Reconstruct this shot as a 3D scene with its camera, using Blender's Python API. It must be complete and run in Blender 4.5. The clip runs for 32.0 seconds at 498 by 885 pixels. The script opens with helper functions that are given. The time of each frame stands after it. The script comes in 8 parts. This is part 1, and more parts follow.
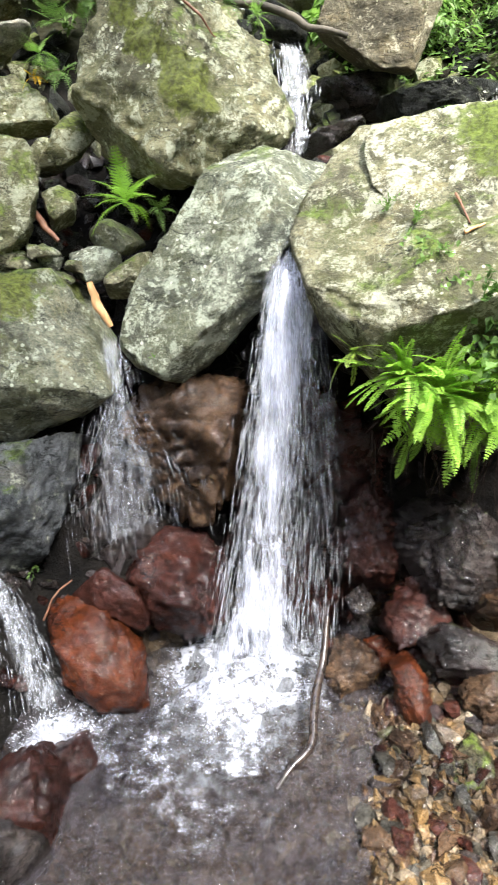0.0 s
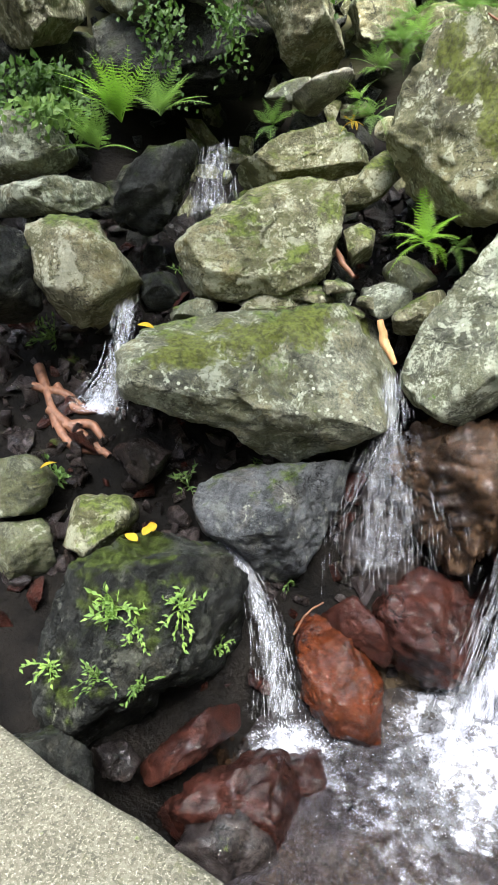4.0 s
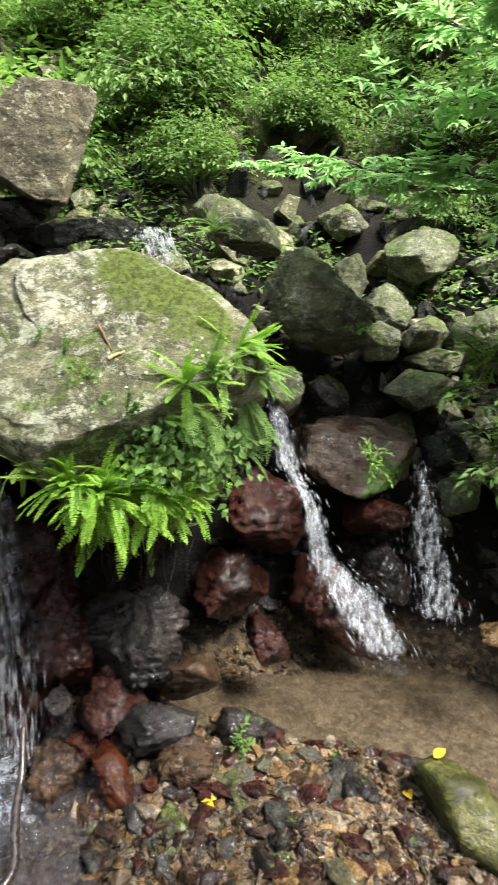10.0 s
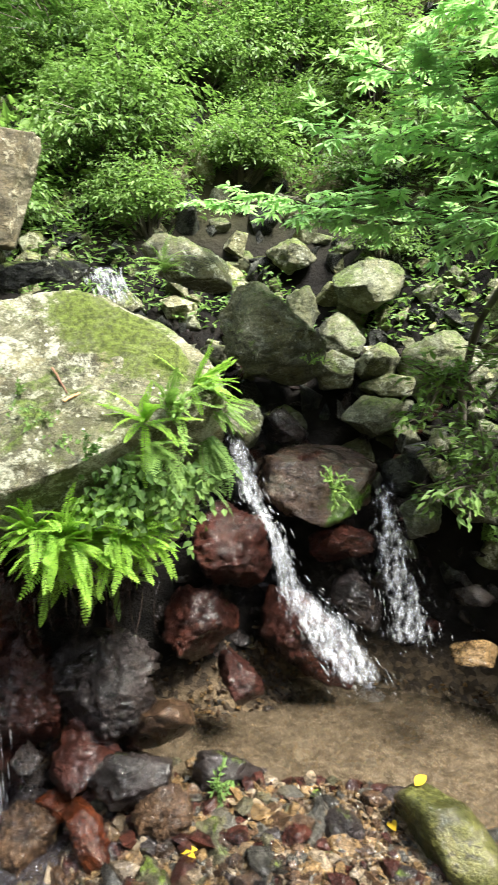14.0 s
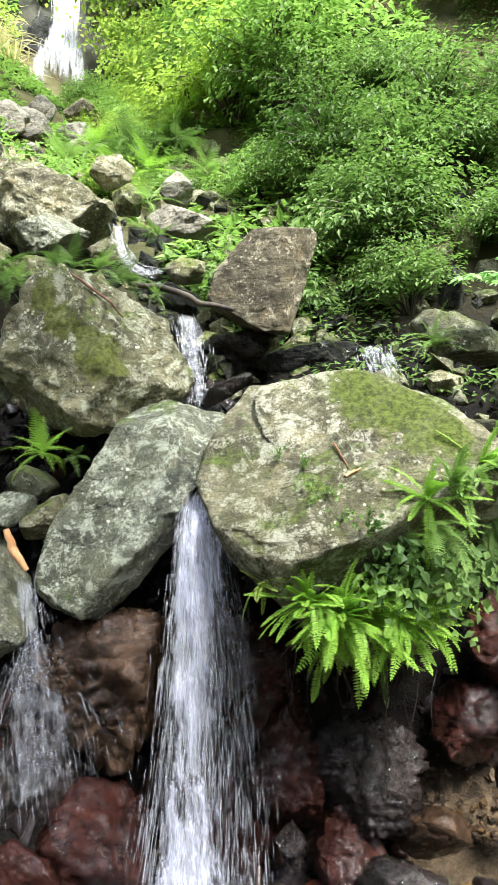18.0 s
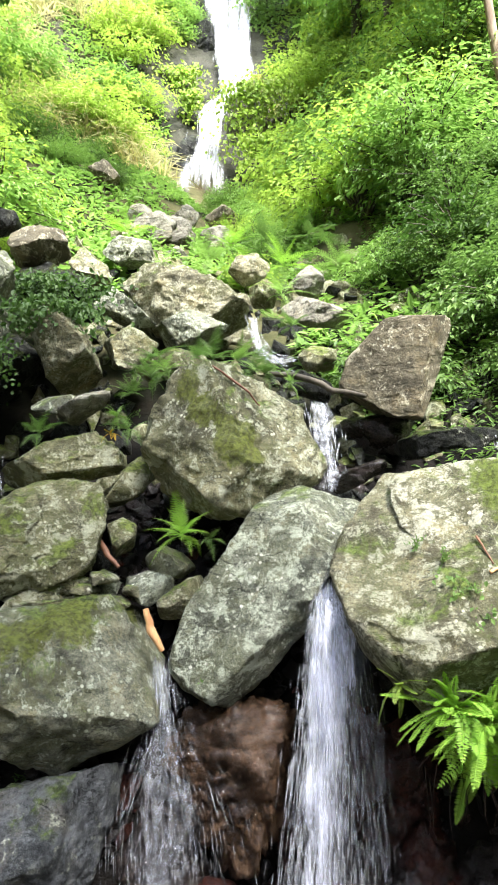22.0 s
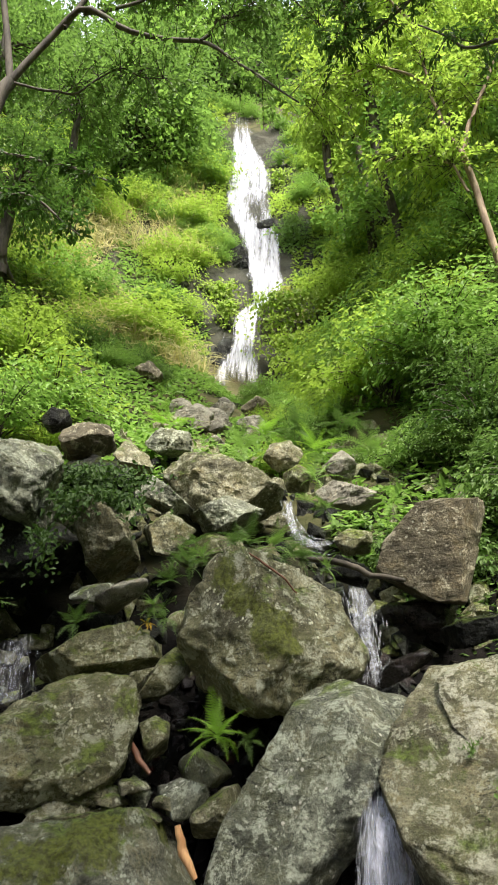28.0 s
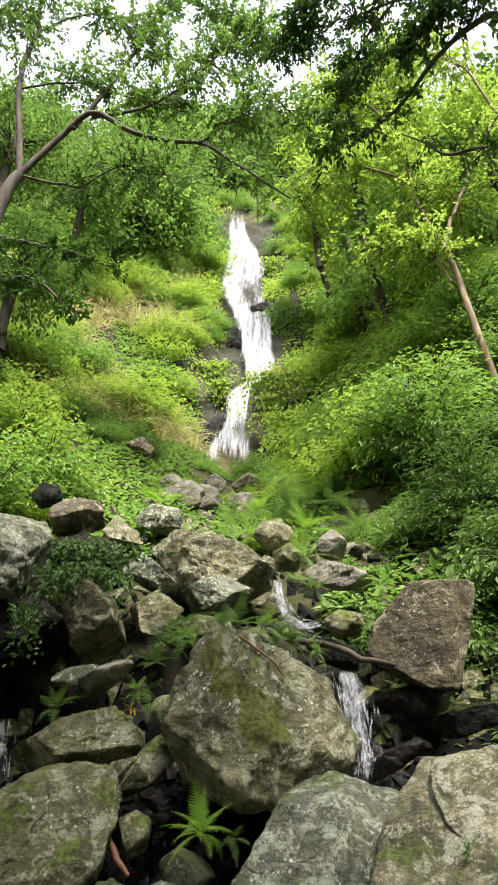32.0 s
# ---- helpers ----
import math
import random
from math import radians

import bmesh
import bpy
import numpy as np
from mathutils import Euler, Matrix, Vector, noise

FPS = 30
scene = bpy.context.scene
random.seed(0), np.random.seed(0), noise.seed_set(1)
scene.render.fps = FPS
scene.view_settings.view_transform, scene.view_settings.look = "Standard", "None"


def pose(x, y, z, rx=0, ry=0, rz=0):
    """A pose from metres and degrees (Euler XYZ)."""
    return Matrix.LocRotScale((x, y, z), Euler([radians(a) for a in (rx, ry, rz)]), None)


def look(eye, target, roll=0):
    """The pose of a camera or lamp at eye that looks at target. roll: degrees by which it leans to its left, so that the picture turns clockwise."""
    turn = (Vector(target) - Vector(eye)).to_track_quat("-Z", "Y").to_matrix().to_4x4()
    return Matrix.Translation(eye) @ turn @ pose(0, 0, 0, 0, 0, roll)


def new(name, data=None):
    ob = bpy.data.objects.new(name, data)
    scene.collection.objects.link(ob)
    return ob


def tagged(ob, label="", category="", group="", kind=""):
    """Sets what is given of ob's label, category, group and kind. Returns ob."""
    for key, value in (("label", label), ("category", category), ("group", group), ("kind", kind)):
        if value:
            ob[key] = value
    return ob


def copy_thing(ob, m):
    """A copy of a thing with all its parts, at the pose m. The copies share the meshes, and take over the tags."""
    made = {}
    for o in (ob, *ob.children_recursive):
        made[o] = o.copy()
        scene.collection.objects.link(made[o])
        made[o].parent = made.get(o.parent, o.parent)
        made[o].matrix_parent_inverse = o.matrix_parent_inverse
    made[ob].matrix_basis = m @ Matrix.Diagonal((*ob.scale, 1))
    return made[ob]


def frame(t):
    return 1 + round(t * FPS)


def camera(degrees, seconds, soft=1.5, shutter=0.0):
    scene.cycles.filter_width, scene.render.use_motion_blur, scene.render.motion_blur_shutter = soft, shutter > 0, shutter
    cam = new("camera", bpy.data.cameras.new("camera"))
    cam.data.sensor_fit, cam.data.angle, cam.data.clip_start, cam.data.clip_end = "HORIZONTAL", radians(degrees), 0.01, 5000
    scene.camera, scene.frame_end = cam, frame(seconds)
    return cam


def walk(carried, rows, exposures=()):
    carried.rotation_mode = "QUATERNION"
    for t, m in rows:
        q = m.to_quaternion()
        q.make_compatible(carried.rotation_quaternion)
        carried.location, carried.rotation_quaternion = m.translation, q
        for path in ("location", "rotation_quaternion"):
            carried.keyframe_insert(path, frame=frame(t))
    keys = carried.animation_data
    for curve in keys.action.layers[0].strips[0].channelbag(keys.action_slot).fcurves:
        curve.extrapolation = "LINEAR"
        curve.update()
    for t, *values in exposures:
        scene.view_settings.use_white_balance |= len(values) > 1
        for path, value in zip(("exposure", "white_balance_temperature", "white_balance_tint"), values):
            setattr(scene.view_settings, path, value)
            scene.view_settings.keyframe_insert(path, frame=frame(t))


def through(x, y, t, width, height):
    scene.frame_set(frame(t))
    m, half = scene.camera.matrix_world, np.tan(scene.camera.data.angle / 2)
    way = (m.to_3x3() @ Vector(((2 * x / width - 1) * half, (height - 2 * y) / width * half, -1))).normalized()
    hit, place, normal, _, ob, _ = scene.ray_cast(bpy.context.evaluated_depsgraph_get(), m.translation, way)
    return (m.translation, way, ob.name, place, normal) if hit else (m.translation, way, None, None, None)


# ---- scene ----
# ---------------------------------------------------------------- camera
cam = camera(43.83, 32.0, shutter=0.4)
PATH = [  # seconds, x, y, z, turn to the left, tilt up, roll
    (0.0, 0.054, 0.191, 2.001, 1.01, -20.60, 0.18),
    (0.5, 0.036, 0.196, 2.000, 4.47, -20.59, 0.03),
    (1.0, 0.015, 0.200, 2.022, 8.79, -20.85, -0.17),
    (1.5, -0.001, 0.201, 2.024, 13.07, -20.66, 0.07),
    (2.0, -0.018, 0.196, 2.044, 16.56, -20.66, 0.37),
    (2.5, -0.030, 0.187, 2.054, 19.26, -20.39, 0.34),
    (3.0, -0.052, 0.177, 2.080, 21.76, -20.47, 0.22),
    (3.5, -0.061, 0.169, 2.098, 24.03, -20.15, 0.23),
    (5.5, -0.110, 0.109, 2.170, 24.13, -17.29, 0.31),
    (6.0, -0.090, 0.100, 2.179, 21.40, -16.48, 0.79),
    (6.5, -0.059, 0.092, 2.186, 16.57, -15.66, 1.51),
    (7.0, -0.011, 0.092, 2.178, 10.03, -15.10, 2.16),
    (7.5, 0.030, 0.085, 2.172, 3.34, -14.41, 2.59),
    (8.0, 0.064, 0.066, 2.164, -2.09, -13.79, 2.69),
    (8.5, 0.098, 0.020, 2.183, -7.71, -13.58, 1.98),
    (9.0, 0.132, -0.014, 2.185, -13.85, -13.15, 1.98),
    (9.5, 0.155, -0.037, 2.183, -20.21, -12.83, 2.02),
    (10.0, 0.190, -0.058, 2.186, -25.76, -13.02, 1.86),
    (10.5, 0.212, -0.078, 2.186, -31.16, -13.14, 1.84),
    (11.0, 0.224, -0.094, 2.183, -34.64, -13.15, 1.75),
    (11.5, 0.231, -0.114, 2.182, -36.18, -13.07, 1.59),
    (12.0, 0.236, -0.115, 2.181, -36.50, -12.71, 1.18),
    (12.5, 0.237, -0.113, 2.188, -36.59, -12.02, 0.60),
    (13.0, 0.231, -0.108, 2.191, -36.37, -11.09, 0.25),
    (13.5, 0.224, -0.092, 2.192, -34.10, -10.59, -0.08),
    (14.0, 0.196, -0.054, 2.196, -29.34, -10.08, -0.66),
    (14.5, 0.171, -0.033, 2.214, -25.37, -9.55, -1.25),
    (15.0, 0.153, -0.017, 2.224, -22.42, -8.92, -1.61),
    (15.5, 0.130, -0.007, 2.223, -19.92, -8.12, -1.74),
    (17.5, 0.046, 0.030, 2.207, -9.14, -3.32, -1.66),
    (18.0, 0.029, 0.030, 2.208, -7.89, -2.89, -1.54),
    (18.5, 0.018, 0.038, 2.210, -6.61, -2.49, -1.37),
    (19.0, 0.018, 0.037, 2.212, -5.04, -1.87, -1.32),
    (19.5, 0.009, 0.034, 2.216, -3.68, -1.28, -1.21),
    (20.0, 0.002, 0.029, 2.223, -2.42, -0.69, -1.00),
    (20.5, -0.007, 0.025, 2.227, -1.12, 0.31, -0.79),
    (21.0, -0.020, 0.020, 2.238, 0.49, 1.57, -0.65),
    (21.5, -0.022, 0.011, 2.248, 2.02, 2.99, -0.58),
    (22.0, -0.025, 0.003, 2.249, 3.31, 4.56, -0.41),
    (22.5, -0.027, -0.003, 2.258, 4.52, 5.94, -0.35),
    (23.0, -0.026, 0.001, 2.260, 5.19, 7.34, -0.38),
    (23.5, -0.028, -0.009, 2.264, 5.54, 8.68, -0.33),
    (24.0, -0.028, -0.016, 2.266, 5.81, 9.94, -0.33),
    (24.5, -0.023, -0.022, 2.268, 6.01, 11.12, -0.44),
    (25.0, -0.021, -0.023, 2.269, 6.14, 12.39, -0.49),
    (25.5, -0.024, -0.027, 2.272, 6.26, 13.79, -0.48),
    (27.5, -0.015, -0.058, 2.281, 6.50, 19.42, -0.67),
    (28.0, -0.016, -0.070, 2.282, 6.55, 20.99, -0.64),
    (28.5, -0.012, -0.079, 2.283, 6.56, 22.42, -0.67),
    (29.0, -0.013, -0.089, 2.283, 6.49, 23.75, -0.61),
    (29.5, -0.009, -0.094, 2.284, 6.44, 24.93, -0.66),
    (30.0, -0.012, -0.095, 2.281, 6.31, 25.82, -0.58),
    (30.5, -0.012, -0.098, 2.280, 6.17, 26.45, -0.48),
    (31.0, -0.008, -0.100, 2.280, 6.03, 26.99, -0.38),
    (31.5, -0.007, -0.105, 2.279, 5.83, 27.53, -0.31),
    (32.0, -0.007, -0.117, 2.278, 5.60, 28.02, -0.24),
]


def view(x, y, z, turn, tilt, roll):
    return pose(x, y, z, 0, 0, turn) @ pose(0, 0, 0, 90 + tilt) @ pose(0, 0, 0, 0, 0, roll)


walk(cam, [(t, view(*rest)) for t, *rest in PATH],
     exposures=[(0.0, 2.1, 6050, 12), (3.5, 2.15, 6050, 12), (6.0, 2.1, 6050, 12), (9.0, 1.62, 6050, 11), (10.2, 1.55, 6150, 10), (11.6, 1.88, 6200, 9),
                (13.0, 1.92, 6200, 9), (14.0, 1.95, 6200, 9), (15.0, 1.85, 6150, 10), (16.5, 1.7, 6050, 11), (18.0, 1.6, 5950, 12), (20.0, 1.78, 5900, 13),
                (21.0, 1.85, 5950, 13), (22.5, 1.65, 6050, 13), (24.0, 0.74, 6400, 11), (25.0, 0.66, 6400, 11), (28.0, 0.76, 6450, 12), (32.0, 0.8, 6450, 14)])


# ---------------------------------------------------------------- light
SUN_UP, SUN_ROUND = 60, 155
world = bpy.data.worlds.new("sky")
scene.world = world
world.use_nodes = True
wn = world.node_tree
sky = wn.nodes.new("ShaderNodeTexSky")
sky.sky_type = "NISHITA"
sky.sun_disc = False
sky.sun_elevation, sky.sun_rotation = radians(SUN_UP), radians(SUN_ROUND)
sky.air_density, sky.dust_density, sky.ozone_density = 1.0, 2.5, 1.0
wn.nodes["Background"].inputs["Strength"].default_value = 0.15
haze = wn.nodes.new("ShaderNodeMix")  # thin bright cloud over the whole sky
haze.data_type = "RGBA"
haze.inputs[0].default_value = 0.55
haze.inputs[7].default_value = (9.0, 9.35, 10.8, 1)
wn.links.new(sky.outputs[0], haze.inputs[6])
wn.links.new(haze.outputs[2], wn.nodes["Background"].inputs["Color"])
sun = new("sun", bpy.data.lights.new("sun", "SUN"))
sun.data.energy, sun.data.angle, sun.data.color = 7.5, radians(24), (1.0, 0.94, 0.82)
sun_way = Vector((math.sin(radians(SUN_ROUND)) * math.cos(radians(SUN_UP)),
                  math.cos(radians(SUN_ROUND)) * math.cos(radians(SUN_UP)), math.sin(radians(SUN_UP))))
sun.matrix_world = look(sun_way * 60, (0, 0, 0))


# ---------------------------------------------------------------- materials
class Nodes:
    """A short way to write node materials."""

    def __init__(self, name):
        self.mat = bpy.data.materials.new(name)
        self.mat.use_nodes = True
        self.tree = self.mat.node_tree
        self.bsdf = self.tree.nodes["Principled BSDF"]
        self.geo = self.add("ShaderNodeNewGeometry")
        self.pos = self.geo.outputs["Position"]

    def add(self, kind, **values):
        node = self.tree.nodes.new(kind)
        for key, value in values.items():
            setattr(node, key, value)
        return node

    def put(self, socket, value):
        if isinstance(value, bpy.types.NodeSocket):
            self.tree.links.new(value, socket)
        elif value is not None:
            if isinstance(value, tuple) and len(value) == 3 and socket.type == "RGBA":
                value = (*value, 1)
            socket.default_value = value

    def noise(self, scale, detail=5, rough=0.6, stretch=None, warp=0.0):
        n = self.add("ShaderNodeTexNoise")
        src = self.pos
        if stretch:
            m = self.add("ShaderNodeMapping")
            self.put(m.inputs["Vector"], self.pos)
            m.inputs["Scale"].default_value = stretch
            src = m.outputs[0]
        self.put(n.inputs["Vector"], src)
        n.inputs["Scale"].default_value, n.inputs["Detail"].default_value = scale, detail
        n.inputs["Roughness"].default_value, n.inputs["Distortion"].default_value = rough, warp
        return n.outputs["Fac"]

    def cells(self, scale, feature="F1", out="Distance"):
        n = self.add("ShaderNodeTexVoronoi", feature=feature)
        self.put(n.inputs["Vector"], self.pos)
        n.inputs["Scale"].default_value = scale
        return n.outputs[out]

    def ramp(self, fac, lo, hi, a=0.0, b=1.0):
        n = self.add("ShaderNodeMapRange", interpolation_type="SMOOTHSTEP")
        for k, v in zip(("Value", "From Min", "From Max", "To Min", "To Max"), (fac, lo, hi, a, b)):
            self.put(n.inputs[k], v)
        return n.outputs[0]

    def math(self, op, a, b=None):
        n = self.add("ShaderNodeMath", operation=op)
        self.put(n.inputs[0], a)
        if b is not None:
            self.put(n.inputs[1], b)
        return n.outputs[0]

    def mix(self, fac, a, b, blend="MIX"):
        n = self.add("ShaderNodeMix", data_type="RGBA", blend_type=blend)
        self.put(n.inputs[0], fac)
        self.put(n.inputs[6], a)
        self.put(n.inputs[7], b)
        return n.outputs[2]

    def up(self):
        n = self.add("ShaderNodeSeparateXYZ")
        self.put(n.inputs[0], self.geo.outputs["Normal"])
        return n.outputs[2]

    def bump(self, height, strength, distance, over=None):
        n = self.add("ShaderNodeBump")
        self.put(n.inputs["Height"], height)
        n.inputs["Strength"].default_value, n.inputs["Distance"].default_value = strength, distance
        if over is not None:
            self.put(n.inputs["Normal"], over)
        return n.outputs[0]

    def done(self, color, rough, normal=None, **more):
        self.put(self.bsdf.inputs["Base Color"], color)
        self.put(self.bsdf.inputs["Roughness"], rough)
        if normal is not None:
            self.put(self.bsdf.inputs["Normal"], normal)
        for k, v in more.items():
            self.put(self.bsdf.inputs[k.replace("_", " ")], v)
        return self.mat


def rock_material(name, dark, light, lichen=0.0, moss=0.0, rough=0.8, wet=0.0, lichen_color=(0.46, 0.48, 0.38),
                  moss_color=(0.085, 0.12, 0.018), relief=1.0, algae=0.0,
                  patches=(), patch_color=(0.105, 0.122, 0.02)):
    """Weathered stone: mottled base, pale crusts of lichen, moss where it faces up, pits, cracks and grain."""
    m = Nodes(name)
    big, mid, fine = m.noise(2.4, 6, 0.65), m.noise(11, 9, 0.72, warp=0.3), m.noise(65, 5, 0.72)
    grain = m.noise(230, 2, 0.6)
    beds = m.noise(5, 6, 0.7, stretch=(0.9, 1.6, 4.2), warp=0.5)
    col = m.mix(m.ramp(m.math("ADD", m.math("MULTIPLY", big, 0.5), m.math("MULTIPLY", mid, 0.5)), 0.43, 0.57), dark, light)
    hue = m.mix(0.6, light, (light[0] * 1.15, light[1] * 0.95, light[2] * 0.6))
    col = m.mix(m.ramp(m.noise(4.5, 6, 0.68, warp=0.4), 0.52, 0.64, 0.0, 0.8), col, hue)
    col = m.mix(m.ramp(beds, 0.5, 0.4, 0.0, 0.6), col, tuple(c * 0.75 for c in dark))
    col = m.mix(m.ramp(fine, 0.52, 0.66, 0.0, 0.6), col, tuple(c * 1.6 for c in light))
    col = m.mix(m.ramp(fine, 0.47, 0.35, 0.0, 0.8), col, tuple(c * 0.4 for c in dark))
    col = m.mix(m.ramp(grain, 0.4, 0.62, 0.0, 0.3), col, tuple(c * 1.8 for c in light))
    damp = m.math("MULTIPLY", m.ramp(m.noise(1.7, 7, 0.7, warp=0.7), 0.5, 0.58), m.ramp(m.noise(14, 5, 0.65), 0.3, 0.55))
    col = m.mix(m.math("MULTIPLY", damp, 0.75), col, tuple(c * 0.6 for c in dark))
    if algae:  # a thin olive film over part of the stone
        film = m.math("MULTIPLY", m.ramp(m.noise(2.9, 8, 0.72, warp=0.6), 0.44, 0.56), m.ramp(m.noise(26, 6, 0.72), 0.3, 0.56))
        col = m.mix(m.math("MULTIPLY", film, algae), col, m.mix(fine, (0.05, 0.054, 0.018), (0.16, 0.165, 0.062)))
    split = m.math("ABSOLUTE", m.math("SUBTRACT", m.noise(2.1, 7, 0.6, stretch=(1.0, 1.3, 2.4), warp=0.3), 0.5))
    split = m.math("MULTIPLY", m.ramp(split, 0.011, 0.002), m.ramp(m.noise(3.3, 3, 0.5), 0.46, 0.56))
    col = m.mix(m.math("MULTIPLY", split, 0.8), col, tuple(c * 0.25 for c in dark))
    if lichen:
        crust = m.math("MULTIPLY", m.ramp(m.noise(5.2, 7, 0.7, warp=0.3), 0.56, 0.6), m.ramp(m.noise(34, 5, 0.7), 0.32, 0.5))
        col = m.mix(m.math("MULTIPLY", crust, 0.95 * min(1.0, 1.3 * lichen)), col, tuple(c * 0.85 for c in lichen_color))
        spots = m.noise(9, 9, 0.76, warp=0.6)
        mask = m.math("MULTIPLY", m.ramp(spots, 0.62 - 0.2 * lichen, 0.68 - 0.18 * lichen), m.ramp(m.noise(60, 4, 0.75), 0.4, 0.56))
        col = m.mix(m.math("MULTIPLY", mask, 0.75), col, lichen_color)
        dots = m.math("MULTIPLY", m.ramp(m.cells(24), 0.24, 0.14), m.ramp(m.noise(4, 3, 0.5), 0.5, 0.58))
        col = m.mix(m.math("MULTIPLY", dots, min(0.8, 1.2 * lichen)), col, tuple(min(0.75, c * 1.4) for c in lichen_color))
    if moss:
        where = m.math("ADD", m.math("MULTIPLY", m.noise(3.4, 8, 0.72, warp=0.5), 0.95), m.math("MULTIPLY", m.up(), 0.2))
        mask = m.ramp(where, 0.72 - 0.28 * moss, 0.82 - 0.25 * moss)
        green = m.mix(m.ramp(m.noise(30, 6, 0.7), 0.38, 0.62), tuple(c * 0.4 for c in moss_color), tuple(c * 1.7 for c in moss_color))
        col = m.mix(m.math("MULTIPLY", mask, 0.88), col, green)
    if patches:  # pads of moss that grow on known spots of this stone
        rag = m.math("MULTIPLY", m.math("SUBTRACT", m.noise(7, 8, 0.7, warp=0.4), 0.5), 0.42)
        for spot in patches:
            far = m.add("ShaderNodeVectorMath", operation="DISTANCE")
            m.put(far.inputs[0], m.pos)
            far.inputs[1].default_value = spot[:3]
            mask = m.ramp(m.math("ADD", far.outputs["Value"], rag), spot[3], spot[3] * 0.72)
            pad = m.mix(m.ramp(m.noise(42, 6, 0.7), 0.36, 0.64), tuple(c * 0.5 for c in patch_color), tuple(c * 1.45 for c in patch_color))
            col = m.mix(m.math("MULTIPLY", mask, 0.9), col, pad)
    normal = m.bump(mid, 0.9 * relief, 0.055)
    normal = m.bump(beds, 0.8 * relief, 0.035, normal)
    normal = m.bump(split, -0.9 * relief, 0.02, normal)
    normal = m.bump(m.noise(28, 6, 0.7), 0.75 * relief, 0.022, normal)
    normal = m.bump(fine, 0.7 * relief, 0.009, normal)
    normal = m.bump(grain, 0.4 * relief, 0.003, normal)
    film = m.ramp(m.noise(4, 4, 0.6), 0.35, 0.65, rough, max(0.05, rough - wet))
    m.done(col, film, normal, Specular_IOR_Level=0.06 if wet else 0.3)
    if wet and rough < 0.5:  # a broken film of water over the stone, beaded by its grain
        beads = m.bump(m.noise(80, 4, 0.65), 0.55, 0.007, m.bump(m.noise(30, 5, 0.66), 0.6, 0.015, m.bump(mid, 0.3, 0.03)))
        m.done(col, film, normal, Coat_Weight=m.ramp(m.noise(13, 5, 0.7), 0.38, 0.56, 0.15, 0.9), Coat_Roughness=0.07, Coat_IOR=1.4, Coat_Normal=beads)
    return m.mat


M_pale = rock_material("pale_lichened_stone", (0.075, 0.071, 0.042), (0.25, 0.236, 0.145), 0.62, 0.4, lichen_color=(0.5, 0.5, 0.37), algae=0.6)
M_grey = rock_material("grey_stone", (0.07, 0.077, 0.055), (0.235, 0.247, 0.185), 0.62, 0.24, lichen_color=(0.56, 0.6, 0.46), algae=0.45)
M_moss = rock_material("mossy_stone", (0.062, 0.061, 0.033), (0.245, 0.235, 0.135), 0.6, 0.56, lichen_color=(0.5, 0.51, 0.36), moss_color=(0.095, 0.125, 0.018), algae=0.75)
M_green = rock_material("green_mossed_stone", (0.045, 0.049, 0.032), (0.148, 0.153, 0.1), 0.25, 0.5, moss_color=(0.06, 0.085, 0.018), algae=0.5)
M_brown = rock_material("brown_slab_stone", (0.08, 0.07, 0.045), (0.175, 0.153, 0.1), 0.42, 0.1, lichen_color=(0.62, 0.58, 0.42), relief=0.7)
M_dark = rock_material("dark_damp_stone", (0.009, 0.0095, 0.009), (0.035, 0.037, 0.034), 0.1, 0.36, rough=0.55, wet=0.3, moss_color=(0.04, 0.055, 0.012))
M_damp = rock_material("damp_blue_grey_stone", (0.028, 0.03, 0.031), (0.105, 0.11, 0.115), 0.12, 0.22, rough=0.55, wet=0.25, moss_color=(0.05, 0.07, 0.015), relief=0.8)
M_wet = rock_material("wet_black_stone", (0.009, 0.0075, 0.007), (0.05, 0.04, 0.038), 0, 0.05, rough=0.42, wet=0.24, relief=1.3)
M_red = rock_material("wet_rust_stone", (0.018, 0.0045, 0.002), (0.095, 0.0235, 0.0065), 0, 0.0, rough=0.45, wet=0.22)
M_rust = rock_material("wet_red_brown_stone", (0.012, 0.0045, 0.0035), (0.058, 0.0195, 0.0135), 0, 0.0, rough=0.45, wet=0.22, relief=1.2)
M_amber = rock_material("wet_ochre_stone", (0.05, 0.031, 0.015), (0.19, 0.122, 0.056), 0, 0.0, rough=0.4, wet=0.25)
M_tan = rock_material("wet_tan_stone", (0.07, 0.052, 0.034), (0.235, 0.185, 0.125), 0, 0.0, rough=0.45, wet=0.2)
M_umber = rock_material("wet_brown_stone", (0.016, 0.009, 0.006), (0.1, 0.06, 0.034), 0, 0.0, rough=0.42, wet=0.22, relief=1.3)
M_slate = rock_material("wet_grey_stone", (0.02, 0.0185, 0.016), (0.09, 0.084, 0.07), 0, 0.0, rough=0.42, wet=0.22, relief=1.2)
M_olive = rock_material("wet_olive_stone", (0.02, 0.022, 0.007), (0.085, 0.085, 0.025), 0, 0.0, rough=0.4, wet=0.25, relief=0.6)
M_drab = rock_material("wet_olive_brown_stone", (0.022, 0.02, 0.011), (0.095, 0.086, 0.05), 0, 0.2, rough=0.42, wet=0.22, relief=1.2)
M_side = rock_material("dull_mossed_stone", (0.042, 0.044, 0.027), (0.15, 0.15, 0.094), 0.45, 0.5, moss_color=(0.07, 0.095, 0.018), algae=0.7)
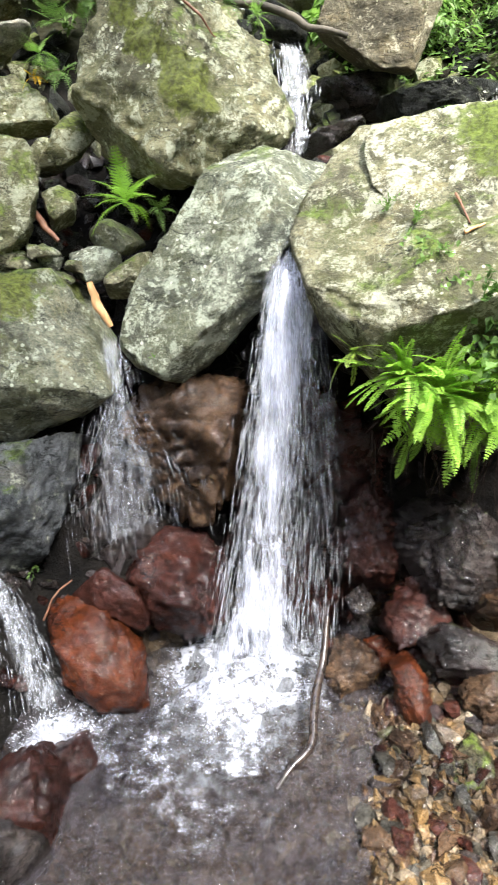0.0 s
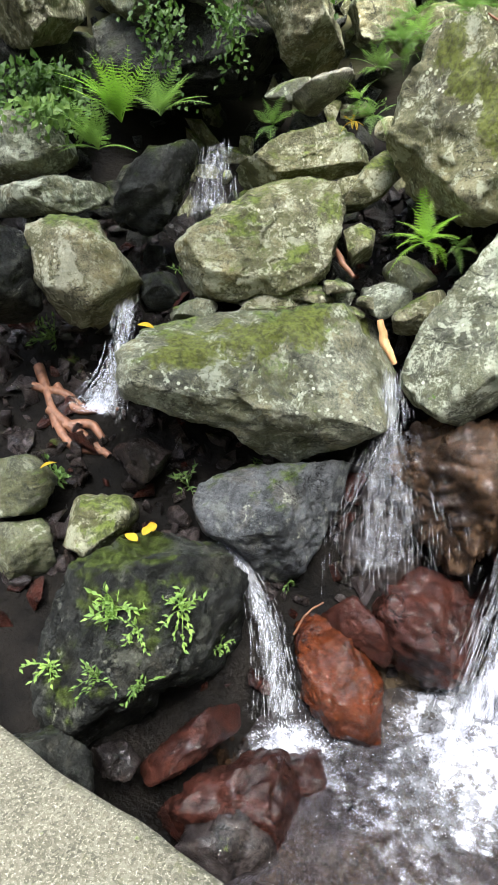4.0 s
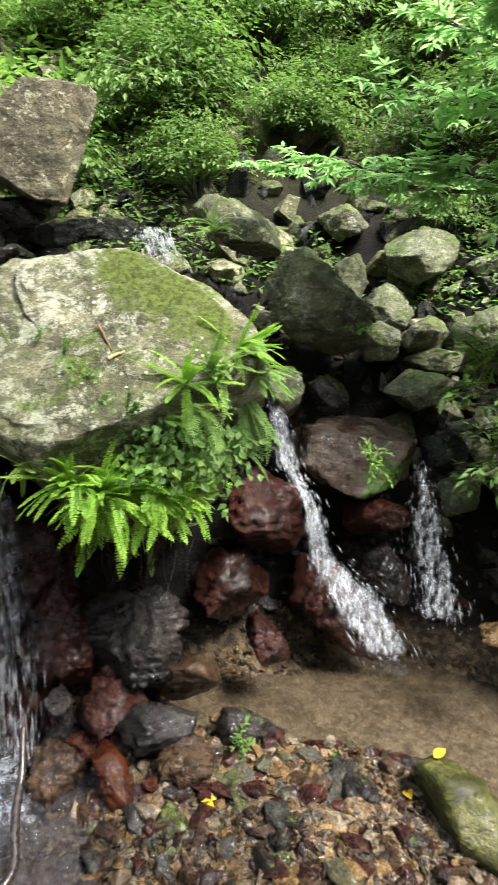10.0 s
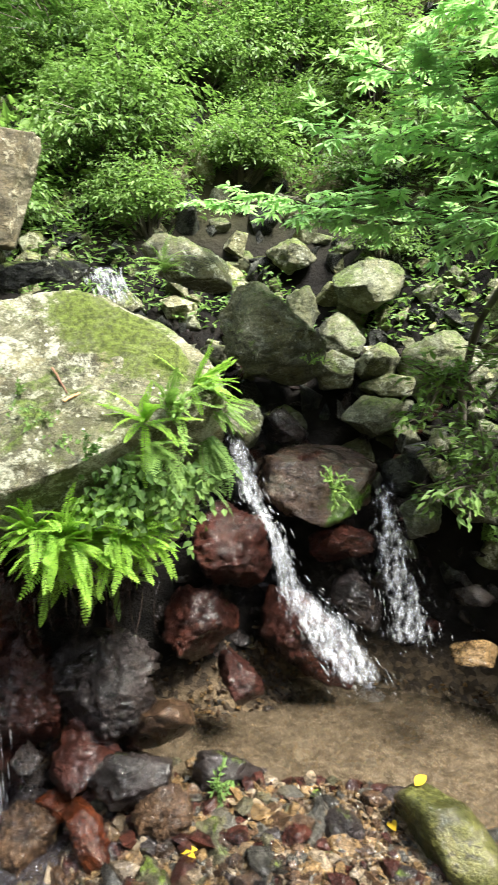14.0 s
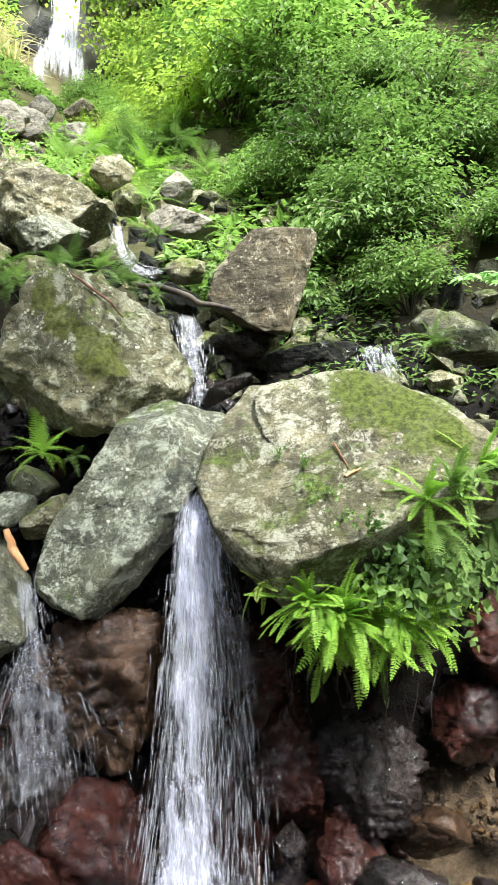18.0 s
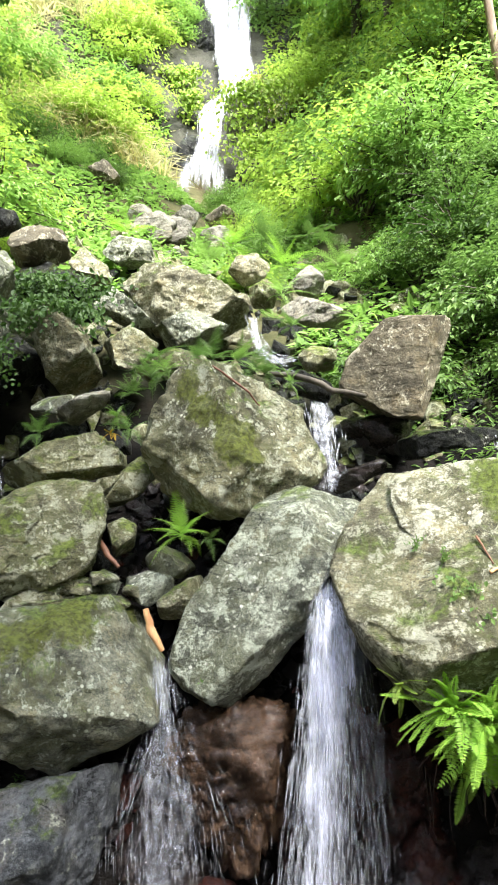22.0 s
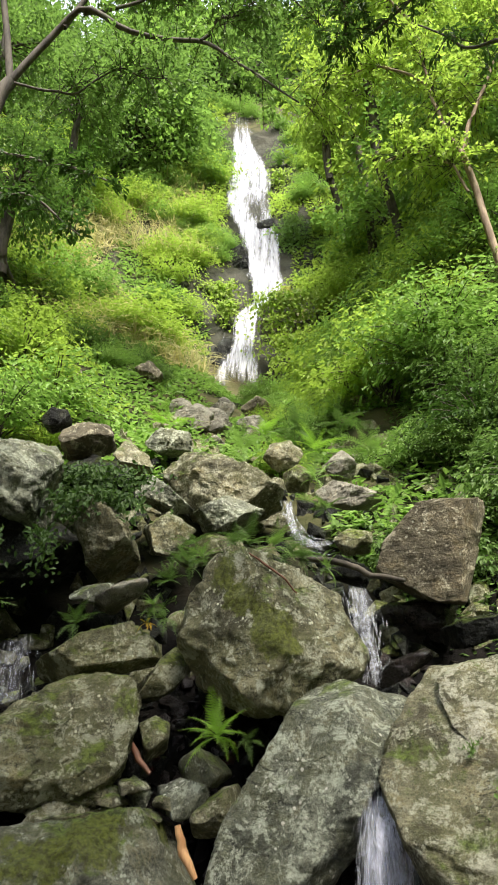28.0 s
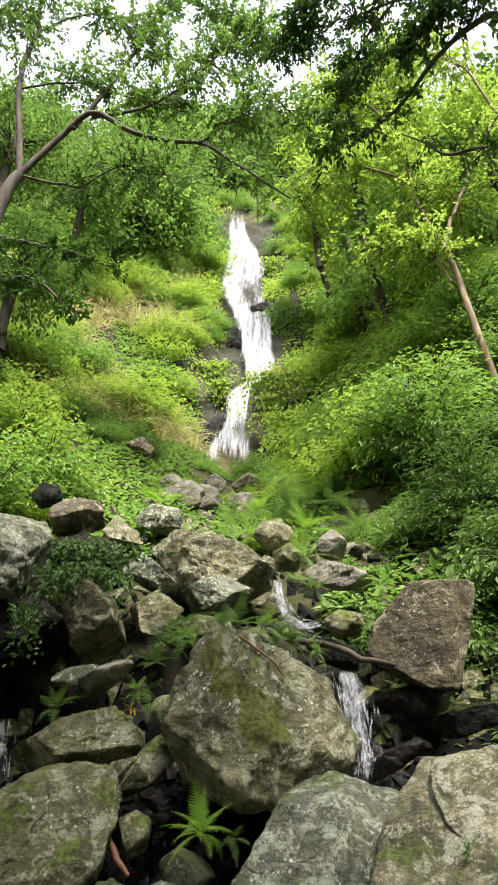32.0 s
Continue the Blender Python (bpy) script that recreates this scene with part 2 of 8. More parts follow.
M_bank = rock_material("wet_brown_stone_with_moss", (0.022, 0.014, 0.01), (0.105, 0.07, 0.05), 0.1, 0.0, rough=0.42, wet=0.25,
                       patches=((2.45, 2.5, 1.24, 0.15), (2.3, 2.62, 1.24, 0.13), (2.2, 2.5, 1.2, 0.1)), patch_color=(0.06, 0.11, 0.018))
M_plate = rock_material("lichened_slab_with_moss", (0.08, 0.075, 0.043), (0.265, 0.255, 0.155), 0.7, 0.28, lichen_color=(0.6, 0.59, 0.45), algae=0.3,
                        patches=((1.03, 2.72, 2.28, 0.25), (0.9, 2.78, 2.31, 0.15), (1.14, 2.58, 2.15, 0.22), (1.24, 2.46, 2.05, 0.13)), patch_color=(0.1, 0.13, 0.02))
M_ridge = rock_material("grey_stone_with_a_mossy_ridge", (0.066, 0.064, 0.036), (0.25, 0.238, 0.142), 0.64, 0.36, lichen_color=(0.52, 0.54, 0.4), algae=0.6,
                        patches=((-0.54, 3.4, 2.84, 0.12), (-0.43, 3.31, 2.69, 0.12), (-0.3, 3.26, 2.55, 0.14), (-0.23, 3.21, 2.45, 0.12)))
M_low = rock_material("grey_stone_with_mossy_shoulders", (0.058, 0.062, 0.044), (0.22, 0.223, 0.158), 0.5, 0.32, lichen_color=(0.46, 0.49, 0.38), algae=0.5,
                      patches=((-1.41, 2.48, 1.67, 0.2), (-1.22, 2.62, 1.7, 0.18), (-1.03, 2.78, 1.71, 0.16), (-0.84, 3.1, 1.66, 0.1)))
M_cliff = rock_material("yellow_mossed_cliff_stone", (0.06, 0.06, 0.045), (0.2, 0.19, 0.14), 0.2, 0.85, moss_color=(0.26, 0.27, 0.025))
M_sun = rock_material("sunlit_pale_stone", (0.12, 0.115, 0.088), (0.28, 0.265, 0.21), 0.3, 0.1)


def leaf_material(name, color, vary=0.24, gloss=0.55, through=0.42):
    m = Nodes(name)
    rnd = m.geo.outputs["Random Per Island"]
    a, b = tuple(c * (1 - vary) for c in color), tuple(min(0.8, c * (1 + vary)) for c in color)
    col = m.mix(rnd, a, (b[0] * 1.12, b[1], b[2] * 0.8))
    col = m.mix(m.ramp(m.noise(1.1, 3, 0.5), 0.35, 0.65, 0, 0.5), col, tuple(c * 0.6 for c in color))
    m.done(col, gloss, None, Specular_IOR_Level=0.3)
    soft = m.add("ShaderNodeBsdfTranslucent")
    m.put(soft.inputs[0], m.mix(0.5, col, (color[0] * 1.35, color[1] * 1.45, color[2] * 0.8)))
    both = m.add("ShaderNodeMixShader")
    both.inputs[0].default_value = through
    m.tree.links.new(m.bsdf.outputs[0], both.inputs[1])
    m.tree.links.new(soft.outputs[0], both.inputs[2])
    m.tree.links.new(both.outputs[0], m.tree.nodes["Material Output"].inputs[0])
    return m.mat


L_fern = leaf_material("fern_leaf", (0.28, 0.5, 0.075))
L_bright = leaf_material("bright_leaf", (0.215, 0.365, 0.1))
L_mid = leaf_material("shrub_leaf", (0.13, 0.23, 0.066))
L_deep = leaf_material("deep_green_leaf", (0.055, 0.115, 0.026))
L_yellow = leaf_material("yellow_green_leaf", (0.315, 0.45, 0.095), through=0.5)
L_grass = leaf_material("dry_grass_blade", (0.48, 0.46, 0.25))
L_gold = leaf_material("fallen_yellow_leaf", (0.62, 0.42, 0.03), 0.2)
L_spray = leaf_material("pale_long_leaf", (0.34, 0.56, 0.29), 0.2, 0.4, 0.45)


def bark_material():
    m = Nodes("bark")
    n = m.noise(9, 6, 0.65, stretch=(1, 1, 0.25))
    col = m.mix(m.ramp(n, 0.35, 0.65), (0.028, 0.023, 0.016), (0.095, 0.08, 0.058))
    col = m.mix(m.ramp(m.noise(4, 4, 0.6), 0.55, 0.7, 0, 0.6), col, (0.08, 0.1, 0.045))
    return m.done(col, 0.85, m.bump(n, 0.6, 0.02))


def tan_bark_material():
    m = Nodes("tan_bark")
    n = m.noise(12, 6, 0.65, stretch=(1, 1, 0.25))
    return m.done(m.mix(m.ramp(n, 0.35, 0.65), (0.16, 0.11, 0.07), (0.36, 0.27, 0.18)), 0.8, m.bump(n, 0.5, 0.02))


def wood_material(name, a, b, rough=0.6):
    m = Nodes(name)
    n = m.noise(30, 5, 0.6, stretch=(1, 1, 0.2))
    return m.done(m.mix(m.ramp(n, 0.3, 0.7), a, b), rough, m.bump(n, 0.4, 0.004))


B_bark, B_tan = bark_material(), tan_bark_material()
W_orange = wood_material("split_orange_wood", (0.42, 0.2, 0.08), (0.72, 0.43, 0.2))
W_rot = wood_material("red_rotten_wood", (0.10, 0.04, 0.02), (0.24, 0.11, 0.06))
W_black = wood_material("wet_black_wood", (0.012, 0.009, 0.008), (0.05, 0.035, 0.028), 0.25)


def ground_material():
    m = Nodes("stream_bank_soil_with_gap_shade")
    z = m.add("ShaderNodeSeparateXYZ")
    m.put(z.inputs[0], m.pos)
    n, f = m.noise(5, 7, 0.65), m.noise(38, 5, 0.7)
    # deep shade between the boulders is put into this near-black soil colour
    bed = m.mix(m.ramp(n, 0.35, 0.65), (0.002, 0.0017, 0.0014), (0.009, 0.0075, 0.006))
    gravel = m.mix(m.ramp(m.cells(30, out="Color"), 0.2, 0.8), (0.036, 0.026, 0.017), (0.125, 0.09, 0.054))
    bed = m.mix(m.math("MULTIPLY", m.ramp(z.outputs[2], 0.35, 0.15), m.ramp(z.outputs[0], -0.75, -0.3)), bed, gravel)
    hill = m.mix(m.ramp(m.noise(0.9, 6, 0.65), 0.38, 0.62), (0.028, 0.034, 0.012), (0.1, 0.095, 0.042))
    hill = m.mix(m.ramp(m.noise(2.3, 5, 0.6), 0.55, 0.7, 0, 0.7), hill, (0.09, 0.062, 0.04))
    face = m.mix(m.ramp(m.noise(1.6, 7, 0.7, warp=0.5), 0.4, 0.6), (0.022, 0.024, 0.02), (0.07, 0.07, 0.06))
    hill = m.mix(m.math("MULTIPLY", m.ramp(m.up(), 0.52, 0.42), 0.8), hill, face)
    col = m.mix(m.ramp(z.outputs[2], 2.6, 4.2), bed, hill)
    return m.done(col, m.ramp(z.outputs[2], 0.1, 0.4, 0.4, 0.92), m.bump(f, 0.8, 0.03, m.bump(n, 0.6, 0.08)), Specular_IOR_Level=0.15)


def concrete_material():
    m = Nodes("exposed_aggregate_concrete")
    col = m.mix(m.ramp(m.noise(3, 5, 0.6), 0.35, 0.65), (0.055, 0.053, 0.035), (0.1, 0.095, 0.066))
    grit = m.noise(120, 4, 0.8)
    pebble = m.cells(120, out="Color")
    col = m.mix(m.ramp(pebble, 0.3, 0.9, 0.0, 0.6), col, (0.17, 0.162, 0.122))
    col = m.mix(m.ramp(pebble, 0.3, 0.1, 0.0, 0.6), col, (0.035, 0.034, 0.024))
    col = m.mix(m.ramp(grit, 0.55, 0.64, 0, 0.85), col, (0.33, 0.31, 0.25))
    col = m.mix(m.ramp(m.noise(9, 6, 0.7), 0.58, 0.72, 0, 0.6), col, (0.09, 0.095, 0.04))
    return m.done(col, 0.85, m.bump(grit, 0.7, 0.006, m.bump(m.noise(30, 4), 0.4, 0.01)))


def water_material(name, tint, clear, rough=0.04, ripple=0.5, scale=9):
    """Shallow moving water: clear with a tint, and rippled."""
    m = Nodes(name)
    normal = m.bump(m.noise(scale, 4, 0.6, warp=0.8), ripple, 0.03, m.bump(m.noise(scale * 4, 4, 0.6, warp=0.5), ripple * 0.9, 0.014))
    shade = m.mix(m.ramp(m.noise(16, 6, 0.7, warp=1.0), 0.35, 0.65), tuple(c * 0.6 for c in tint), tuple(c * 1.5 for c in tint))
    m.done(shade, rough, normal, IOR=1.33)
    clear_sh = m.add("ShaderNodeBsdfTransparent")
    clear_sh.inputs[0].default_value = (0.86, 0.88, 0.86, 1)
    both = m.add("ShaderNodeMixShader")
    both.inputs[0].default_value = clear
    m.tree.links.new(m.bsdf.outputs[0], both.inputs[1])
    m.tree.links.new(clear_sh.outputs[0], both.inputs[2])
    m.tree.links.new(both.outputs[0], m.tree.nodes["Material Output"].inputs[0])
    return m.mat


def foam_material(name, cover=0.6, most=0.9, color=(0.82, 0.85, 0.92), stretch=(11, 11, 0.8), rough=0.3, soft=0.24, relief=0.5):
    """White water: soft bright strands with clear gaps between them."""
    m = Nodes(name)
    a, b = m.noise(3.2, 4, 0.62, stretch=stretch, warp=0.25), m.noise(11, 4, 0.6, stretch=stretch)
    rim = m.add("ShaderNodeAttribute", attribute_name="inward")
    thin = m.math("MULTIPLY", m.math("SUBTRACT", 1.0, rim.outputs["Fac"]), 0.34)
    mix = m.math("SUBTRACT", m.math("ADD", m.math("MULTIPLY", a, 0.65), m.math("MULTIPLY", b, 0.35)), thin)
    mask = m.ramp(mix, 0.56 - 0.3 * cover, 0.56 + soft - 0.3 * cover, 0.0, most)
    m.done(color, rough, m.bump(b, relief, 0.01))
    return see_through(m, mask, 0.4, color)


def see_through(m, mask, soft_part, color):
    """Finishes a water material: some light passes into it, and the mask lets the rest be clear."""
    soft = m.add("ShaderNodeBsdfTranslucent")
    m.put(soft.inputs[0], color)
    white, both = m.add("ShaderNodeMixShader"), m.add("ShaderNodeMixShader")
    white.inputs[0].default_value = soft_part
    m.tree.links.new(m.bsdf.outputs[0], white.inputs[1])
    m.tree.links.new(soft.outputs[0], white.inputs[2])
    m.put(both.inputs[0], mask)
    m.tree.links.new(m.add("ShaderNodeBsdfTransparent").outputs[0], both.inputs[1])
    m.tree.links.new(white.outputs[0], both.inputs[2])
    m.tree.links.new(both.outputs[0], m.tree.nodes["Material Output"].inputs[0])
    return m.mat


def drop_material(name, most):
    m = Nodes(name)
    m.done((0.84, 0.87, 0.93), 0.2, None)
    return see_through(m, most, 0.4, (0.88, 0.91, 0.96))


X_pool = water_material("pool_water", (0.062, 0.055, 0.06), 0.58, 0.06, 1.0, 16)
X_brook = water_material("brook_water", (0.07, 0.053, 0.034), 0.36, 0.05, 0.14, 10)
X_fall = foam_material("falling_white_water", 0.7, 0.9, (0.76, 0.78, 0.9), stretch=(7, 7, 0.75), soft=0.24)
X_thin = foam_material("thin_falling_water", 0.42, 0.42, stretch=(12, 12, 2.0), soft=0.3)
X_mid = foam_material("tumbling_water", 0.62, 0.56, stretch=(15, 9, 2.4), soft=0.4)
X_far = foam_material("distant_white_water", 1.1, 0.92, (0.74, 0.76, 0.84), stretch=(1.8, 0.2, 0.16), soft=0.5)
X_drop = drop_material("thrown_water_drops", 0.75)
X_strand = drop_material("falling_water_strands", 0.26)
X_splash = foam_material("churned_foam", 0.98, 0.93, (0.8, 0.83, 0.93), stretch=(5, 5, 5), soft=0.5, rough=0.6, relief=0.15)


# ---------------------------------------------------------------- mesh helpers
def lattice(ix, iy, iz, seed):
    h = (ix * 374761393 + iy * 668265263 + iz * 2147483647 + seed * 144665) & 0x7FFFFFFF
    h = ((h ^ (h >> 13)) * 1274126177) & 0x7FFFFFFF
    return ((h ^ (h >> 16)) & 0xFFFF) / 32767.5 - 1


def vnoise(p, seed=0):
    """Smooth value noise, -1 to 1, for an array of points."""
    i = np.floor(p).astype(np.int64)
    f = p - i
    f = f * f * (3 - 2 * f)
    out = 0
    for dx in (0, 1):
        for dy in (0, 1):
            for dz in (0, 1):
                w = (f[:, 0] if dx else 1 - f[:, 0]) * (f[:, 1] if dy else 1 - f[:, 1]) * (f[:, 2] if dz else 1 - f[:, 2])
                out = out + w * lattice(i[:, 0] + dx, i[:, 1] + dy, i[:, 2] + dz, seed)
    return out


def fbm(p, octaves=4, seed=0, gain=0.5):
    total, amp = 0, 1.0
    for k in range(octaves):
        total = total + amp * vnoise(p * 2.0 ** k + 17.3 * k, seed + k)
        amp *= gain
    return total


def mesh_of(name, verts, faces, smooth=True):
    """A mesh from an array of places and an array of triangles or quads."""
    verts, faces = np.asarray(verts, np.float32), np.asarray(faces, np.int32)
    me = bpy.data.meshes.new(name)
    n, k = faces.shape
    me.vertices.add(len(verts))
    me.vertices.foreach_set("co", verts.ravel())
    me.loops.add(n * k)
    me.loops.foreach_set("vertex_index", faces.ravel())
    me.polygons.add(n)
    me.polygons.foreach_set("loop_start", np.arange(n, dtype=np.int32) * k)
    me.polygons.foreach_set("use_smooth", np.full(n, smooth))
    me.update(calc_edges=True)
    return me


def solid(name, verts, faces, material, parent=None, label="", smooth=True):
    ob = new(name, mesh_of(name, verts, faces, smooth))
    ob.data.materials.append(material)
    if parent:
        ob.parent = parent
    return tagged(ob, label)


def grid_faces(rows, cols, wrap=False):
    r, c = np.arange(rows - 1), np.arange(cols if wrap else cols - 1)
    a = (r[:, None] * cols + c[None]).ravel()
    b = (r[:, None] * cols + (c[None] + 1) % cols).ravel()
    return np.stack([a, b, b + cols, a + cols], 1)


def rock_arrays(outline, thick, seed, facets=12, rough=1.0, cols=56, rows=26, blocky=0.5, cuts=(), around=False, hew=(0.58, 0.9), jag=0.0):
    """A stone with the given outline across, rounded over its thickness, hewn by some flat breaks and roughened."""
    rng = np.random.default_rng(seed)
    pts = np.array(outline)
    a = np.linspace(0, 2 * np.pi, cols, endpoint=False)
    ray = np.stack([np.cos(a), np.sin(a)], 1)
    p, q = pts, np.roll(pts, -1, 0)
    e = q - p
    den = ray[:, None, 0] * e[None, :, 1] - ray[:, None, 1] * e[None, :, 0]
    den = np.where(np.abs(den) < 1e-9, 1e-9, den)
    s = (p[None, :, 0] * e[None, :, 1] - p[None, :, 1] * e[None, :, 0]) / den
    u = (p[None, :, 0] * ray[:, None, 1] - p[None, :, 1] * ray[:, None, 0]) / den
    s = np.where((u >= -1e-6) & (u <= 1 + 1e-6) & (s > 0), s, 0)
    radius = s.max(1)
    radius = np.where(radius <= 0, np.abs(pts).mean(), radius)
    radius = 1.05 * (0.25 * np.roll(radius, 1) + 0.5 * radius + 0.25 * np.roll(radius, -1))
    n = max(6, int(round(math.sqrt(cols * rows / 2))))
    gx, gy = np.meshgrid(np.linspace(-1, 1, n), np.linspace(-1, 1, n))
    dx, dy = (gx * np.sqrt(1 - gy ** 2 / 2)).ravel(), (gy * np.sqrt(1 - gx ** 2 / 2)).ravel()
    ring = 1 - (1 - np.hypot(dx, dy).clip(0, 1)) ** 1.7
    turn = np.arctan2(dy, dx) % (2 * np.pi)
    wide = ring * np.interp(turn, np.append(a, 2 * np.pi), np.append(radius, radius[0]))
    deep = np.sqrt((1 - ring ** (2 / blocky)).clip(0)) ** 0.8 * thick / 2
    front = np.stack([wide * np.cos(turn), -deep, wide * np.sin(turn)], 1)
    v = np.concatenate([front, front * (1, -1, 1)])
    cell = grid_faces(n, n)
    rim = ((np.abs(gx) > 0.999) | (np.abs(gy) > 0.999)).ravel()
    same = np.where(rim, np.arange(n * n), np.arange(n * n) + n * n)
    faces = np.concatenate([cell, same[cell][:, ::-1]])
    size = float(radius.mean())
    for k in range(facets):
        n = rng.normal(size=3)
        if not around:
            n[1] = -abs(n[1]) * 1.2 - 0.25
        n /= np.linalg.norm(n)
        reach = (v @ n).max() * rng.uniform(*hew)
        over = (v @ n - reach).clip(0)
        v -= 0.92 * over[:, None] * n
    for n, keep in cuts:
        n = np.array(n, float) / np.linalg.norm(n)
        over = (v @ n - (v @ n).max() * keep).clip(0)
        v -= 0.95 * over[:, None] * n
    away = v / (np.linalg.norm(v, axis=1, keepdims=True) + 1e-6)
    off = rng.uniform(0, 50, 3)
    low = fbm(v / size * 1.3 + off, 3, seed)
    ridge = 1 - np.abs(fbm(v / size * 2.6 + off, 4, seed + 9))
    v += away * size * rough * (0.032 * low + 0.055 * (ridge - 0.7))[:, None]
    axis = rng.normal(size=3) * (0.7, 0.5, 1.0)
    axis /= np.linalg.norm(axis)
    layer = (v @ axis) / size * rng.uniform(2.2, 4.0) + 0.8 * low
    v += away * size * rough * (0.05 * (layer - np.floor(layer) - 0.5) * np.clip(0.5 + 1.6 * vnoise(v / size * 1.5 - off, seed + 31), 0, 1))[:, None]
    if jag:  # sharp creases and knobs
        crease = np.abs(fbm(v / size * 3.1 + off, 4, seed + 41, 0.6))
        v += away * size * jag * (0.13 * (crease - 0.35))[:, None]
    crack = np.clip(1 - np.abs(fbm(v / size * 1.1 + off[::-1], 3, seed + 21, 0.45)) / 0.03, 0, 1)
    v -= away * size * 0.012 * crack[:, None]
    v += away * rough * min(0.014, 0.06 * size) * fbm(v * 13 + off, 4, seed + 4, 0.6)[:, None]
    return v, faces


seed_count = [100]


def rock(name, label, material, at, turn, tilt, thick, outline, category="rock", group="", **more):
    seed_count[0] += 1
    big = max(max(abs(u), abs(w)) for u, w in outline)
    if big > 0.3:
        more.setdefault("cols", 120), more.setdefault("rows", 60)
    v, f = rock_arrays(outline, thick, seed_count[0], **more)
    ob = solid(name, v, f, material)
    ob.matrix_world = pose(*at, 0, 0, turn) @ pose(0, 0, 0, tilt)
    return tagged(ob, label, category, group or "boulders of the stream")


# ---------------------------------------------------------------- ground
BEARINGS = (-180, -110, -45, -25, -14, -8, 0, 6, 20, 40, 60, 110, 180)
FAR_L, FAR_R = ((15, 14), (22, 24), (32, 40), (60, 72), (300, 180)), ((14, 14), (22, 25), (32, 42), (60, 75), (300, 180))
PROFILES = (
    ((0, 0.3), (2, 0.3), (6, 0.9), (14, 3), (30, 10), (60, 28), (300, 120)),
    ((0, 0.3), (2, 0.4), (3.2, 1.2), (5, 2.8), (9, 7)) + FAR_L,
    ((0, 0.0), (1.5, -0.1), (2.1, 0.1), (2.6, 0.5), (3, 1.0), (3.6, 1.5), (4.4, 2.2), (5.5, 3.6), (9, 7)) + FAR_L,
    ((0, -0.2), (1.5, -0.2), (2.3, -0.15), (2.6, 0.3), (2.95, 0.9), (3.4, 1.4), (3.9, 1.95), (4.8, 2.4), (6, 3.9), (10, 7.4), (14, 11)) + FAR_L[1:],
    ((0, -0.25), (2.4, -0.2), (2.75, 0.3), (3.0, 0.95), (3.3, 1.5), (3.9, 2.0), (4.8, 2.7), (6, 3.9), (10, 7), (15, 10.5), (18, 17), (24, 29), (34, 46), (60, 76), (300, 180)),
    ((0, -0.25), (2.6, -0.2), (2.95, 0.5), (3.2, 1.2), (3.5, 1.7), (4, 2.2), (5, 3.0), (6.5, 4.0), (10, 6.4), (15, 9.6), (16, 12), (18.5, 17), (23, 28), (34, 46), (60, 76), (300, 180)),
    ((0, -0.25), (2.75, -0.2), (3.1, 0.5), (3.3, 1.3), (3.6, 1.8), (4.2, 2.3), (5, 3.0), (7, 4.2), (10, 6.3), (15, 9.8), (17, 14), (18.5, 18), (23, 28), (34, 46), (60, 76), (300, 180)),
    ((0, -0.2), (2.6, -0.12), (3.05, 0.2), (3.3, 1.2), (3.6, 1.8), (4.3, 2.4), (5.2, 3.1), (7, 4.5), (10, 6.8), (14, 10.5), (17, 15), (22, 24)) + FAR_R[2:],
    ((0, -0.12), (1.5, 0.0), (2.2, 0.08), (2.9, 0.12), (3.3, 0.45), (3.6, 1.5), (3.9, 2.0), (4.4, 2.3), (5.2, 3.1), (7, 5)) + FAR_R,
    ((0, 0.0), (1.5, 0.02), (2.3, 0.12), (2.62, 0.1), (2.8, -0.05), (3.2, -0.1), (3.65, -0.1), (3.8, 0.3), (4.0, 1.1), (4.3, 1.75), (4.8, 2.2), (6, 3.6), (8, 6)) + FAR_R,
    ((0, 0.0), (1.5, 0.0), (2.3, 0.09), (2.7, 0.05), (2.9, -0.08), (3.6, -0.08), (3.8, 0.4), (4.1, 1.2), (5, 2.6), (8, 6.3)) + FAR_R,
    ((0, 0.1), (2.0, 0.2), (3, 0.9), (5, 2.8), (9, 7)) + FAR_R,
    ((0, 0.3), (2, 0.3), (6, 0.9), (14, 3), (30, 10), (60, 28), (300, 120)),
)


def ground_z(x, y):
    """The height of the ground for arrays of places."""
    x, y = np.atleast_1d(np.asarray(x, float)), np.atleast_1d(np.asarray(y, float))
    dist, bear = np.hypot(x, y), np.degrees(np.arctan2(x, y))
    heights = np.stack([np.interp(dist, *zip(*p)) for p in PROFILES])
    k = np.clip(np.searchsorted(BEARINGS, bear) - 1, 0, len(BEARINGS) - 2)
    b = np.array(BEARINGS, float)
    w = ((bear - b[k]) / (b[k + 1] - b[k])).clip(0, 1)
    w = w * w * (3 - 2 * w)
    z = heights[k, np.arange(len(x))] * (1 - w) + heights[k + 1, np.arange(len(x))] * w
    z = z - 0.2 * np.clip((dist - 2.7) / 0.3, 0, 1) * np.clip((7 - dist) / 2, 0, 1) * np.clip((34 - bear) / 8, 0, 1) * np.clip((bear + 55) / 10, 0, 1)
    p = np.stack([x, y, 0 * x], 1)
    return z + (0.035 + 0.025 * (dist - 2).clip(0, 30)) * fbm(p * 0.9, 3, 5) + 0.02 * fbm(p * 7, 2, 8)


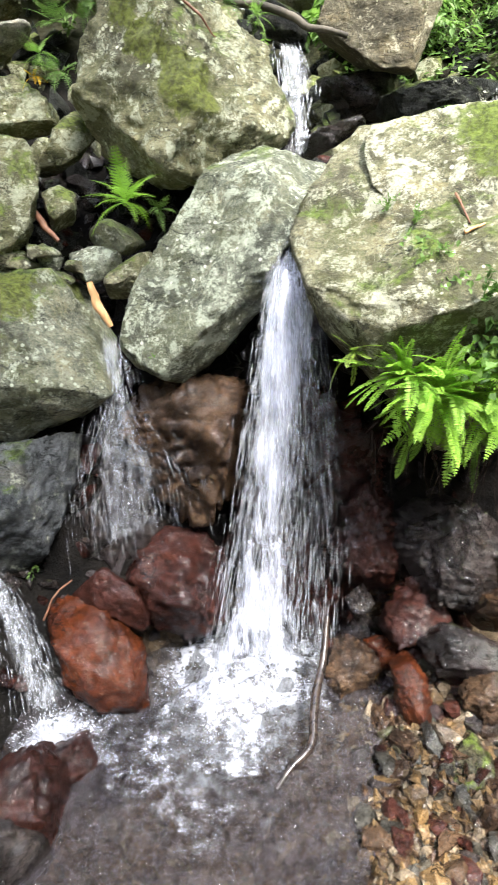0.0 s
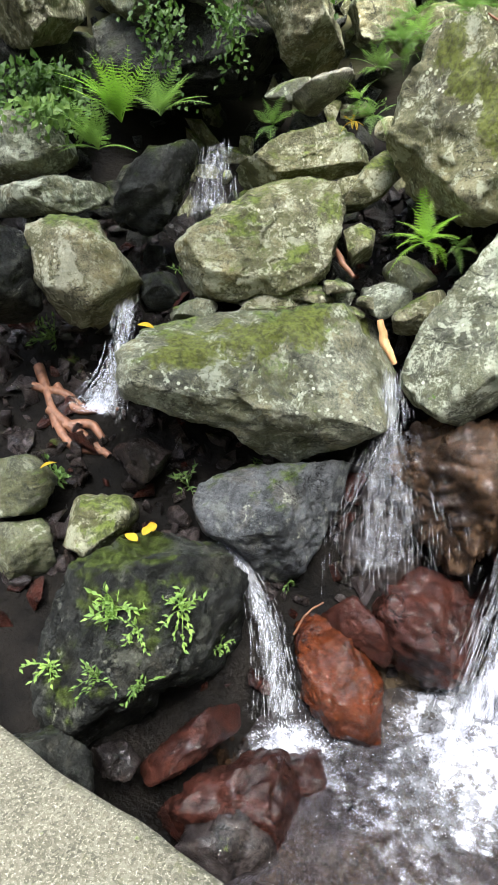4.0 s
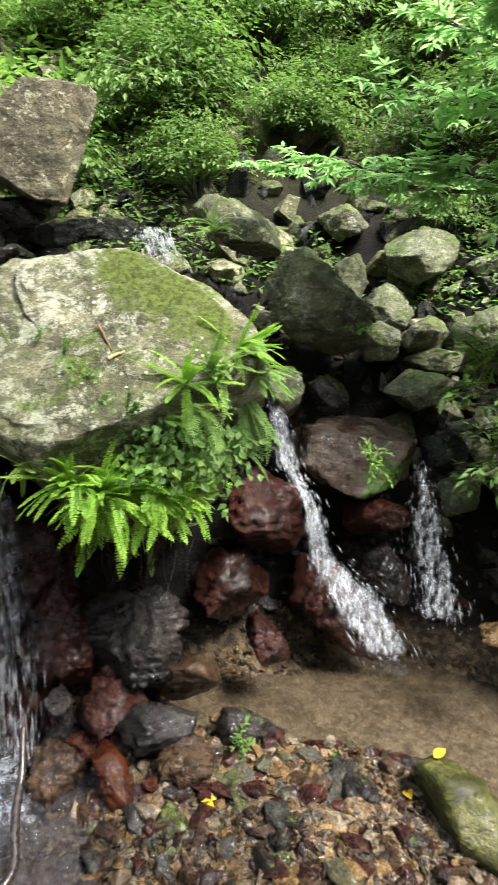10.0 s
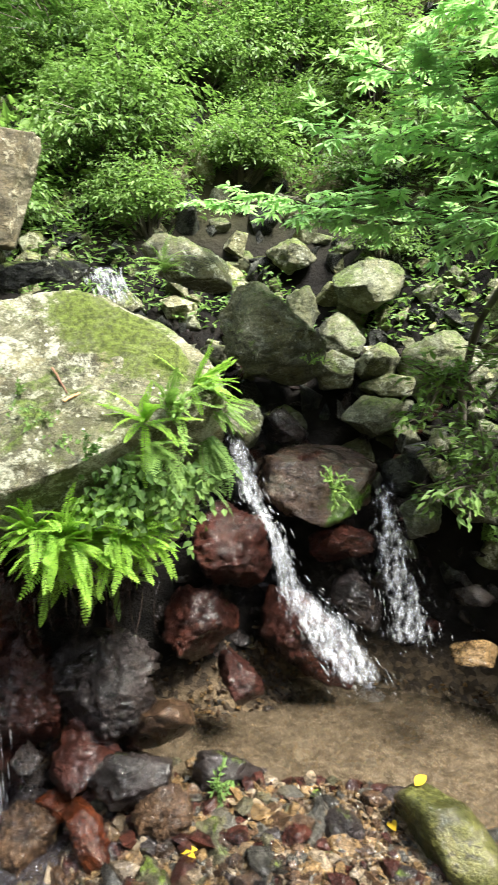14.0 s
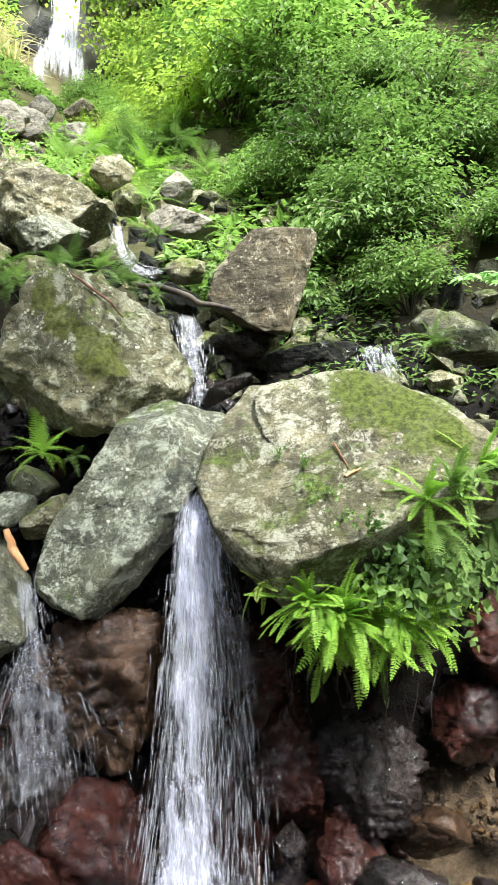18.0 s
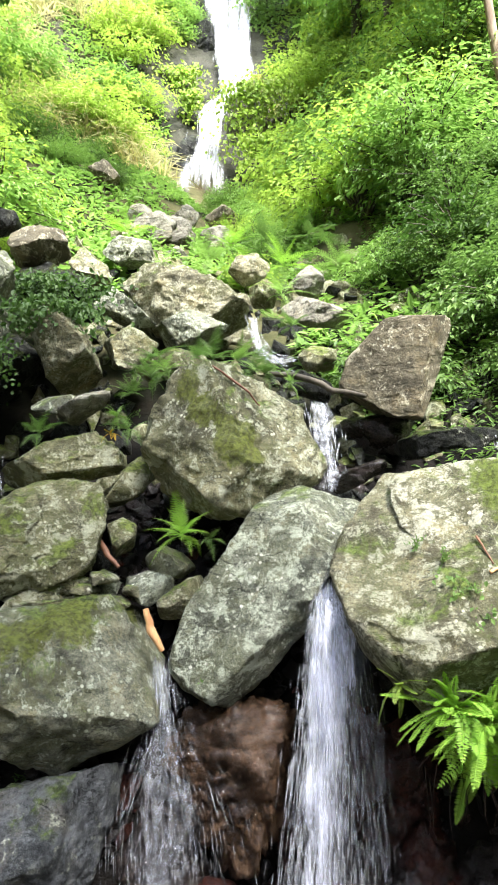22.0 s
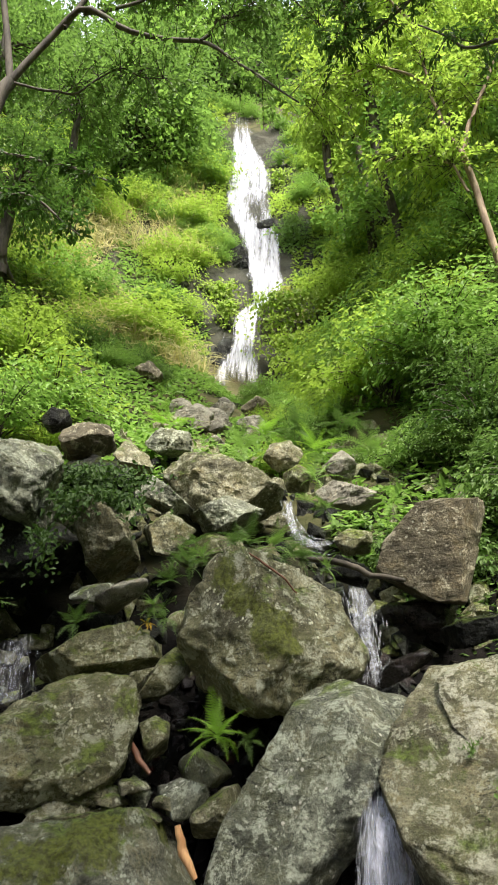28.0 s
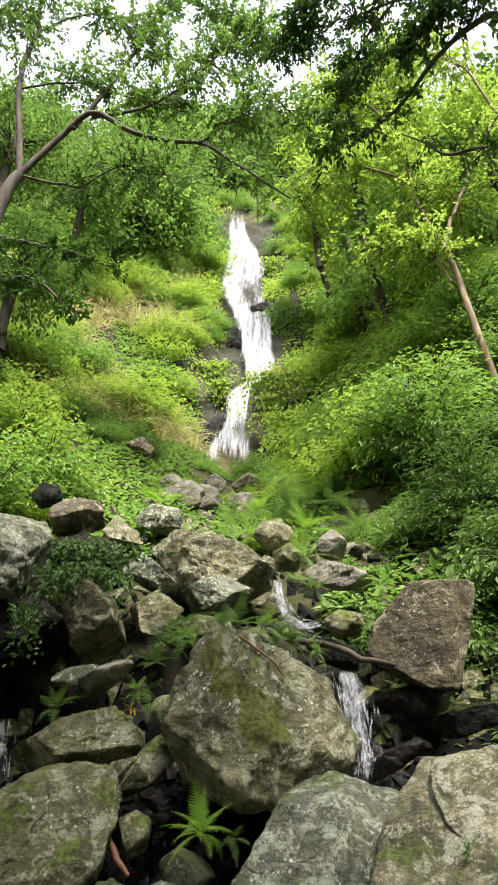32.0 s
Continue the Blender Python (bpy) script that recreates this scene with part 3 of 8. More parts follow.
def make_ground():
    bear = np.radians(np.linspace(-180, 180, 420, endpoint=False))
    dist = np.concatenate([[0.02], np.linspace(0.4, 6, 110), np.geomspace(6.15, 300, 120)])
    x, y = dist[:, None] * np.sin(bear), dist[:, None] * np.cos(bear)
    v = np.stack([x.ravel(), y.ravel(), ground_z(x.ravel(), y.ravel())], 1)
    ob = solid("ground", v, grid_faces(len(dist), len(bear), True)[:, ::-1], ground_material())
    return tagged(ob, "steep soil and gravel slope of a wooded ravine", "ground", kind="structure")


make_ground()

# ---------------------------------------------------------------- boulders round the main fall
rock("boulder", "smooth grey boulder with pale lichen beside the fall", M_grey, (-0.12, 3.20, 1.81), 3, -4, 0.9, [(0.13, 0.49), (0.31, 0.40), (0.52, 0.37), (0.46, 0.22), (0.36, 0.09), (0.26, 0.00), (0.18, -0.21), (0.00, -0.41), (-0.19, -0.57), (-0.38, -0.50), (-0.47, -0.39), (-0.39, -0.13), (-0.25, 0.07), (-0.05, 0.36)], facets=3, rough=0.7, blocky=0.36, cuts=[((-0.35, -0.85, 0.3), 0.64), ((0.5, -0.6, 0.6), 0.66)])
rock("boulder", "small grey stone wedged between two boulders", M_pale, (-0.56, 3.20, 1.71), 12, -5, 0.35, [(-0.13, -0.01), (0.03, 0.09), (0.16, 0.12), (0.08, -0.01), (-0.01, -0.11), (-0.10, -0.11)])
rock("boulder", "large angular boulder with a mossy green top", M_ridge, (-0.36, 3.63, 2.54), 6, 5, 1.0, [(-0.27, 0.41), (-0.06, 0.44), (0.16, 0.33), (0.41, 0.19), (0.55, -0.13), (0.48, -0.23), (0.21, -0.40), (-0.04, -0.42), (-0.33, -0.30), (-0.47, -0.04), (-0.41, 0.19)], facets=3, blocky=0.34, cuts=[((-0.35, -0.85, 0.3), 0.62), ((0.5, -0.65, 0.55), 0.62)])
rock("boulder", "huge pale boulder with moss and ferns on its side", M_pale, (0.92, 2.85, 1.73), -15, -9, 1.2, [(-0.49, 0.60), (-0.22, 0.64), (0.05, 0.67), (0.32, 0.52), (0.57, 0.31), (0.65, 0.16), (0.60, -0.15), (0.48, -0.54), (0.27, -0.79), (-0.06, -0.79), (-0.24, -0.49), (-0.55, -0.23), (-0.72, 0.13), (-0.62, 0.35)], facets=1, rough=0.6, blocky=0.35, cuts=[((-0.1, -0.8, 0.6), 0.5), ((0.35, -0.6, -0.7), 0.62)])
rock("boulder", "upper plate of stone with green moss and lichen", M_plate, (0.94, 2.81, 2.08), -16, -2, 0.6, [(-0.50, 0.24), (-0.26, 0.28), (-0.01, 0.31), (0.28, 0.16), (0.54, -0.06), (0.43, -0.17), (0.20, -0.28), (0.02, -0.39), (-0.12, -0.32), (-0.29, -0.12), (-0.42, 0.01)], facets=1, rough=0.6, blocky=0.3, cuts=[((-0.1, -0.8, 0.6), 0.45)])
rock("boulder", "broad low boulder with moss along its top", M_low, (-1.16, 2.82, 1.43), 22, -14, 0.8, [(-0.59, 0.20), (-0.30, 0.28), (0.03, 0.30), (0.33, 0.32), (0.51, 0.27), (0.58, 0.05), (0.56, -0.20), (0.34, -0.31), (0.09, -0.41), (-0.07, -0.35), (-0.16, -0.24), (-0.38, -0.19), (-0.67, -0.11), (-0.69, 0.06)], facets=3, blocky=0.36, cuts=[((0.1, -0.9, 0.3), 0.62), ((-0.1, -0.5, 0.85), 0.7)])
rock("boulder", "rounded boulder thick with olive moss", M_moss, (-1.39, 3.27, 2.01), 22, -3, 0.8, [(-0.43, -0.01), (-0.26, 0.14), (-0.02, 0.27), (0.16, 0.31), (0.34, 0.26), (0.38, 0.09), (0.32, -0.12), (0.17, -0.25), (-0.14, -0.29), (-0.37, -0.25)], facets=4, blocky=0.4, cuts=[((0.05, -0.85, 0.45), 0.64)])
rock("boulder", "pale boulder with water running off its edge", M_pale, (-2.06, 2.64, 1.89), 38, -5, 0.7, [(-0.27, 0.17), (-0.13, 0.26), (0.05, 0.23), (0.18, 0.12), (0.30, 0.01), (0.27, -0.16), (0.07, -0.28), (-0.09, -0.24), (-0.21, -0.09)])
rock("boulder", "dark blue-grey damp rounded boulder", M_damp, (-1.06, 2.64, 0.80), 21, -27, 0.6, [(-0.38, 0.06), (-0.27, 0.18), (0.01, 0.23), (0.33, 0.25), (0.33, 0.12), (0.20, -0.15), (0.12, -0.28), (-0.04, -0.34), (-0.10, -0.21), (-0.32, -0.08)], facets=4, blocky=0.38)
rock("boulder", "black mossy boulder with small plants on it", M_dark, (-1.43, 1.99, 0.47), 35, -36, 0.8, [(-0.41, 0.09), (-0.25, 0.28), (-0.06, 0.38), (0.14, 0.43), (0.36, 0.36), (0.48, 0.10), (0.48, -0.09), (0.31, -0.23), (0.09, -0.24), (-0.05, -0.40), (-0.21, -0.41), (-0.40, -0.23)], facets=9, rough=1.4)
rock("stone", "wet rust-red stone beside the plunge pool", M_red, (-0.64, 2.42, 0.13), 13, -41, 0.4, [(-0.22, 0.21), (-0.13, 0.28), (0.01, 0.24), (0.18, 0.03), (0.19, -0.24), (0.01, -0.23), (-0.16, -0.07)], facets=4, blocky=0.55, rough=0.9, jag=0.5, cols=80, rows=40)
rock("stone", "wet rust-red stone beside the plunge pool", M_rust, (-0.59, 2.55, 0.35), 11, -36, 0.35, [(-0.19, 0.03), (-0.04, 0.14), (0.10, 0.03), (0.15, -0.09), (0.12, -0.15), (-0.08, -0.04)], facets=4, rough=0.9, jag=0.5, cols=80, rows=40)
rock("stone", "wet rust-red stone beside the plunge pool", M_rust, (-0.30, 2.73, 0.32), 5, -35, 0.5, [(-0.29, 0.05), (-0.08, 0.26), (0.09, 0.24), (0.21, 0.10), (0.19, -0.18), (0.03, -0.26), (-0.13, -0.19), (-0.19, -0.05)], facets=5, rough=0.9, jag=0.5, cols=80, rows=40)
rock("stone", "wet red-brown rock face behind the trickle", M_umber, (-0.26, 2.99, 0.95), 3, -23, 0.5, [(-0.32, 0.20), (-0.11, 0.32), (0.21, 0.29), (0.30, 0.14), (0.22, -0.17), (0.04, -0.41), (-0.18, -0.26), (-0.31, 0.06)], facets=5, rough=1.1, jag=1.3, cols=110, rows=56)
rock("stone", "dark wet rock face under the trickle", M_wet, (-0.62, 2.94, 0.66), 11, -28, 0.4, [(-0.21, 0.25), (0.03, 0.45), (0.19, 0.17), (0.32, -0.15), (0.06, -0.31), (-0.17, -0.34), (-0.27, -0.13)], facets=13, rough=1.2, jag=0.5, cols=80, rows=40, hew=(0.55, 0.86))
rock("stone", "dark wet rock face behind the fall", M_rust, (0.32, 3.23, 0.64), -5, -24, 0.5, [(-0.44, 0.48), (-0.12, 0.89), (0.19, 0.74), (0.42, 0.17), (0.41, -0.42), (0.19, -0.76), (-0.16, -0.84), (-0.37, -0.35)], facets=6, rough=1.1, jag=1.3, cols=110, rows=56)
rock("stone", "wet red-brown stone at the foot of the fall", M_rust, (-0.82, 1.71, 0.04), 24, -50, 0.45, [(-0.28, 0.01), (-0.12, 0.15), (0.10, 0.23), (0.25, 0.18), (0.34, 0.06), (0.19, -0.09), (-0.01, -0.20), (-0.30, -0.16)], facets=13, rough=1.2, jag=0.5, cols=80, rows=40, hew=(0.55, 0.86))
rock("stone", "long brown wet stone by the platform", M_rust, (-1.03, 1.74, 0.24), 30, -46, 0.3, [(-0.22, -0.05), (0.06, 0.11), (0.24, 0.14), (0.21, 0.05), (-0.01, -0.08), (-0.16, -0.14)], facets=13, rough=1.2, jag=0.5, cols=80, rows=40, hew=(0.55, 0.86))
rock("stone", "dark wet stone by the platform", M_wet, (-1.20, 1.50, 0.31), 38, -46, 0.25, [(-0.09, 0.06), (0.03, 0.07), (0.09, -0.01), (0.04, -0.07), (-0.05, -0.05)], facets=13, rough=1.2, jag=0.5, cols=80, rows=40, hew=(0.55, 0.86))
rock("stone", "dark damp stone by the platform", M_dark, (-1.31, 1.26, 0.46), 46, -46, 0.4, [(-0.13, 0.14), (0.03, 0.14), (0.16, 0.02), (0.15, -0.11), (-0.00, -0.15), (-0.15, -0.01)])
rock("boulder", "mossy stone on the damp bank", M_moss, (-1.76, 2.18, 0.82), 39, -27, 0.4, [(-0.17, 0.03), (-0.07, 0.13), (0.16, 0.10), (0.22, 0.01), (0.09, -0.08), (-0.06, -0.15), (-0.17, -0.07)])
rock("boulder", "mossy stone on the damp bank", M_green, (-1.97, 1.92, 0.76), 46, -29, 0.4, [(-0.11, 0.14), (0.12, 0.11), (0.14, -0.08), (0.05, -0.14), (-0.13, -0.09)])
rock("boulder", "damp stone with moss on the bank", M_green, (-2.05, 2.05, 1.01), 45, -23, 0.4, [(-0.11, 0.12), (0.07, 0.14), (0.16, -0.00), (0.07, -0.13), (-0.12, -0.13)])
rock("boulder", "dark boulder streaked with green", M_dark, (-2.04, 3.27, 2.29), 32, 2, 0.5, [(-0.23, 0.00), (-0.02, 0.20), (0.20, 0.23), (0.26, 0.16), (0.11, -0.15), (-0.06, -0.26), (-0.22, -0.18)])
rock("boulder", "flat grey slab lying on stones", M_grey, (-2.45, 2.84, 2.23), 41, 1, 0.6, [(-0.30, 0.03), (0.06, 0.10), (0.32, 0.07), (0.38, 0.01), (0.16, -0.07), (-0.31, -0.10)])
rock("boulder", "weathered grey boulder above the slab", M_grey, (-2.73, 3.06, 2.52), 42, 5, 0.6, [(-0.19, 0.15), (0.13, 0.21), (0.22, 0.10), (0.27, -0.08), (0.13, -0.15), (-0.23, -0.21)])
rock("boulder", "dark stone under the slab", M_dark, (-2.38, 2.43, 1.86), 44, -6, 0.5, [(-0.10, 0.28), (0.11, 0.20), (0.17, -0.07), (0.12, -0.23), (-0.15, -0.22)])
rock("boulder", "wedge of pale mossy stone", M_moss, (-1.32, 3.62, 2.43), 19, 4, 0.5, [(-0.36, -0.04), (-0.13, 0.11), (0.15, 0.18), (0.36, 0.02), (0.29, -0.07), (-0.06, -0.14), (-0.33, -0.16)], facets=5, blocky=0.36, cuts=[((0, -0.85, 0.4), 0.62)])
rock("boulder", "narrow leaning stone with thin moss", M_moss, (-0.93, 3.63, 2.31), 13, 2, 0.35, [(-0.18, -0.15), (-0.04, 0.08), (0.08, 0.18), (0.16, 0.05), (0.04, -0.07), (-0.14, -0.19)])
rock("boulder", "flat pale stone beside the cave", M_sun, (-1.30, 3.84, 2.79), 18, 9, 0.4, [(-0.17, -0.02), (-0.04, 0.07), (0.16, 0.12), (0.17, 0.04), (-0.04, -0.12), (-0.15, -0.08)])
rock("boulder", "flat grey stone beside the cave", M_grey, (-1.49, 3.87, 2.82), 20, 9, 0.4, [(-0.17, -0.03), (-0.07, 0.04), (0.17, 0.07), (0.10, -0.00), (0.00, -0.07)])
rock("boulder", "upright weathered boulder by the cave", M_pale, (-1.58, 4.32, 3.25), 20, 12, 0.7, [(-0.30, 0.27), (-0.15, 0.34), (0.15, 0.17), (0.27, -0.07), (0.24, -0.29), (-0.02, -0.31), (-0.15, -0.13)])
rock("boulder", "overhanging grey cliff block above a cave", M_grey, (-2.63, 4.37, 3.81), 31, 18, 2.2, [(-0.57, 0.07), (-0.57, -0.11), (-0.37, -0.37), (-0.18, -0.41), (0.06, -0.22), (0.34, -0.32), (0.52, -0.35), (0.58, -0.11), (0.50, 0.30), (0.05, 0.32), (-0.39, 0.26)], rough=1.2)
rock("boulder", "grey boulder beside the cave", M_pale, (-2.89, 3.32, 3.28), 41, 14, 0.9, [(-0.23, 0.21), (0.06, 0.23), (0.25, 0.18), (0.37, -0.04), (0.21, -0.19), (-0.29, -0.26)])
rock("boulder", "brown block of stone among ivy", M_brown, (-2.08, 4.98, 4.32), 22, 20, 0.6, [(-0.24, 0.08), (-0.04, 0.17), (0.19, 0.16), (0.27, -0.06), (0.04, -0.16), (-0.18, -0.19)])
rock("boulder", "dark stone behind the ivy", M_dark, (-2.42, 5.05, 4.58), 25, 22, 0.5, [(-0.15, -0.01), (-0.06, 0.12), (0.09, 0.11), (0.15, -0.06), (-0.04, -0.13)])
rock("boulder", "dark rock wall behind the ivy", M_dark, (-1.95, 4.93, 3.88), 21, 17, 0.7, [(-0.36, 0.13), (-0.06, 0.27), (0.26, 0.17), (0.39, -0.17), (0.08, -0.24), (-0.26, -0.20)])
rock("boulder", "broad striped slab of weathered stone", M_pale, (-0.94, 5.62, 4.00), 9, 17, 1.2, [(-0.60, 0.17), (-0.35, 0.36), (0.04, 0.31), (0.34, 0.19), (0.57, 0.01), (0.55, -0.19), (0.20, -0.36), (-0.23, -0.30)], facets=9, rough=1.3)
rock("boulder", "dark-edged slab tipped on its side", M_grey, (-1.41, 5.11, 3.81), 15, 16, 0.7, [(-0.26, 0.05), (-0.09, 0.20), (0.10, 0.06), (0.31, -0.12), (0.08, -0.16), (-0.19, -0.03)])
rock("boulder", "grey flat-topped boulder below the slab", M_grey, (-0.80, 5.04, 3.60), 9, 14, 0.6, [(-0.30, 0.02), (-0.01, 0.17), (0.33, 0.04), (0.18, -0.11), (-0.20, -0.14)])
rock("boulder", "pale weathered stone above the slabs", M_grey, (-1.67, 6.39, 4.82), 14, 21, 0.7, [(-0.31, -0.01), (-0.11, 0.17), (0.21, 0.12), (0.27, -0.09), (-0.00, -0.18)])
rock("boulder", "pale weathered stone above the slabs", M_pale, (-1.93, 5.89, 4.45), 18, 19, 0.6, [(-0.21, 0.08), (-0.07, 0.21), (0.15, 0.05), (0.22, -0.10), (-0.02, -0.20)])
rock("boulder", "damp stone in a crevice", M_moss, (-1.25, 4.74, 3.38), 14, 12, 0.6, [(-0.22, 0.03), (0.02, 0.18), (0.25, 0.04), (0.03, -0.16), (-0.10, -0.16)])
rock("boulder", "mossy stone beside the brook", M_moss, (-0.82, 4.32, 3.15), 10, 11, 0.5, [(-0.28, -0.02), (0.00, 0.11), (0.29, 0.09), (0.21, -0.03), (-0.16, -0.13)])
rock("boulder", "tilted brown slab spotted with lichen", M_brown, (0.75, 4.34, 3.09), -10, 10, 0.55, [(-0.42, -0.23), (-0.31, 0.09), (-0.06, 0.34), (0.14, 0.35), (0.38, 0.33), (0.31, 0.06), (0.17, -0.34), (-0.05, -0.31), (-0.28, -0.30)], facets=1, blocky=0.22, rough=0.4, cuts=[((-0.15, -1, 0.12), 0.55), ((0.9, -0.5, -0.1), 0.7)])
# added rock: the hollow's shade under the slab is put into black stone
rock("boulder", "added black rock standing in for the dark hollow below the slab", M_wet, (0.66, 4.50, 2.67), -8, 5, 0.5, [(-0.29, 0.14), (0.06, 0.13), (0.30, 0.08), (0.18, -0.14), (-0.09, -0.17), (-0.23, -0.05)], facets=13, rough=1.2, jag=0.5, cols=80, rows=40, hew=(0.55, 0.86))
rock("boulder", "flat pale rock beside the upper brook", M_sun, (0.31, 5.59, 3.86), -3, 16, 0.6, [(-0.38, 0.06), (-0.17, 0.17), (0.08, 0.09), (0.33, -0.02), (0.29, -0.16), (-0.14, -0.08)])
rock("boulder", "pale stone beside the upper brook", M_pale, (-0.37, 6.19, 4.52), 3, 20, 0.5, [(-0.22, -0.03), (-0.12, 0.13), (0.07, 0.17), (0.24, 0.05), (0.11, -0.13), (-0.14, -0.17)])
rock("boulder", "pale stone beside the upper brook", M_sun, (0.25, 6.39, 4.43), -2, 18, 0.5, [(-0.18, 0.03), (0.01, 0.19), (0.17, 0.04), (0.11, -0.14), (-0.10, -0.16)])
rock("boulder", "small mossy stone in the brook", M_moss, (0.25, 4.89, 3.30), -3, 12, 0.4, [(-0.17, 0.03), (-0.03, 0.12), (0.15, 0.06), (0.12, -0.09), (-0.09, -0.10)])
rock("boulder", "mossy stone beside the upper brook", M_moss, (-0.22, 5.90, 4.16), 2, 17, 0.4, [(-0.15, 0.06), (0.03, 0.15), (0.15, 0.05), (0.10, -0.12), (-0.10, -0.13)])
rock("boulder", "pale rock below the tall fall", M_sun, (-1.85, 8.81, 6.15), 12, 23, 0.9, [(-0.29, -0.02), (-0.01, 0.28), (0.25, 0.14), (0.20, -0.19), (-0.18, -0.22)])
rock("boulder", "pale rock below the tall fall", M_sun, (-1.61, 9.67, 6.65), 9, 24, 0.8, [(-0.24, 0.00), (0.03, 0.26), (0.25, 0.09), (0.08, -0.21), (-0.16, -0.21)])
rock("boulder", "brown rock below the tall fall", M_brown, (-1.02, 9.95, 6.79), 6, 24, 0.8, [(-0.29, 0.02), (0.01, 0.22), (0.28, 0.07), (0.16, -0.17), (-0.15, -0.18)])
rock("boulder", "brown ledge under bushes", M_brown, (0.73, 9.47, 6.51), -4, 24, 0.9, [(-0.41, 0.08), (0.06, 0.18), (0.42, 0.03), (0.22, -0.17), (-0.29, -0.12)])
rock("boulder", "brown ledge among bushes", M_brown, (-2.92, 9.56, 7.37), 17, 27, 0.8, [(-0.28, 0.10), (0.01, 0.27), (0.27, 0.04), (0.18, -0.22), (-0.12, -0.24)])
rock("boulder", "wet stone in the brook", M_wet, (0.38, 3.53, 2.33), -6, 6, 0.3, [(-0.19, -0.06), (-0.04, 0.04), (0.15, 0.10), (0.17, 0.05), (0.02, -0.04), (-0.10, -0.10)], facets=13, rough=1.2, jag=0.5, cols=80, rows=40, hew=(0.55, 0.86))
rock("boulder", "long damp ledge beside the brook", M_dark, (0.92, 3.79, 2.54), -13, 8, 0.5, [(-0.38, -0.10), (-0.29, -0.01), (-0.13, 0.06), (0.09, 0.08), (0.33, 0.07), (0.32, -0.03), (0.08, -0.03), (-0.17, -0.10)])
rock("boulder", "damp ledge beside the brook", M_dark, (0.15, 4.20, 2.96), -2, 9, 0.4, [(-0.21, 0.06), (-0.05, 0.11), (0.17, 0.01), (0.12, -0.12), (-0.06, -0.06)])
rock("boulder", "small rounded stone in a gap", M_moss, (-0.92, 3.38, 2.01), 17, 0, 0.3, [(-0.08, 0.06), (-0.00, 0.10), (0.08, 0.05), (0.06, -0.08), (-0.04, -0.11)])
rock("boulder", "mossy stone in a gap", M_green, (-0.65, 3.34, 1.87), 13, -2, 0.3, [(-0.14, 0.02), (-0.03, 0.09), (0.09, 0.05), (0.15, -0.04), (0.04, -0.08), (-0.11, -0.05)])
rock("boulder", "flat grey stone in a gap", M_grey, (-0.74, 3.22, 1.76), 15, -4, 0.35, [(-0.13, 0.04), (-0.00, 0.08), (0.13, 0.05), (0.13, -0.03), (-0.00, -0.09), (-0.11, -0.06)])
rock("stone", "thin flat stone stacked behind the boulder", M_pale, (-1.27, 3.05, 1.74), 22, -8, 0.35, [(-0.17, 0.01), (-0.04, 0.06), (0.19, -0.01), (0.16, -0.04), (-0.10, -0.04)])
rock("stone", "thin flat stone stacked behind the boulder", M_pale, (-1.09, 3.14, 1.78), 18, -7, 0.3, [(-0.13, 0.03), (-0.02, 0.06), (0.10, 0.02), (0.07, -0.07), (-0.04, -0.04)])
rock("stone", "thin flat stone stacked behind the boulder", M_grey, (-1.61, 2.88, 1.70), 29, -9, 0.3, [(-0.14, 0.00), (0.02, 0.06), (0.13, 0.04), (0.09, -0.04), (-0.10, -0.05)])
rock("stone", "small stone stacked behind the boulder", M_grey, (-0.95, 3.21, 1.78), 16, -7, 0.25, [(-0.06, 0.04), (-0.01, 0.09), (0.07, 0.00), (0.04, -0.07), (-0.03, -0.07)])
rock("stone", "damp stone beside the small fall", M_dark, (-1.78, 2.84, 1.78), 32, -7, 0.3, [(-0.08, 0.09), (0.08, 0.10), (0.11, 0.00), (0.01, -0.11), (-0.09, -0.11)])
rock("stone", "wet black stone on the gravel", M_wet, (-1.65, 2.45, 1.06), 34, -22, 0.3, [(-0.16, 0.06), (0.03, 0.10), (0.14, 0.02), (0.10, -0.08), (-0.03, -0.12)], facets=13, rough=1.2, jag=0.5, cols=80, rows=40, hew=(0.55, 0.86))
# ---------------------------------------------------------------- boulders of the side stream
rock("boulder", "tilted grey boulder with a mossy flank", M_green, (2.21, 3.27, 2.17), -30, 0, 0.7, [(-0.31, 0.15), (-0.20, 0.30), (-0.04, 0.33), (0.13, 0.14), (0.33, -0.03), (0.34, -0.23), (0.16, -0.30), (-0.09, -0.23), (-0.26, -0.09)])
rock("boulder", "mossy boulder hung with small ferns", M_side, (1.84, 3.66, 2.63), -23, 6, 0.6, [(-0.30, 0.09), (-0.17, 0.18), (0.01, 0.15), (0.25, 0.01), (0.29, -0.20), (0.09, -0.17), (-0.18, -0.07)])
rock("boulder", "damp mossy boulder in shade", M_green, (3.17, 3.47, 2.53), -39, 4, 0.6, [(-0.26, 0.05), (-0.01, 0.18), (0.24, 0.11), (0.23, -0.06), (-0.05, -0.21), (-0.18, -0.12)])
rock("boulder", "damp mossy stone in shade", M_green, (2.64, 3.52, 2.35), -34, 2, 0.4, [(-0.12, 0.08), (0.04, 0.16), (0.11, -0.05), (0.05, -0.17), (-0.08, -0.08)])
rock("boulder", "damp mossy stone in shade", M_green, (2.91, 3.43, 2.17), -37, 0, 0.4, [(-0.18, 0.06), (-0.03, 0.16), (0.18, 0.02), (0.10, -0.15), (-0.10, -0.11)])
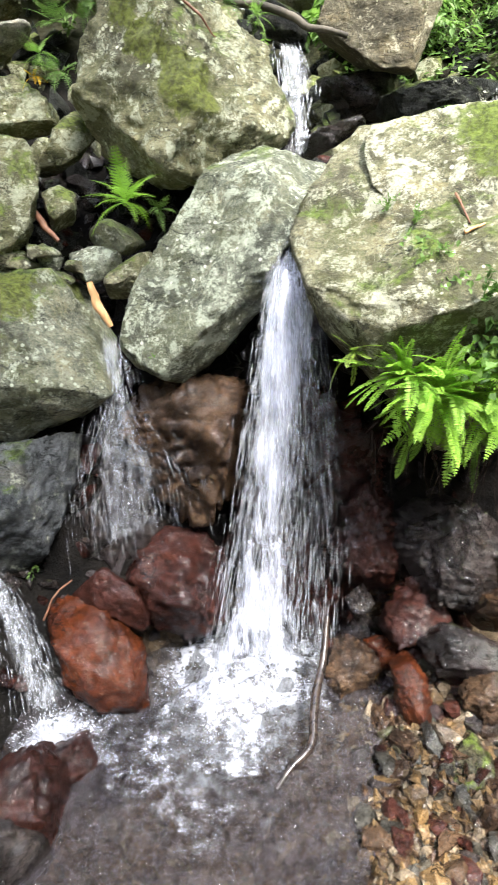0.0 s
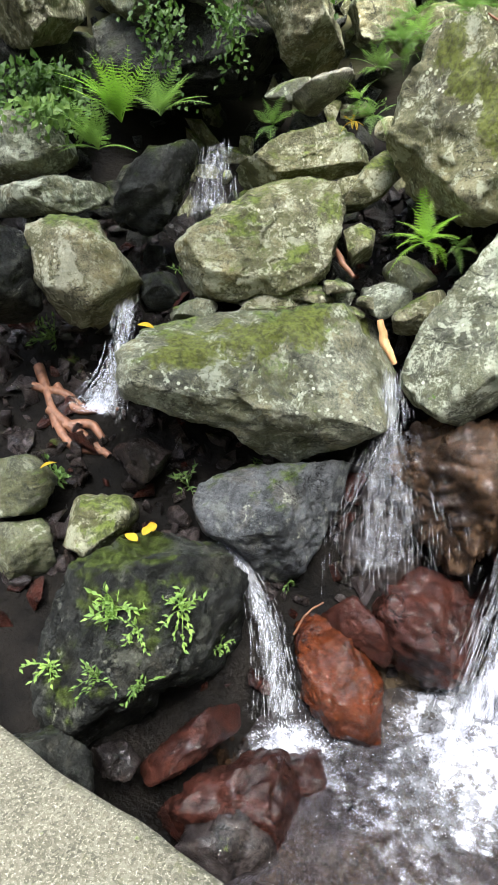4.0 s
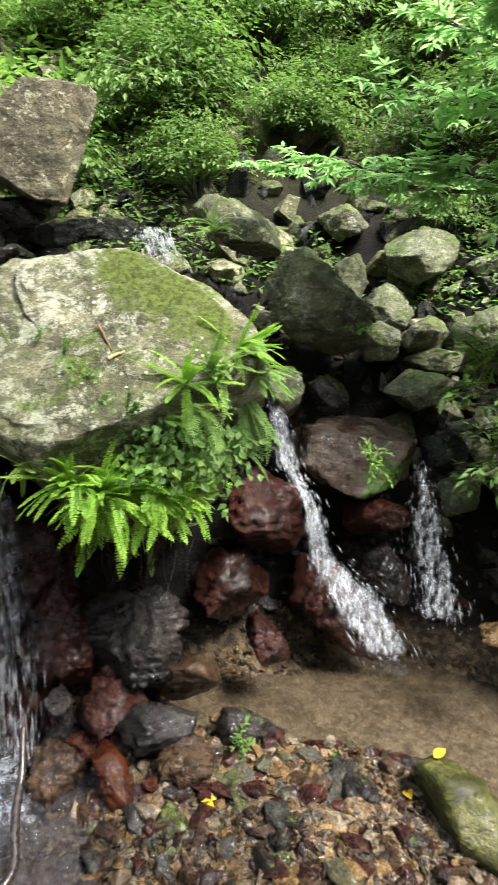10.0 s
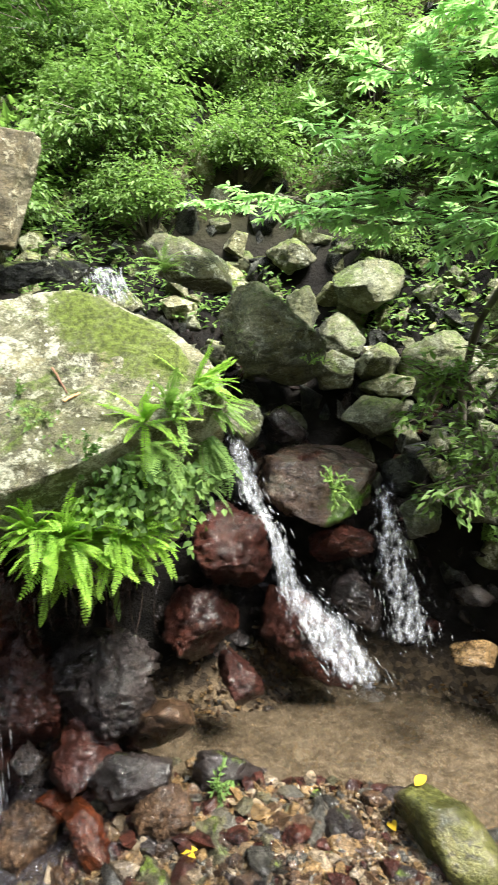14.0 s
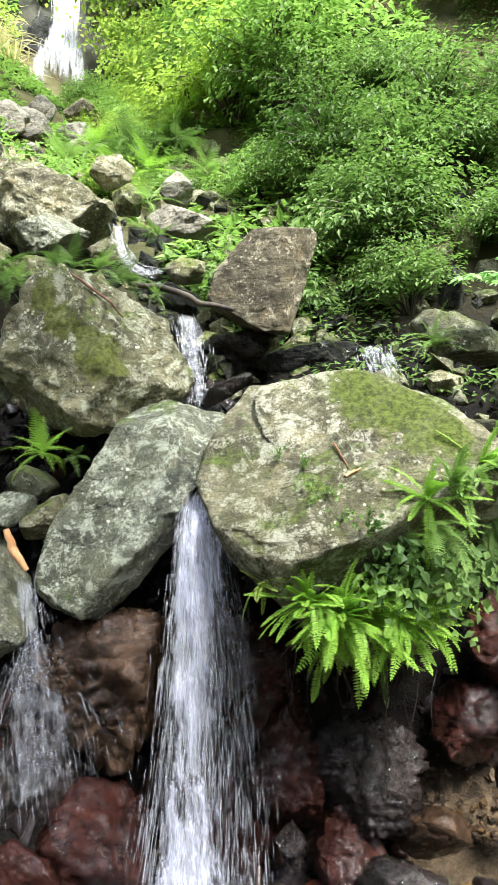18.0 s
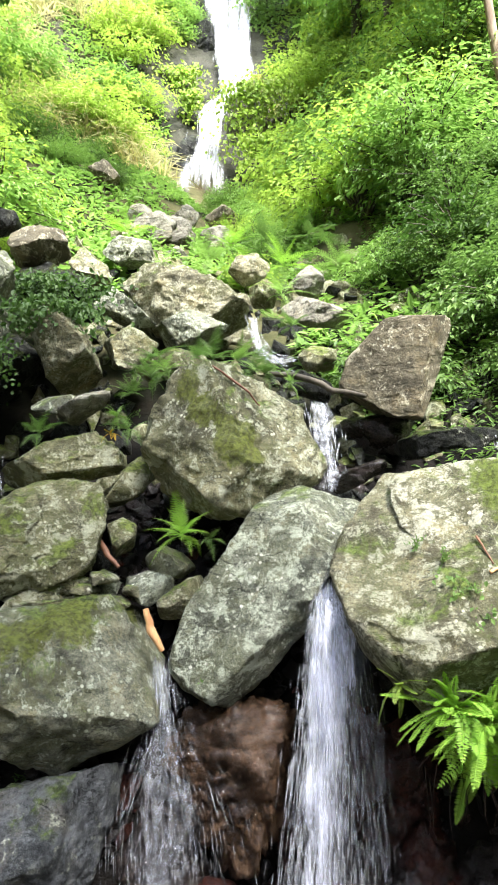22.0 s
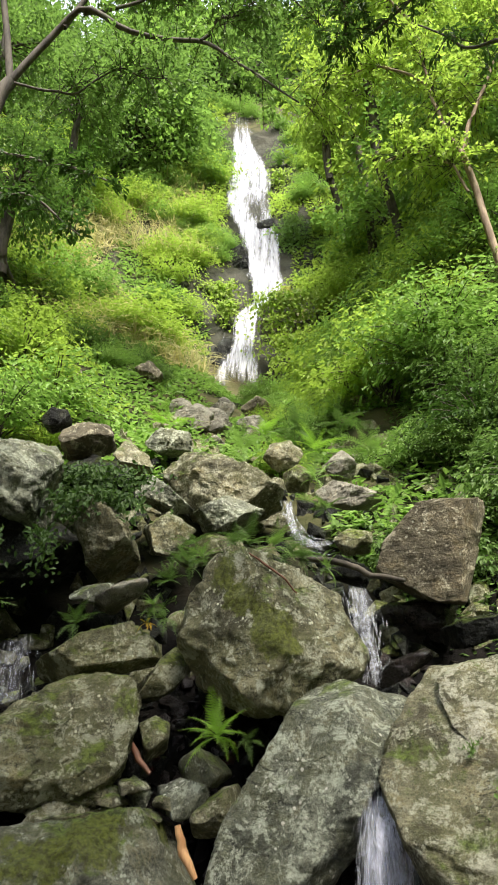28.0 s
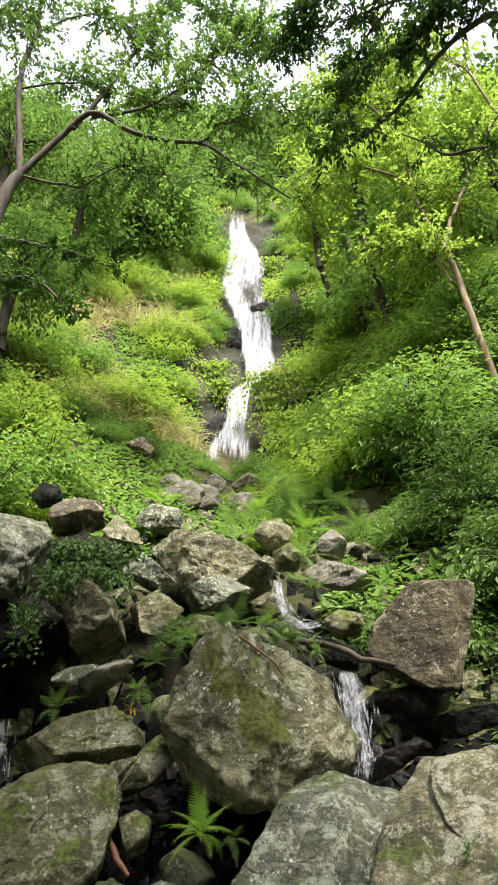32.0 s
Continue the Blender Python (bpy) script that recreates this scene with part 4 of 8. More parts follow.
rock("boulder", "grey mossy stone in shade", M_side, (2.69, 3.22, 1.94), -37, -3, 0.4, [(-0.13, 0.04), (-0.02, 0.14), (0.12, 0.07), (0.11, -0.10), (-0.09, -0.12)])
rock("boulder", "grey mossy stone in shade", M_side, (2.97, 3.11, 1.99), -40, -3, 0.4, [(-0.17, -0.01), (0.00, 0.13), (0.14, 0.09), (0.11, -0.09), (-0.11, -0.11)])
rock("boulder", "flat mossy stone in shade", M_side, (2.94, 3.00, 1.84), -41, -5, 0.4, [(-0.24, -0.01), (-0.00, 0.08), (0.19, 0.06), (0.15, -0.06), (-0.15, -0.07)])
rock("boulder", "rounded mossy stone in shade", M_green, (2.76, 2.90, 1.68), -40, -7, 0.45, [(-0.21, -0.02), (-0.08, 0.12), (0.16, 0.09), (0.18, -0.03), (-0.02, -0.14)])
rock("boulder", "broad wet brown slab with a mossy lower edge", M_bank, (2.25, 2.81, 1.35), -35, -13, 0.6, [(-0.36, 0.09), (-0.10, 0.21), (0.16, 0.23), (0.34, 0.09), (0.30, -0.12), (0.06, -0.26), (-0.17, -0.18), (-0.34, -0.07)], facets=8, rough=0.8, blocky=0.3, cuts=[((0.1, -0.35, 0.9), 0.45), ((0.1, -0.95, 0.15), 0.6)])
rock("boulder", "wet brown stone above the slab", M_wet, (2.19, 3.05, 1.63), -32, -9, 0.35, [(-0.16, 0.05), (-0.01, 0.13), (0.16, -0.01), (0.14, -0.10), (-0.11, -0.09)], facets=13, rough=1.2, jag=0.5, cols=80, rows=40, hew=(0.55, 0.86))
rock("boulder", "green block beside the second trickle", M_green, (2.76, 2.47, 1.15), -44, -16, 0.35, [(-0.13, 0.03), (0.03, 0.16), (0.10, 0.08), (0.09, -0.09), (-0.06, -0.15)])
rock("boulder", "dark stone beside the second trickle", M_dark, (2.75, 2.62, 1.35), -43, -13, 0.35, [(-0.13, 0.06), (0.04, 0.14), (0.14, 0.03), (0.02, -0.15), (-0.09, -0.09)])
rock("stone", "wet brown stone under the slab", M_rust, (2.26, 2.61, 1.02), -37, -19, 0.3, [(-0.19, 0.04), (0.01, 0.11), (0.18, 0.07), (0.18, -0.04), (-0.11, -0.13)], facets=13, rough=1.2, jag=0.5, cols=80, rows=40, hew=(0.55, 0.86))
rock("stone", "wet dark stone under the slab", M_wet, (2.27, 2.46, 0.75), -38, -24, 0.3, [(-0.18, 0.12), (0.00, 0.17), (0.15, -0.03), (0.12, -0.19), (-0.09, -0.08)], facets=13, rough=1.2, jag=0.5, cols=80, rows=40, hew=(0.55, 0.86))
rock("boulder", "glossy dark-red boulder under the side fall", M_rust, (1.71, 2.83, 1.03), -27, -19, 0.5, [(-0.20, 0.10), (-0.06, 0.26), (0.15, 0.15), (0.22, -0.10), (0.11, -0.23), (-0.10, -0.19), (-0.21, -0.02)], facets=13, rough=1.2, jag=0.5, cols=80, rows=40, hew=(0.55, 0.86))
rock("stone", "wet dark-red stone below the ferns", M_rust, (1.50, 2.82, 0.65), -23, -26, 0.4, [(-0.19, 0.20), (0.08, 0.17), (0.27, 0.07), (0.17, -0.11), (-0.03, -0.24), (-0.20, -0.07)], facets=13, rough=1.2, jag=0.5, cols=80, rows=40, hew=(0.55, 0.86))
rock("boulder", "dark red wedge of rock with white water sliding down", M_rust, (2.04, 2.66, 0.50), -33, -27, 0.6, [(-0.32, 0.12), (-0.17, 0.29), (0.06, 0.22), (0.28, -0.10), (0.31, -0.29), (0.05, -0.23), (-0.21, -0.07)], facets=13, rough=1.2, jag=0.5, cols=80, rows=40, hew=(0.55, 0.86))
rock("stone", "small wet dark-red stone", M_rust, (1.59, 2.54, 0.43), -27, -31, 0.3, [(-0.16, 0.10), (-0.05, 0.17), (0.10, 0.01), (0.15, -0.12), (0.00, -0.15)], facets=13, rough=1.2, jag=0.5, cols=80, rows=40, hew=(0.55, 0.86))
rock("boulder", "rounded wet black boulder under the ferns", M_wet, (0.95, 2.79, 0.49), -14, -30, 0.5, [(-0.23, 0.24), (-0.00, 0.26), (0.16, 0.19), (0.28, -0.02), (0.26, -0.20), (0.07, -0.25), (-0.23, -0.15)], facets=13, rough=1.2, jag=0.5, cols=80, rows=40, hew=(0.55, 0.86))
rock("boulder", "big dark mossy boulder on the bank", M_green, (3.43, 1.78, 0.51), -60, -24, 1.1, [(-0.42, 0.07), (-0.26, 0.28), (-0.01, 0.42), (0.26, 0.31), (0.36, -0.14), (0.11, -0.37), (-0.07, -0.41), (-0.29, -0.22)], facets=2, rough=0.5, blocky=0.5)
rock("boulder", "mossy boulder under the branches", M_green, (3.11, 2.35, 1.21), -49, -14, 0.5, [(-0.25, 0.01), (-0.00, 0.16), (0.26, 0.04), (0.11, -0.12), (-0.16, -0.13)])
rock("boulder", "mossy boulder under the branches", M_green, (3.30, 1.89, 1.11), -57, -16, 0.6, [(-0.31, 0.06), (0.03, 0.20), (0.28, -0.00), (0.09, -0.20), (-0.17, -0.12)])
rock("boulder", "mossy boulder behind the branches", M_green, (3.32, 2.88, 1.95), -46, -3, 0.6, [(-0.27, 0.11), (0.04, 0.25), (0.29, 0.06), (0.15, -0.21), (-0.18, -0.22)])
rock("boulder", "mossy boulder behind the branches", M_green, (3.90, 2.44, 1.85), -55, -4, 0.8, [(-0.48, 0.19), (-0.08, 0.34), (0.39, 0.24), (0.42, -0.21), (-0.03, -0.38), (-0.43, -0.17)])
rock("stone", "flat wet stone by the brook", M_wet, (2.75, 2.08, 0.79), -49, -23, 0.25, [(-0.14, 0.01), (0.02, 0.07), (0.12, 0.01), (0.09, -0.04), (-0.08, -0.05)], facets=13, rough=1.2, jag=0.5, cols=80, rows=40, hew=(0.55, 0.86))
rock("stone", "flat wet stone in the brook", M_amber, (2.54, 1.86, 0.63), -50, -27, 0.2, [(-0.13, 0.02), (0.03, 0.07), (0.12, 0.04), (0.08, -0.05), (-0.08, -0.07)])
rock("stone", "smooth green wet stone in the shallow pool", M_olive, (2.01, 1.49, 0.10), -48, -41, 0.4, [(-0.25, 0.11), (-0.13, 0.20), (0.05, 0.14), (0.24, -0.05), (0.17, -0.18), (-0.03, -0.15), (-0.18, -0.03)], facets=3, rough=0.5)
rock("stone", "dark stone with a tuft of green weed", M_wet, (1.37, 2.33, 0.10), -25, -38, 0.3, [(-0.17, 0.10), (0.02, 0.11), (0.21, 0.00), (0.10, -0.09), (-0.09, -0.12)], facets=13, rough=1.2, jag=0.5, cols=80, rows=40, hew=(0.55, 0.86))
rock("boulder", "weathered stone in the shaded slope", M_side, (2.90, 4.07, 2.77), -33, 7, 0.5, [(-0.21, 0.03), (0.04, 0.14), (0.20, -0.03), (-0.02, -0.14)])
rock("boulder", "grey rock under the bushes", M_green, (2.56, 5.64, 3.70), -22, 14, 0.8, [(-0.24, 0.07), (0.04, 0.25), (0.23, 0.10), (0.17, -0.19), (-0.18, -0.21)])
rock("boulder", "mossy stone beside the side fall", M_side, (1.88, 3.01, 1.71), -28, -8, 0.4, [(-0.12, 0.10), (0.02, 0.16), (0.11, 0.00), (0.06, -0.21), (-0.08, -0.06)])
rock("stone", "wet ledge stone at the side fall", M_rust, (2.18, 2.86, 1.39), -35, -13, 0.4, [(-0.26, 0.02), (-0.02, 0.14), (0.18, 0.11), (0.18, -0.11), (-0.08, -0.14)], facets=13, rough=1.2, jag=0.5, cols=80, rows=40, hew=(0.55, 0.86))
# ---------------------------------------------------------------- stones at the pool's edge
rock("stone", "grey wet slab at the pool edge", M_slate, (0.55, 1.76, -0.21), -18, -53, 0.35, [(-0.20, 0.17), (-0.11, 0.22), (0.07, 0.13), (0.24, 0.07), (0.25, -0.08), (-0.18, -0.20)])
rock("stone", "long dark wet ledge at the pool edge", M_slate, (0.86, 2.29, -0.26), -21, -45, 0.3, [(-0.26, 0.26), (-0.13, 0.24), (0.05, 0.03), (0.22, -0.17), (0.17, -0.25), (0.01, -0.11), (-0.15, 0.07)])
rock("stone", "wet dark-red stone at the fall's foot", M_rust, (0.83, 2.73, 0.27), -17, -33, 0.3, [(-0.14, 0.00), (-0.02, 0.12), (0.13, -0.01), (0.11, -0.07), (-0.03, -0.08)], facets=13, rough=1.2, jag=0.5, cols=80, rows=40, hew=(0.55, 0.86))
rock("stone", "wet black stone at the fall's foot", M_wet, (0.54, 2.70, 0.25), -11, -35, 0.25, [(-0.07, 0.01), (0.01, 0.09), (0.07, 0.00), (-0.01, -0.10)], facets=13, rough=1.2, jag=0.5, cols=80, rows=40, hew=(0.55, 0.86))
rock("stone", "wet black rock under the ferns", M_wet, (0.96, 2.84, 0.52), -19, -28, 0.5, [(-0.30, 0.01), (-0.15, 0.15), (0.16, 0.17), (0.27, 0.03), (0.17, -0.15), (-0.06, -0.17), (-0.23, -0.13)], rough=1.1, jag=1.3, cols=110, rows=56)
rock("stone", "wet red stone at the fall's foot", M_red, (0.67, 2.53, 0.10), -15, -38, 0.2, [(-0.14, 0.03), (-0.02, 0.08), (0.10, 0.03), (0.10, -0.07), (-0.03, -0.07)], facets=13, rough=1.2, jag=0.5, cols=80, rows=40, hew=(0.55, 0.86))

# added rock: the black shade inside the cave is put into its colour
rock("boulder", "added dark rock standing in for the cave's black shade", M_dark, (-2.40, 4.22, 3.17), 29, 12, 0.6, [(-0.62, 0.19), (0.08, 0.30), (0.57, 0.28), (0.68, -0.14), (0.07, -0.34), (-0.55, -0.31)], facets=13, rough=1.2, jag=0.5, cols=80, rows=40, hew=(0.55, 0.86))
rock("stone", "jagged wet red-brown rock beside the fall", M_rust, (0.54, 2.93, 0.45), -10, -29, 0.4, [(-0.21, 0.21), (0.01, 0.29), (0.20, 0.07), (0.19, -0.20), (-0.03, -0.29), (-0.19, -0.08)], rough=1.1, jag=1.3, cols=110, rows=56)
rock("stone", "jagged wet black rock below the ferns", M_wet, (0.94, 2.64, 0.39), -20, -32, 0.35, [(-0.26, 0.05), (-0.01, 0.10), (0.19, 0.04), (0.16, -0.10), (-0.09, -0.08)], rough=1.1, jag=1.3, cols=110, rows=56)
rock("stone", "wet red-brown rock below the ferns", M_rust, (0.75, 2.55, 0.23), -16, -36, 0.3, [(-0.20, 0.04), (-0.03, 0.12), (0.16, 0.05), (0.13, -0.11), (-0.08, -0.10)], facets=13, rough=1.2, jag=0.5, cols=80, rows=40, hew=(0.55, 0.86))
rock("stone", "wet brown ledge below the ferns", M_umber, (1.10, 2.49, 0.38), -25, -33, 0.3, [(-0.25, 0.02), (-0.07, 0.10), (0.17, 0.09), (0.19, -0.06), (-0.06, -0.13)], facets=14, hew=(0.5, 0.85))
rock("stone", "wet black stone on the gravel bank", M_wet, (0.92, 2.35, 0.24), -22, -37, 0.3, [(-0.23, 0.04), (-0.05, 0.11), (0.18, 0.07), (0.16, -0.08), (-0.07, -0.11)], facets=13, rough=1.2, jag=0.5, cols=80, rows=40, hew=(0.55, 0.86))
rock("stone", "jagged wet brown stone on the gravel bank", M_umber, (0.50, 2.45, 0.06), -11, -40, 0.16, [(-0.12, 0.12), (0.03, 0.17), (0.15, 0.01), (0.04, -0.17), (-0.12, -0.10)], facets=14, hew=(0.5, 0.85), rough=1.2, jag=1.2, cols=80, rows=40)
rock("stone", "jagged wet brown stone on the gravel bank", M_umber, (1.00, 2.14, 0.16), -26, -40, 0.16, [(-0.18, 0.03), (0.02, 0.15), (0.17, 0.04), (0.07, -0.12), (-0.10, -0.12)], facets=14, hew=(0.5, 0.85), rough=1.2, jag=1.2, cols=80, rows=40)
rock("stone", "flat wet brown stone on the gravel bank", M_umber, (0.57, 2.18, -0.06), -15, -45, 0.16, [(-0.18, 0.07), (-0.00, 0.16), (0.15, 0.05), (0.12, -0.12), (-0.06, -0.14)], facets=14, hew=(0.5, 0.85), rough=1.2, jag=1.2, cols=80, rows=40)
rock("stone", "wet dark-red stone under the ferns", M_rust, (0.82, 2.63, 0.23), -12, -35, 0.3, [(-0.12, 0.12), (0.10, 0.07), (0.16, -0.07), (0.03, -0.11), (-0.13, -0.05)], facets=13, rough=1.2, jag=0.5, cols=80, rows=40, hew=(0.55, 0.86))
rock("stone", "long wet red slab lying on the gravel bank", M_red, (0.70, 2.26, 0.10), -8, -62, 0.14, [(-0.13, 0.30), (-0.03, 0.30), (0.04, 0.12), (0.11, -0.12), (0.12, -0.32), (0.03, -0.26), (-0.05, -0.02)], facets=13, rough=1.3, hew=(0.55, 0.86))
rock("stone", "dark wet ledge on the gravel bank", M_slate, (1.20, 1.96, -0.05), -25, -44, 0.25, [(-0.15, 0.22), (0.00, 0.25), (0.12, 0.02), (0.16, -0.20), (-0.08, -0.18)])
rock("stone", "angular wet black stone on the gravel", M_wet, (1.65, 1.75, 0.10), -37, -42, 0.2, [(-0.12, 0.07), (0.04, 0.11), (0.12, -0.05), (-0.03, -0.11)], facets=13, rough=1.2, jag=0.5, cols=80, rows=40, hew=(0.55, 0.86))
rock("stone", "angular wet black stone on the gravel", M_wet, (1.54, 1.50, 0.03), -39, -46, 0.2, [(-0.19, 0.04), (0.08, 0.10), (0.17, 0.00), (-0.01, -0.12)], facets=13, rough=1.2, jag=0.5, cols=80, rows=40, hew=(0.55, 0.86))
rock("stone", "dark stone in the shallow brook", M_slate, (2.32, 1.06, 0.38), -61, -37, 0.25, [(-0.12, 0.01), (0.00, 0.10), (0.13, 0.00), (-0.02, -0.10)])
rock("stone", "flat wet black stone in the brook", M_wet, (2.18, 1.22, 0.31), -56, -39, 0.15, [(-0.14, 0.02), (0.05, 0.04), (0.12, -0.02), (-0.03, -0.04)], facets=13, rough=1.2, jag=0.5, cols=80, rows=40, hew=(0.55, 0.86))

rock("boulder", "mossy yellow-green rock face beside the tall fall", M_cliff, (-0.68, 15.99, 11.81), 2, 31, 1.6, [(-0.58, 0.85), (-0.10, 1.36), (0.70, 1.38), (0.97, 0.52), (0.63, -0.53), (0.13, -1.43), (-0.79, -1.48), (-0.87, -0.29)], rough=1.5)
rock("boulder", "wet grey rock beside the tall fall", M_dark, (-2.42, 18.04, 15.53), 8, 36, 1.4, [(-0.49, 0.88), (0.14, 1.05), (0.51, 0.02), (0.41, -0.91), (-0.19, -1.11), (-0.42, -0.17)], rough=1.4)
rock("boulder", "dark wet rock at the foot of the tall fall", M_dark, (-2.67, 15.47, 10.64), 10, 28, 1.2, [(-0.77, -0.73), (-0.13, 0.45), (0.34, 1.20), (0.54, 0.49), (0.15, -0.80)], rough=1.4)
rock("boulder", "dark wet rock inside the tall fall", M_dark, (-1.38, 18.55, 17.68), 4, 40, 1.2, [(-0.38, 0.37), (0.23, 0.60), (0.42, -0.20), (-0.06, -0.68), (-0.34, -0.27)], rough=1.4)
# added over pale ground; its dark colour stands for shade by the cave
rock("boulder", "rock beside the cave coloured dark for the shade there", M_dark, (-3.04, 3.58, 2.97), 40, 10, 0.5, [(-0.35, 0.19), (0.04, 0.20), (0.34, 0.28), (0.47, 0.01), (0.17, -0.25), (-0.40, -0.24)])
# ---------------------------------------------------------------- platform and pools
def make_platform():
    xs = np.linspace(-7, 0.9, 120)
    edge = 0.995 - 0.165 * xs + 0.012 * vnoise(np.stack([xs * 6, 0 * xs, 0 * xs], 1), 3)
    rows = []
    for back, z in ((0, -0.5), (0, 0.0), (0, 0.3), (0, 0.61), (0.015, 0.64), (0.05, 0.65), (0.3, 0.652), (1.0, 0.65), (3.5, 0.65), (3.5, -0.5)):
        y = edge - back
        wob = 0.006 * vnoise(np.stack([xs * 9, y * 9, 0 * xs + z], 1), 4)
        rows.append(np.stack([xs, y + (wob if back < 0.05 else 0), z + wob], 1))
    v = np.concatenate(rows)
    f = grid_faces(len(rows), len(xs))
    ob = solid("platform", v, f, concrete_material())
    return tagged(ob, "rough exposed-aggregate concrete platform beside the pool", "platform", kind="structure")


make_platform()


def pool_sheet(name, label, material, x0, x1, y0, y1, z, swell, centre):
    nx, ny = int((x1 - x0) / 0.025), int((y1 - y0) / 0.025)
    x, y = np.meshgrid(np.linspace(x0, x1, nx), np.linspace(y0, y1, ny))
    p = np.stack([x.ravel(), y.ravel(), 0 * x.ravel()], 1)
    d = np.hypot(p[:, 0] - centre[0], p[:, 1] - centre[1])
    h = swell * (0.006 * np.sin(d * 42 + 3 * vnoise(p * 3, 2)) * np.exp(-d * 1.3) + 0.02 * fbm(p * 9, 3, 6) * np.exp(-d * 1.1))
    p[:, 2] = z + h + 0.002 * fbm(p * 14, 2, 9)
    return tagged(solid(name, p, grid_faces(ny, nx), material), label, "water", kind="structure")


SPLASH = (-0.01, 2.52, 0.00)
pool_sheet("water_1", "rippled grey pool water below the fall", X_pool, -0.95, 0.8, 0.2, 3.2, 0.0, 2.6, SPLASH)
pool_sheet("water_2", "clear brown shallow water over gravel", X_brook, 0.802, 3.9, 0.2, 3.4, 0.035, 0.4, (2.54, 2.65, 0.00))


# ---------------------------------------------------------------- running water
def tube(points, radii, sides=6):
    """Vertices and quads of a tapering round limb along some points."""
    p = np.array(points, float)
    r = np.interp(np.linspace(0, 1, len(p)), np.linspace(0, 1, len(radii)), radii)
    way = np.gradient(p, axis=0)
    way /= np.linalg.norm(way, axis=1, keepdims=True) + 1e-9
    ref = np.where(np.abs(way[:, 2:3]) > 0.9, (1.0, 0, 0), (0, 0, 1.0))
    a = np.cross(way, ref)
    a /= np.linalg.norm(a, axis=1, keepdims=True) + 1e-9
    b = np.cross(way, a)
    t = np.linspace(0, 2 * np.pi, sides, endpoint=False)
    v = p[:, None] + r[:, None, None] * (a[:, None] * np.cos(t)[:, None] + b[:, None] * np.sin(t)[:, None])
    return v.reshape(-1, 3), grid_faces(len(p), sides, True)


def bend(points, n=24, seed=None, wobble=0.0):
    """A smooth curve through some points."""
    p = np.array(points, float)
    p = p[np.r_[True, np.linalg.norm(np.diff(p, axis=0), axis=1) > 1e-6]]
    t = np.concatenate([[0], np.cumsum(np.linalg.norm(np.diff(p, axis=0), axis=1))])
    t /= t[-1]
    m = np.gradient(p, t, axis=0)
    u = np.linspace(0, 1, n)
    k = np.clip(np.searchsorted(t, u) - 1, 0, len(t) - 2)
    h = (t[k + 1] - t[k])[:, None]
    s = ((u - t[k])[:, None]) / h
    out = ((1 + 2 * s) * (1 - s) ** 2 * p[k] + s * (1 - s) ** 2 * h * m[k] + s * s * (3 - 2 * s) * p[k + 1] + s * s * (s - 1) * h * m[k + 1])
    if wobble:
        q = np.stack([u * 7, 0 * u, 0 * u], 1)
        out += wobble * np.stack([vnoise(q, seed), vnoise(q, seed + 1), vnoise(q, seed + 2)], 1) * np.sin(u * np.pi)[:, None]
    return out


def gathered(pieces):
    """Joins (vertices, faces) pairs."""
    vs, fs, n = [], [], 0
    for v, f in pieces:
        vs.append(v)
        fs.append(f + n)
        n += len(v)
    return np.concatenate(vs), np.concatenate(fs)


def streaks(heads, tails, widths):
    """Long thin drops: eight-sided spindles from head to tail."""
    n = len(heads)
    mid, way = (heads * 0.6 + tails * 0.4), tails - heads
    way = way / (np.linalg.norm(way, axis=1, keepdims=True) + 1e-9)
    a = np.cross(way, (0.31, 0.77, 0.11))
    a /= np.linalg.norm(a, axis=1, keepdims=True) + 1e-9
    b = np.cross(way, a)
    w = widths[:, None]
    v = np.stack([heads, mid + a * w, mid + b * w, mid - a * w, mid - b * w, tails], 1).reshape(-1, 3)
    k = np.array([[0, 1, 2], [0, 2, 3], [0, 3, 4], [0, 4, 1], [5, 2, 1], [5, 3, 2], [5, 4, 3], [5, 1, 4]])
    return v, (np.arange(n)[:, None, None] * 6 + k[None]).reshape(-1, 3)


def inward(ob, values):
    """How far each vertex of a water sheet lies in from its rim, 0 to 1."""
    ob.data.attributes.new("inward", "FLOAT", "POINT").data.foreach_set("value", np.asarray(values, np.float32))


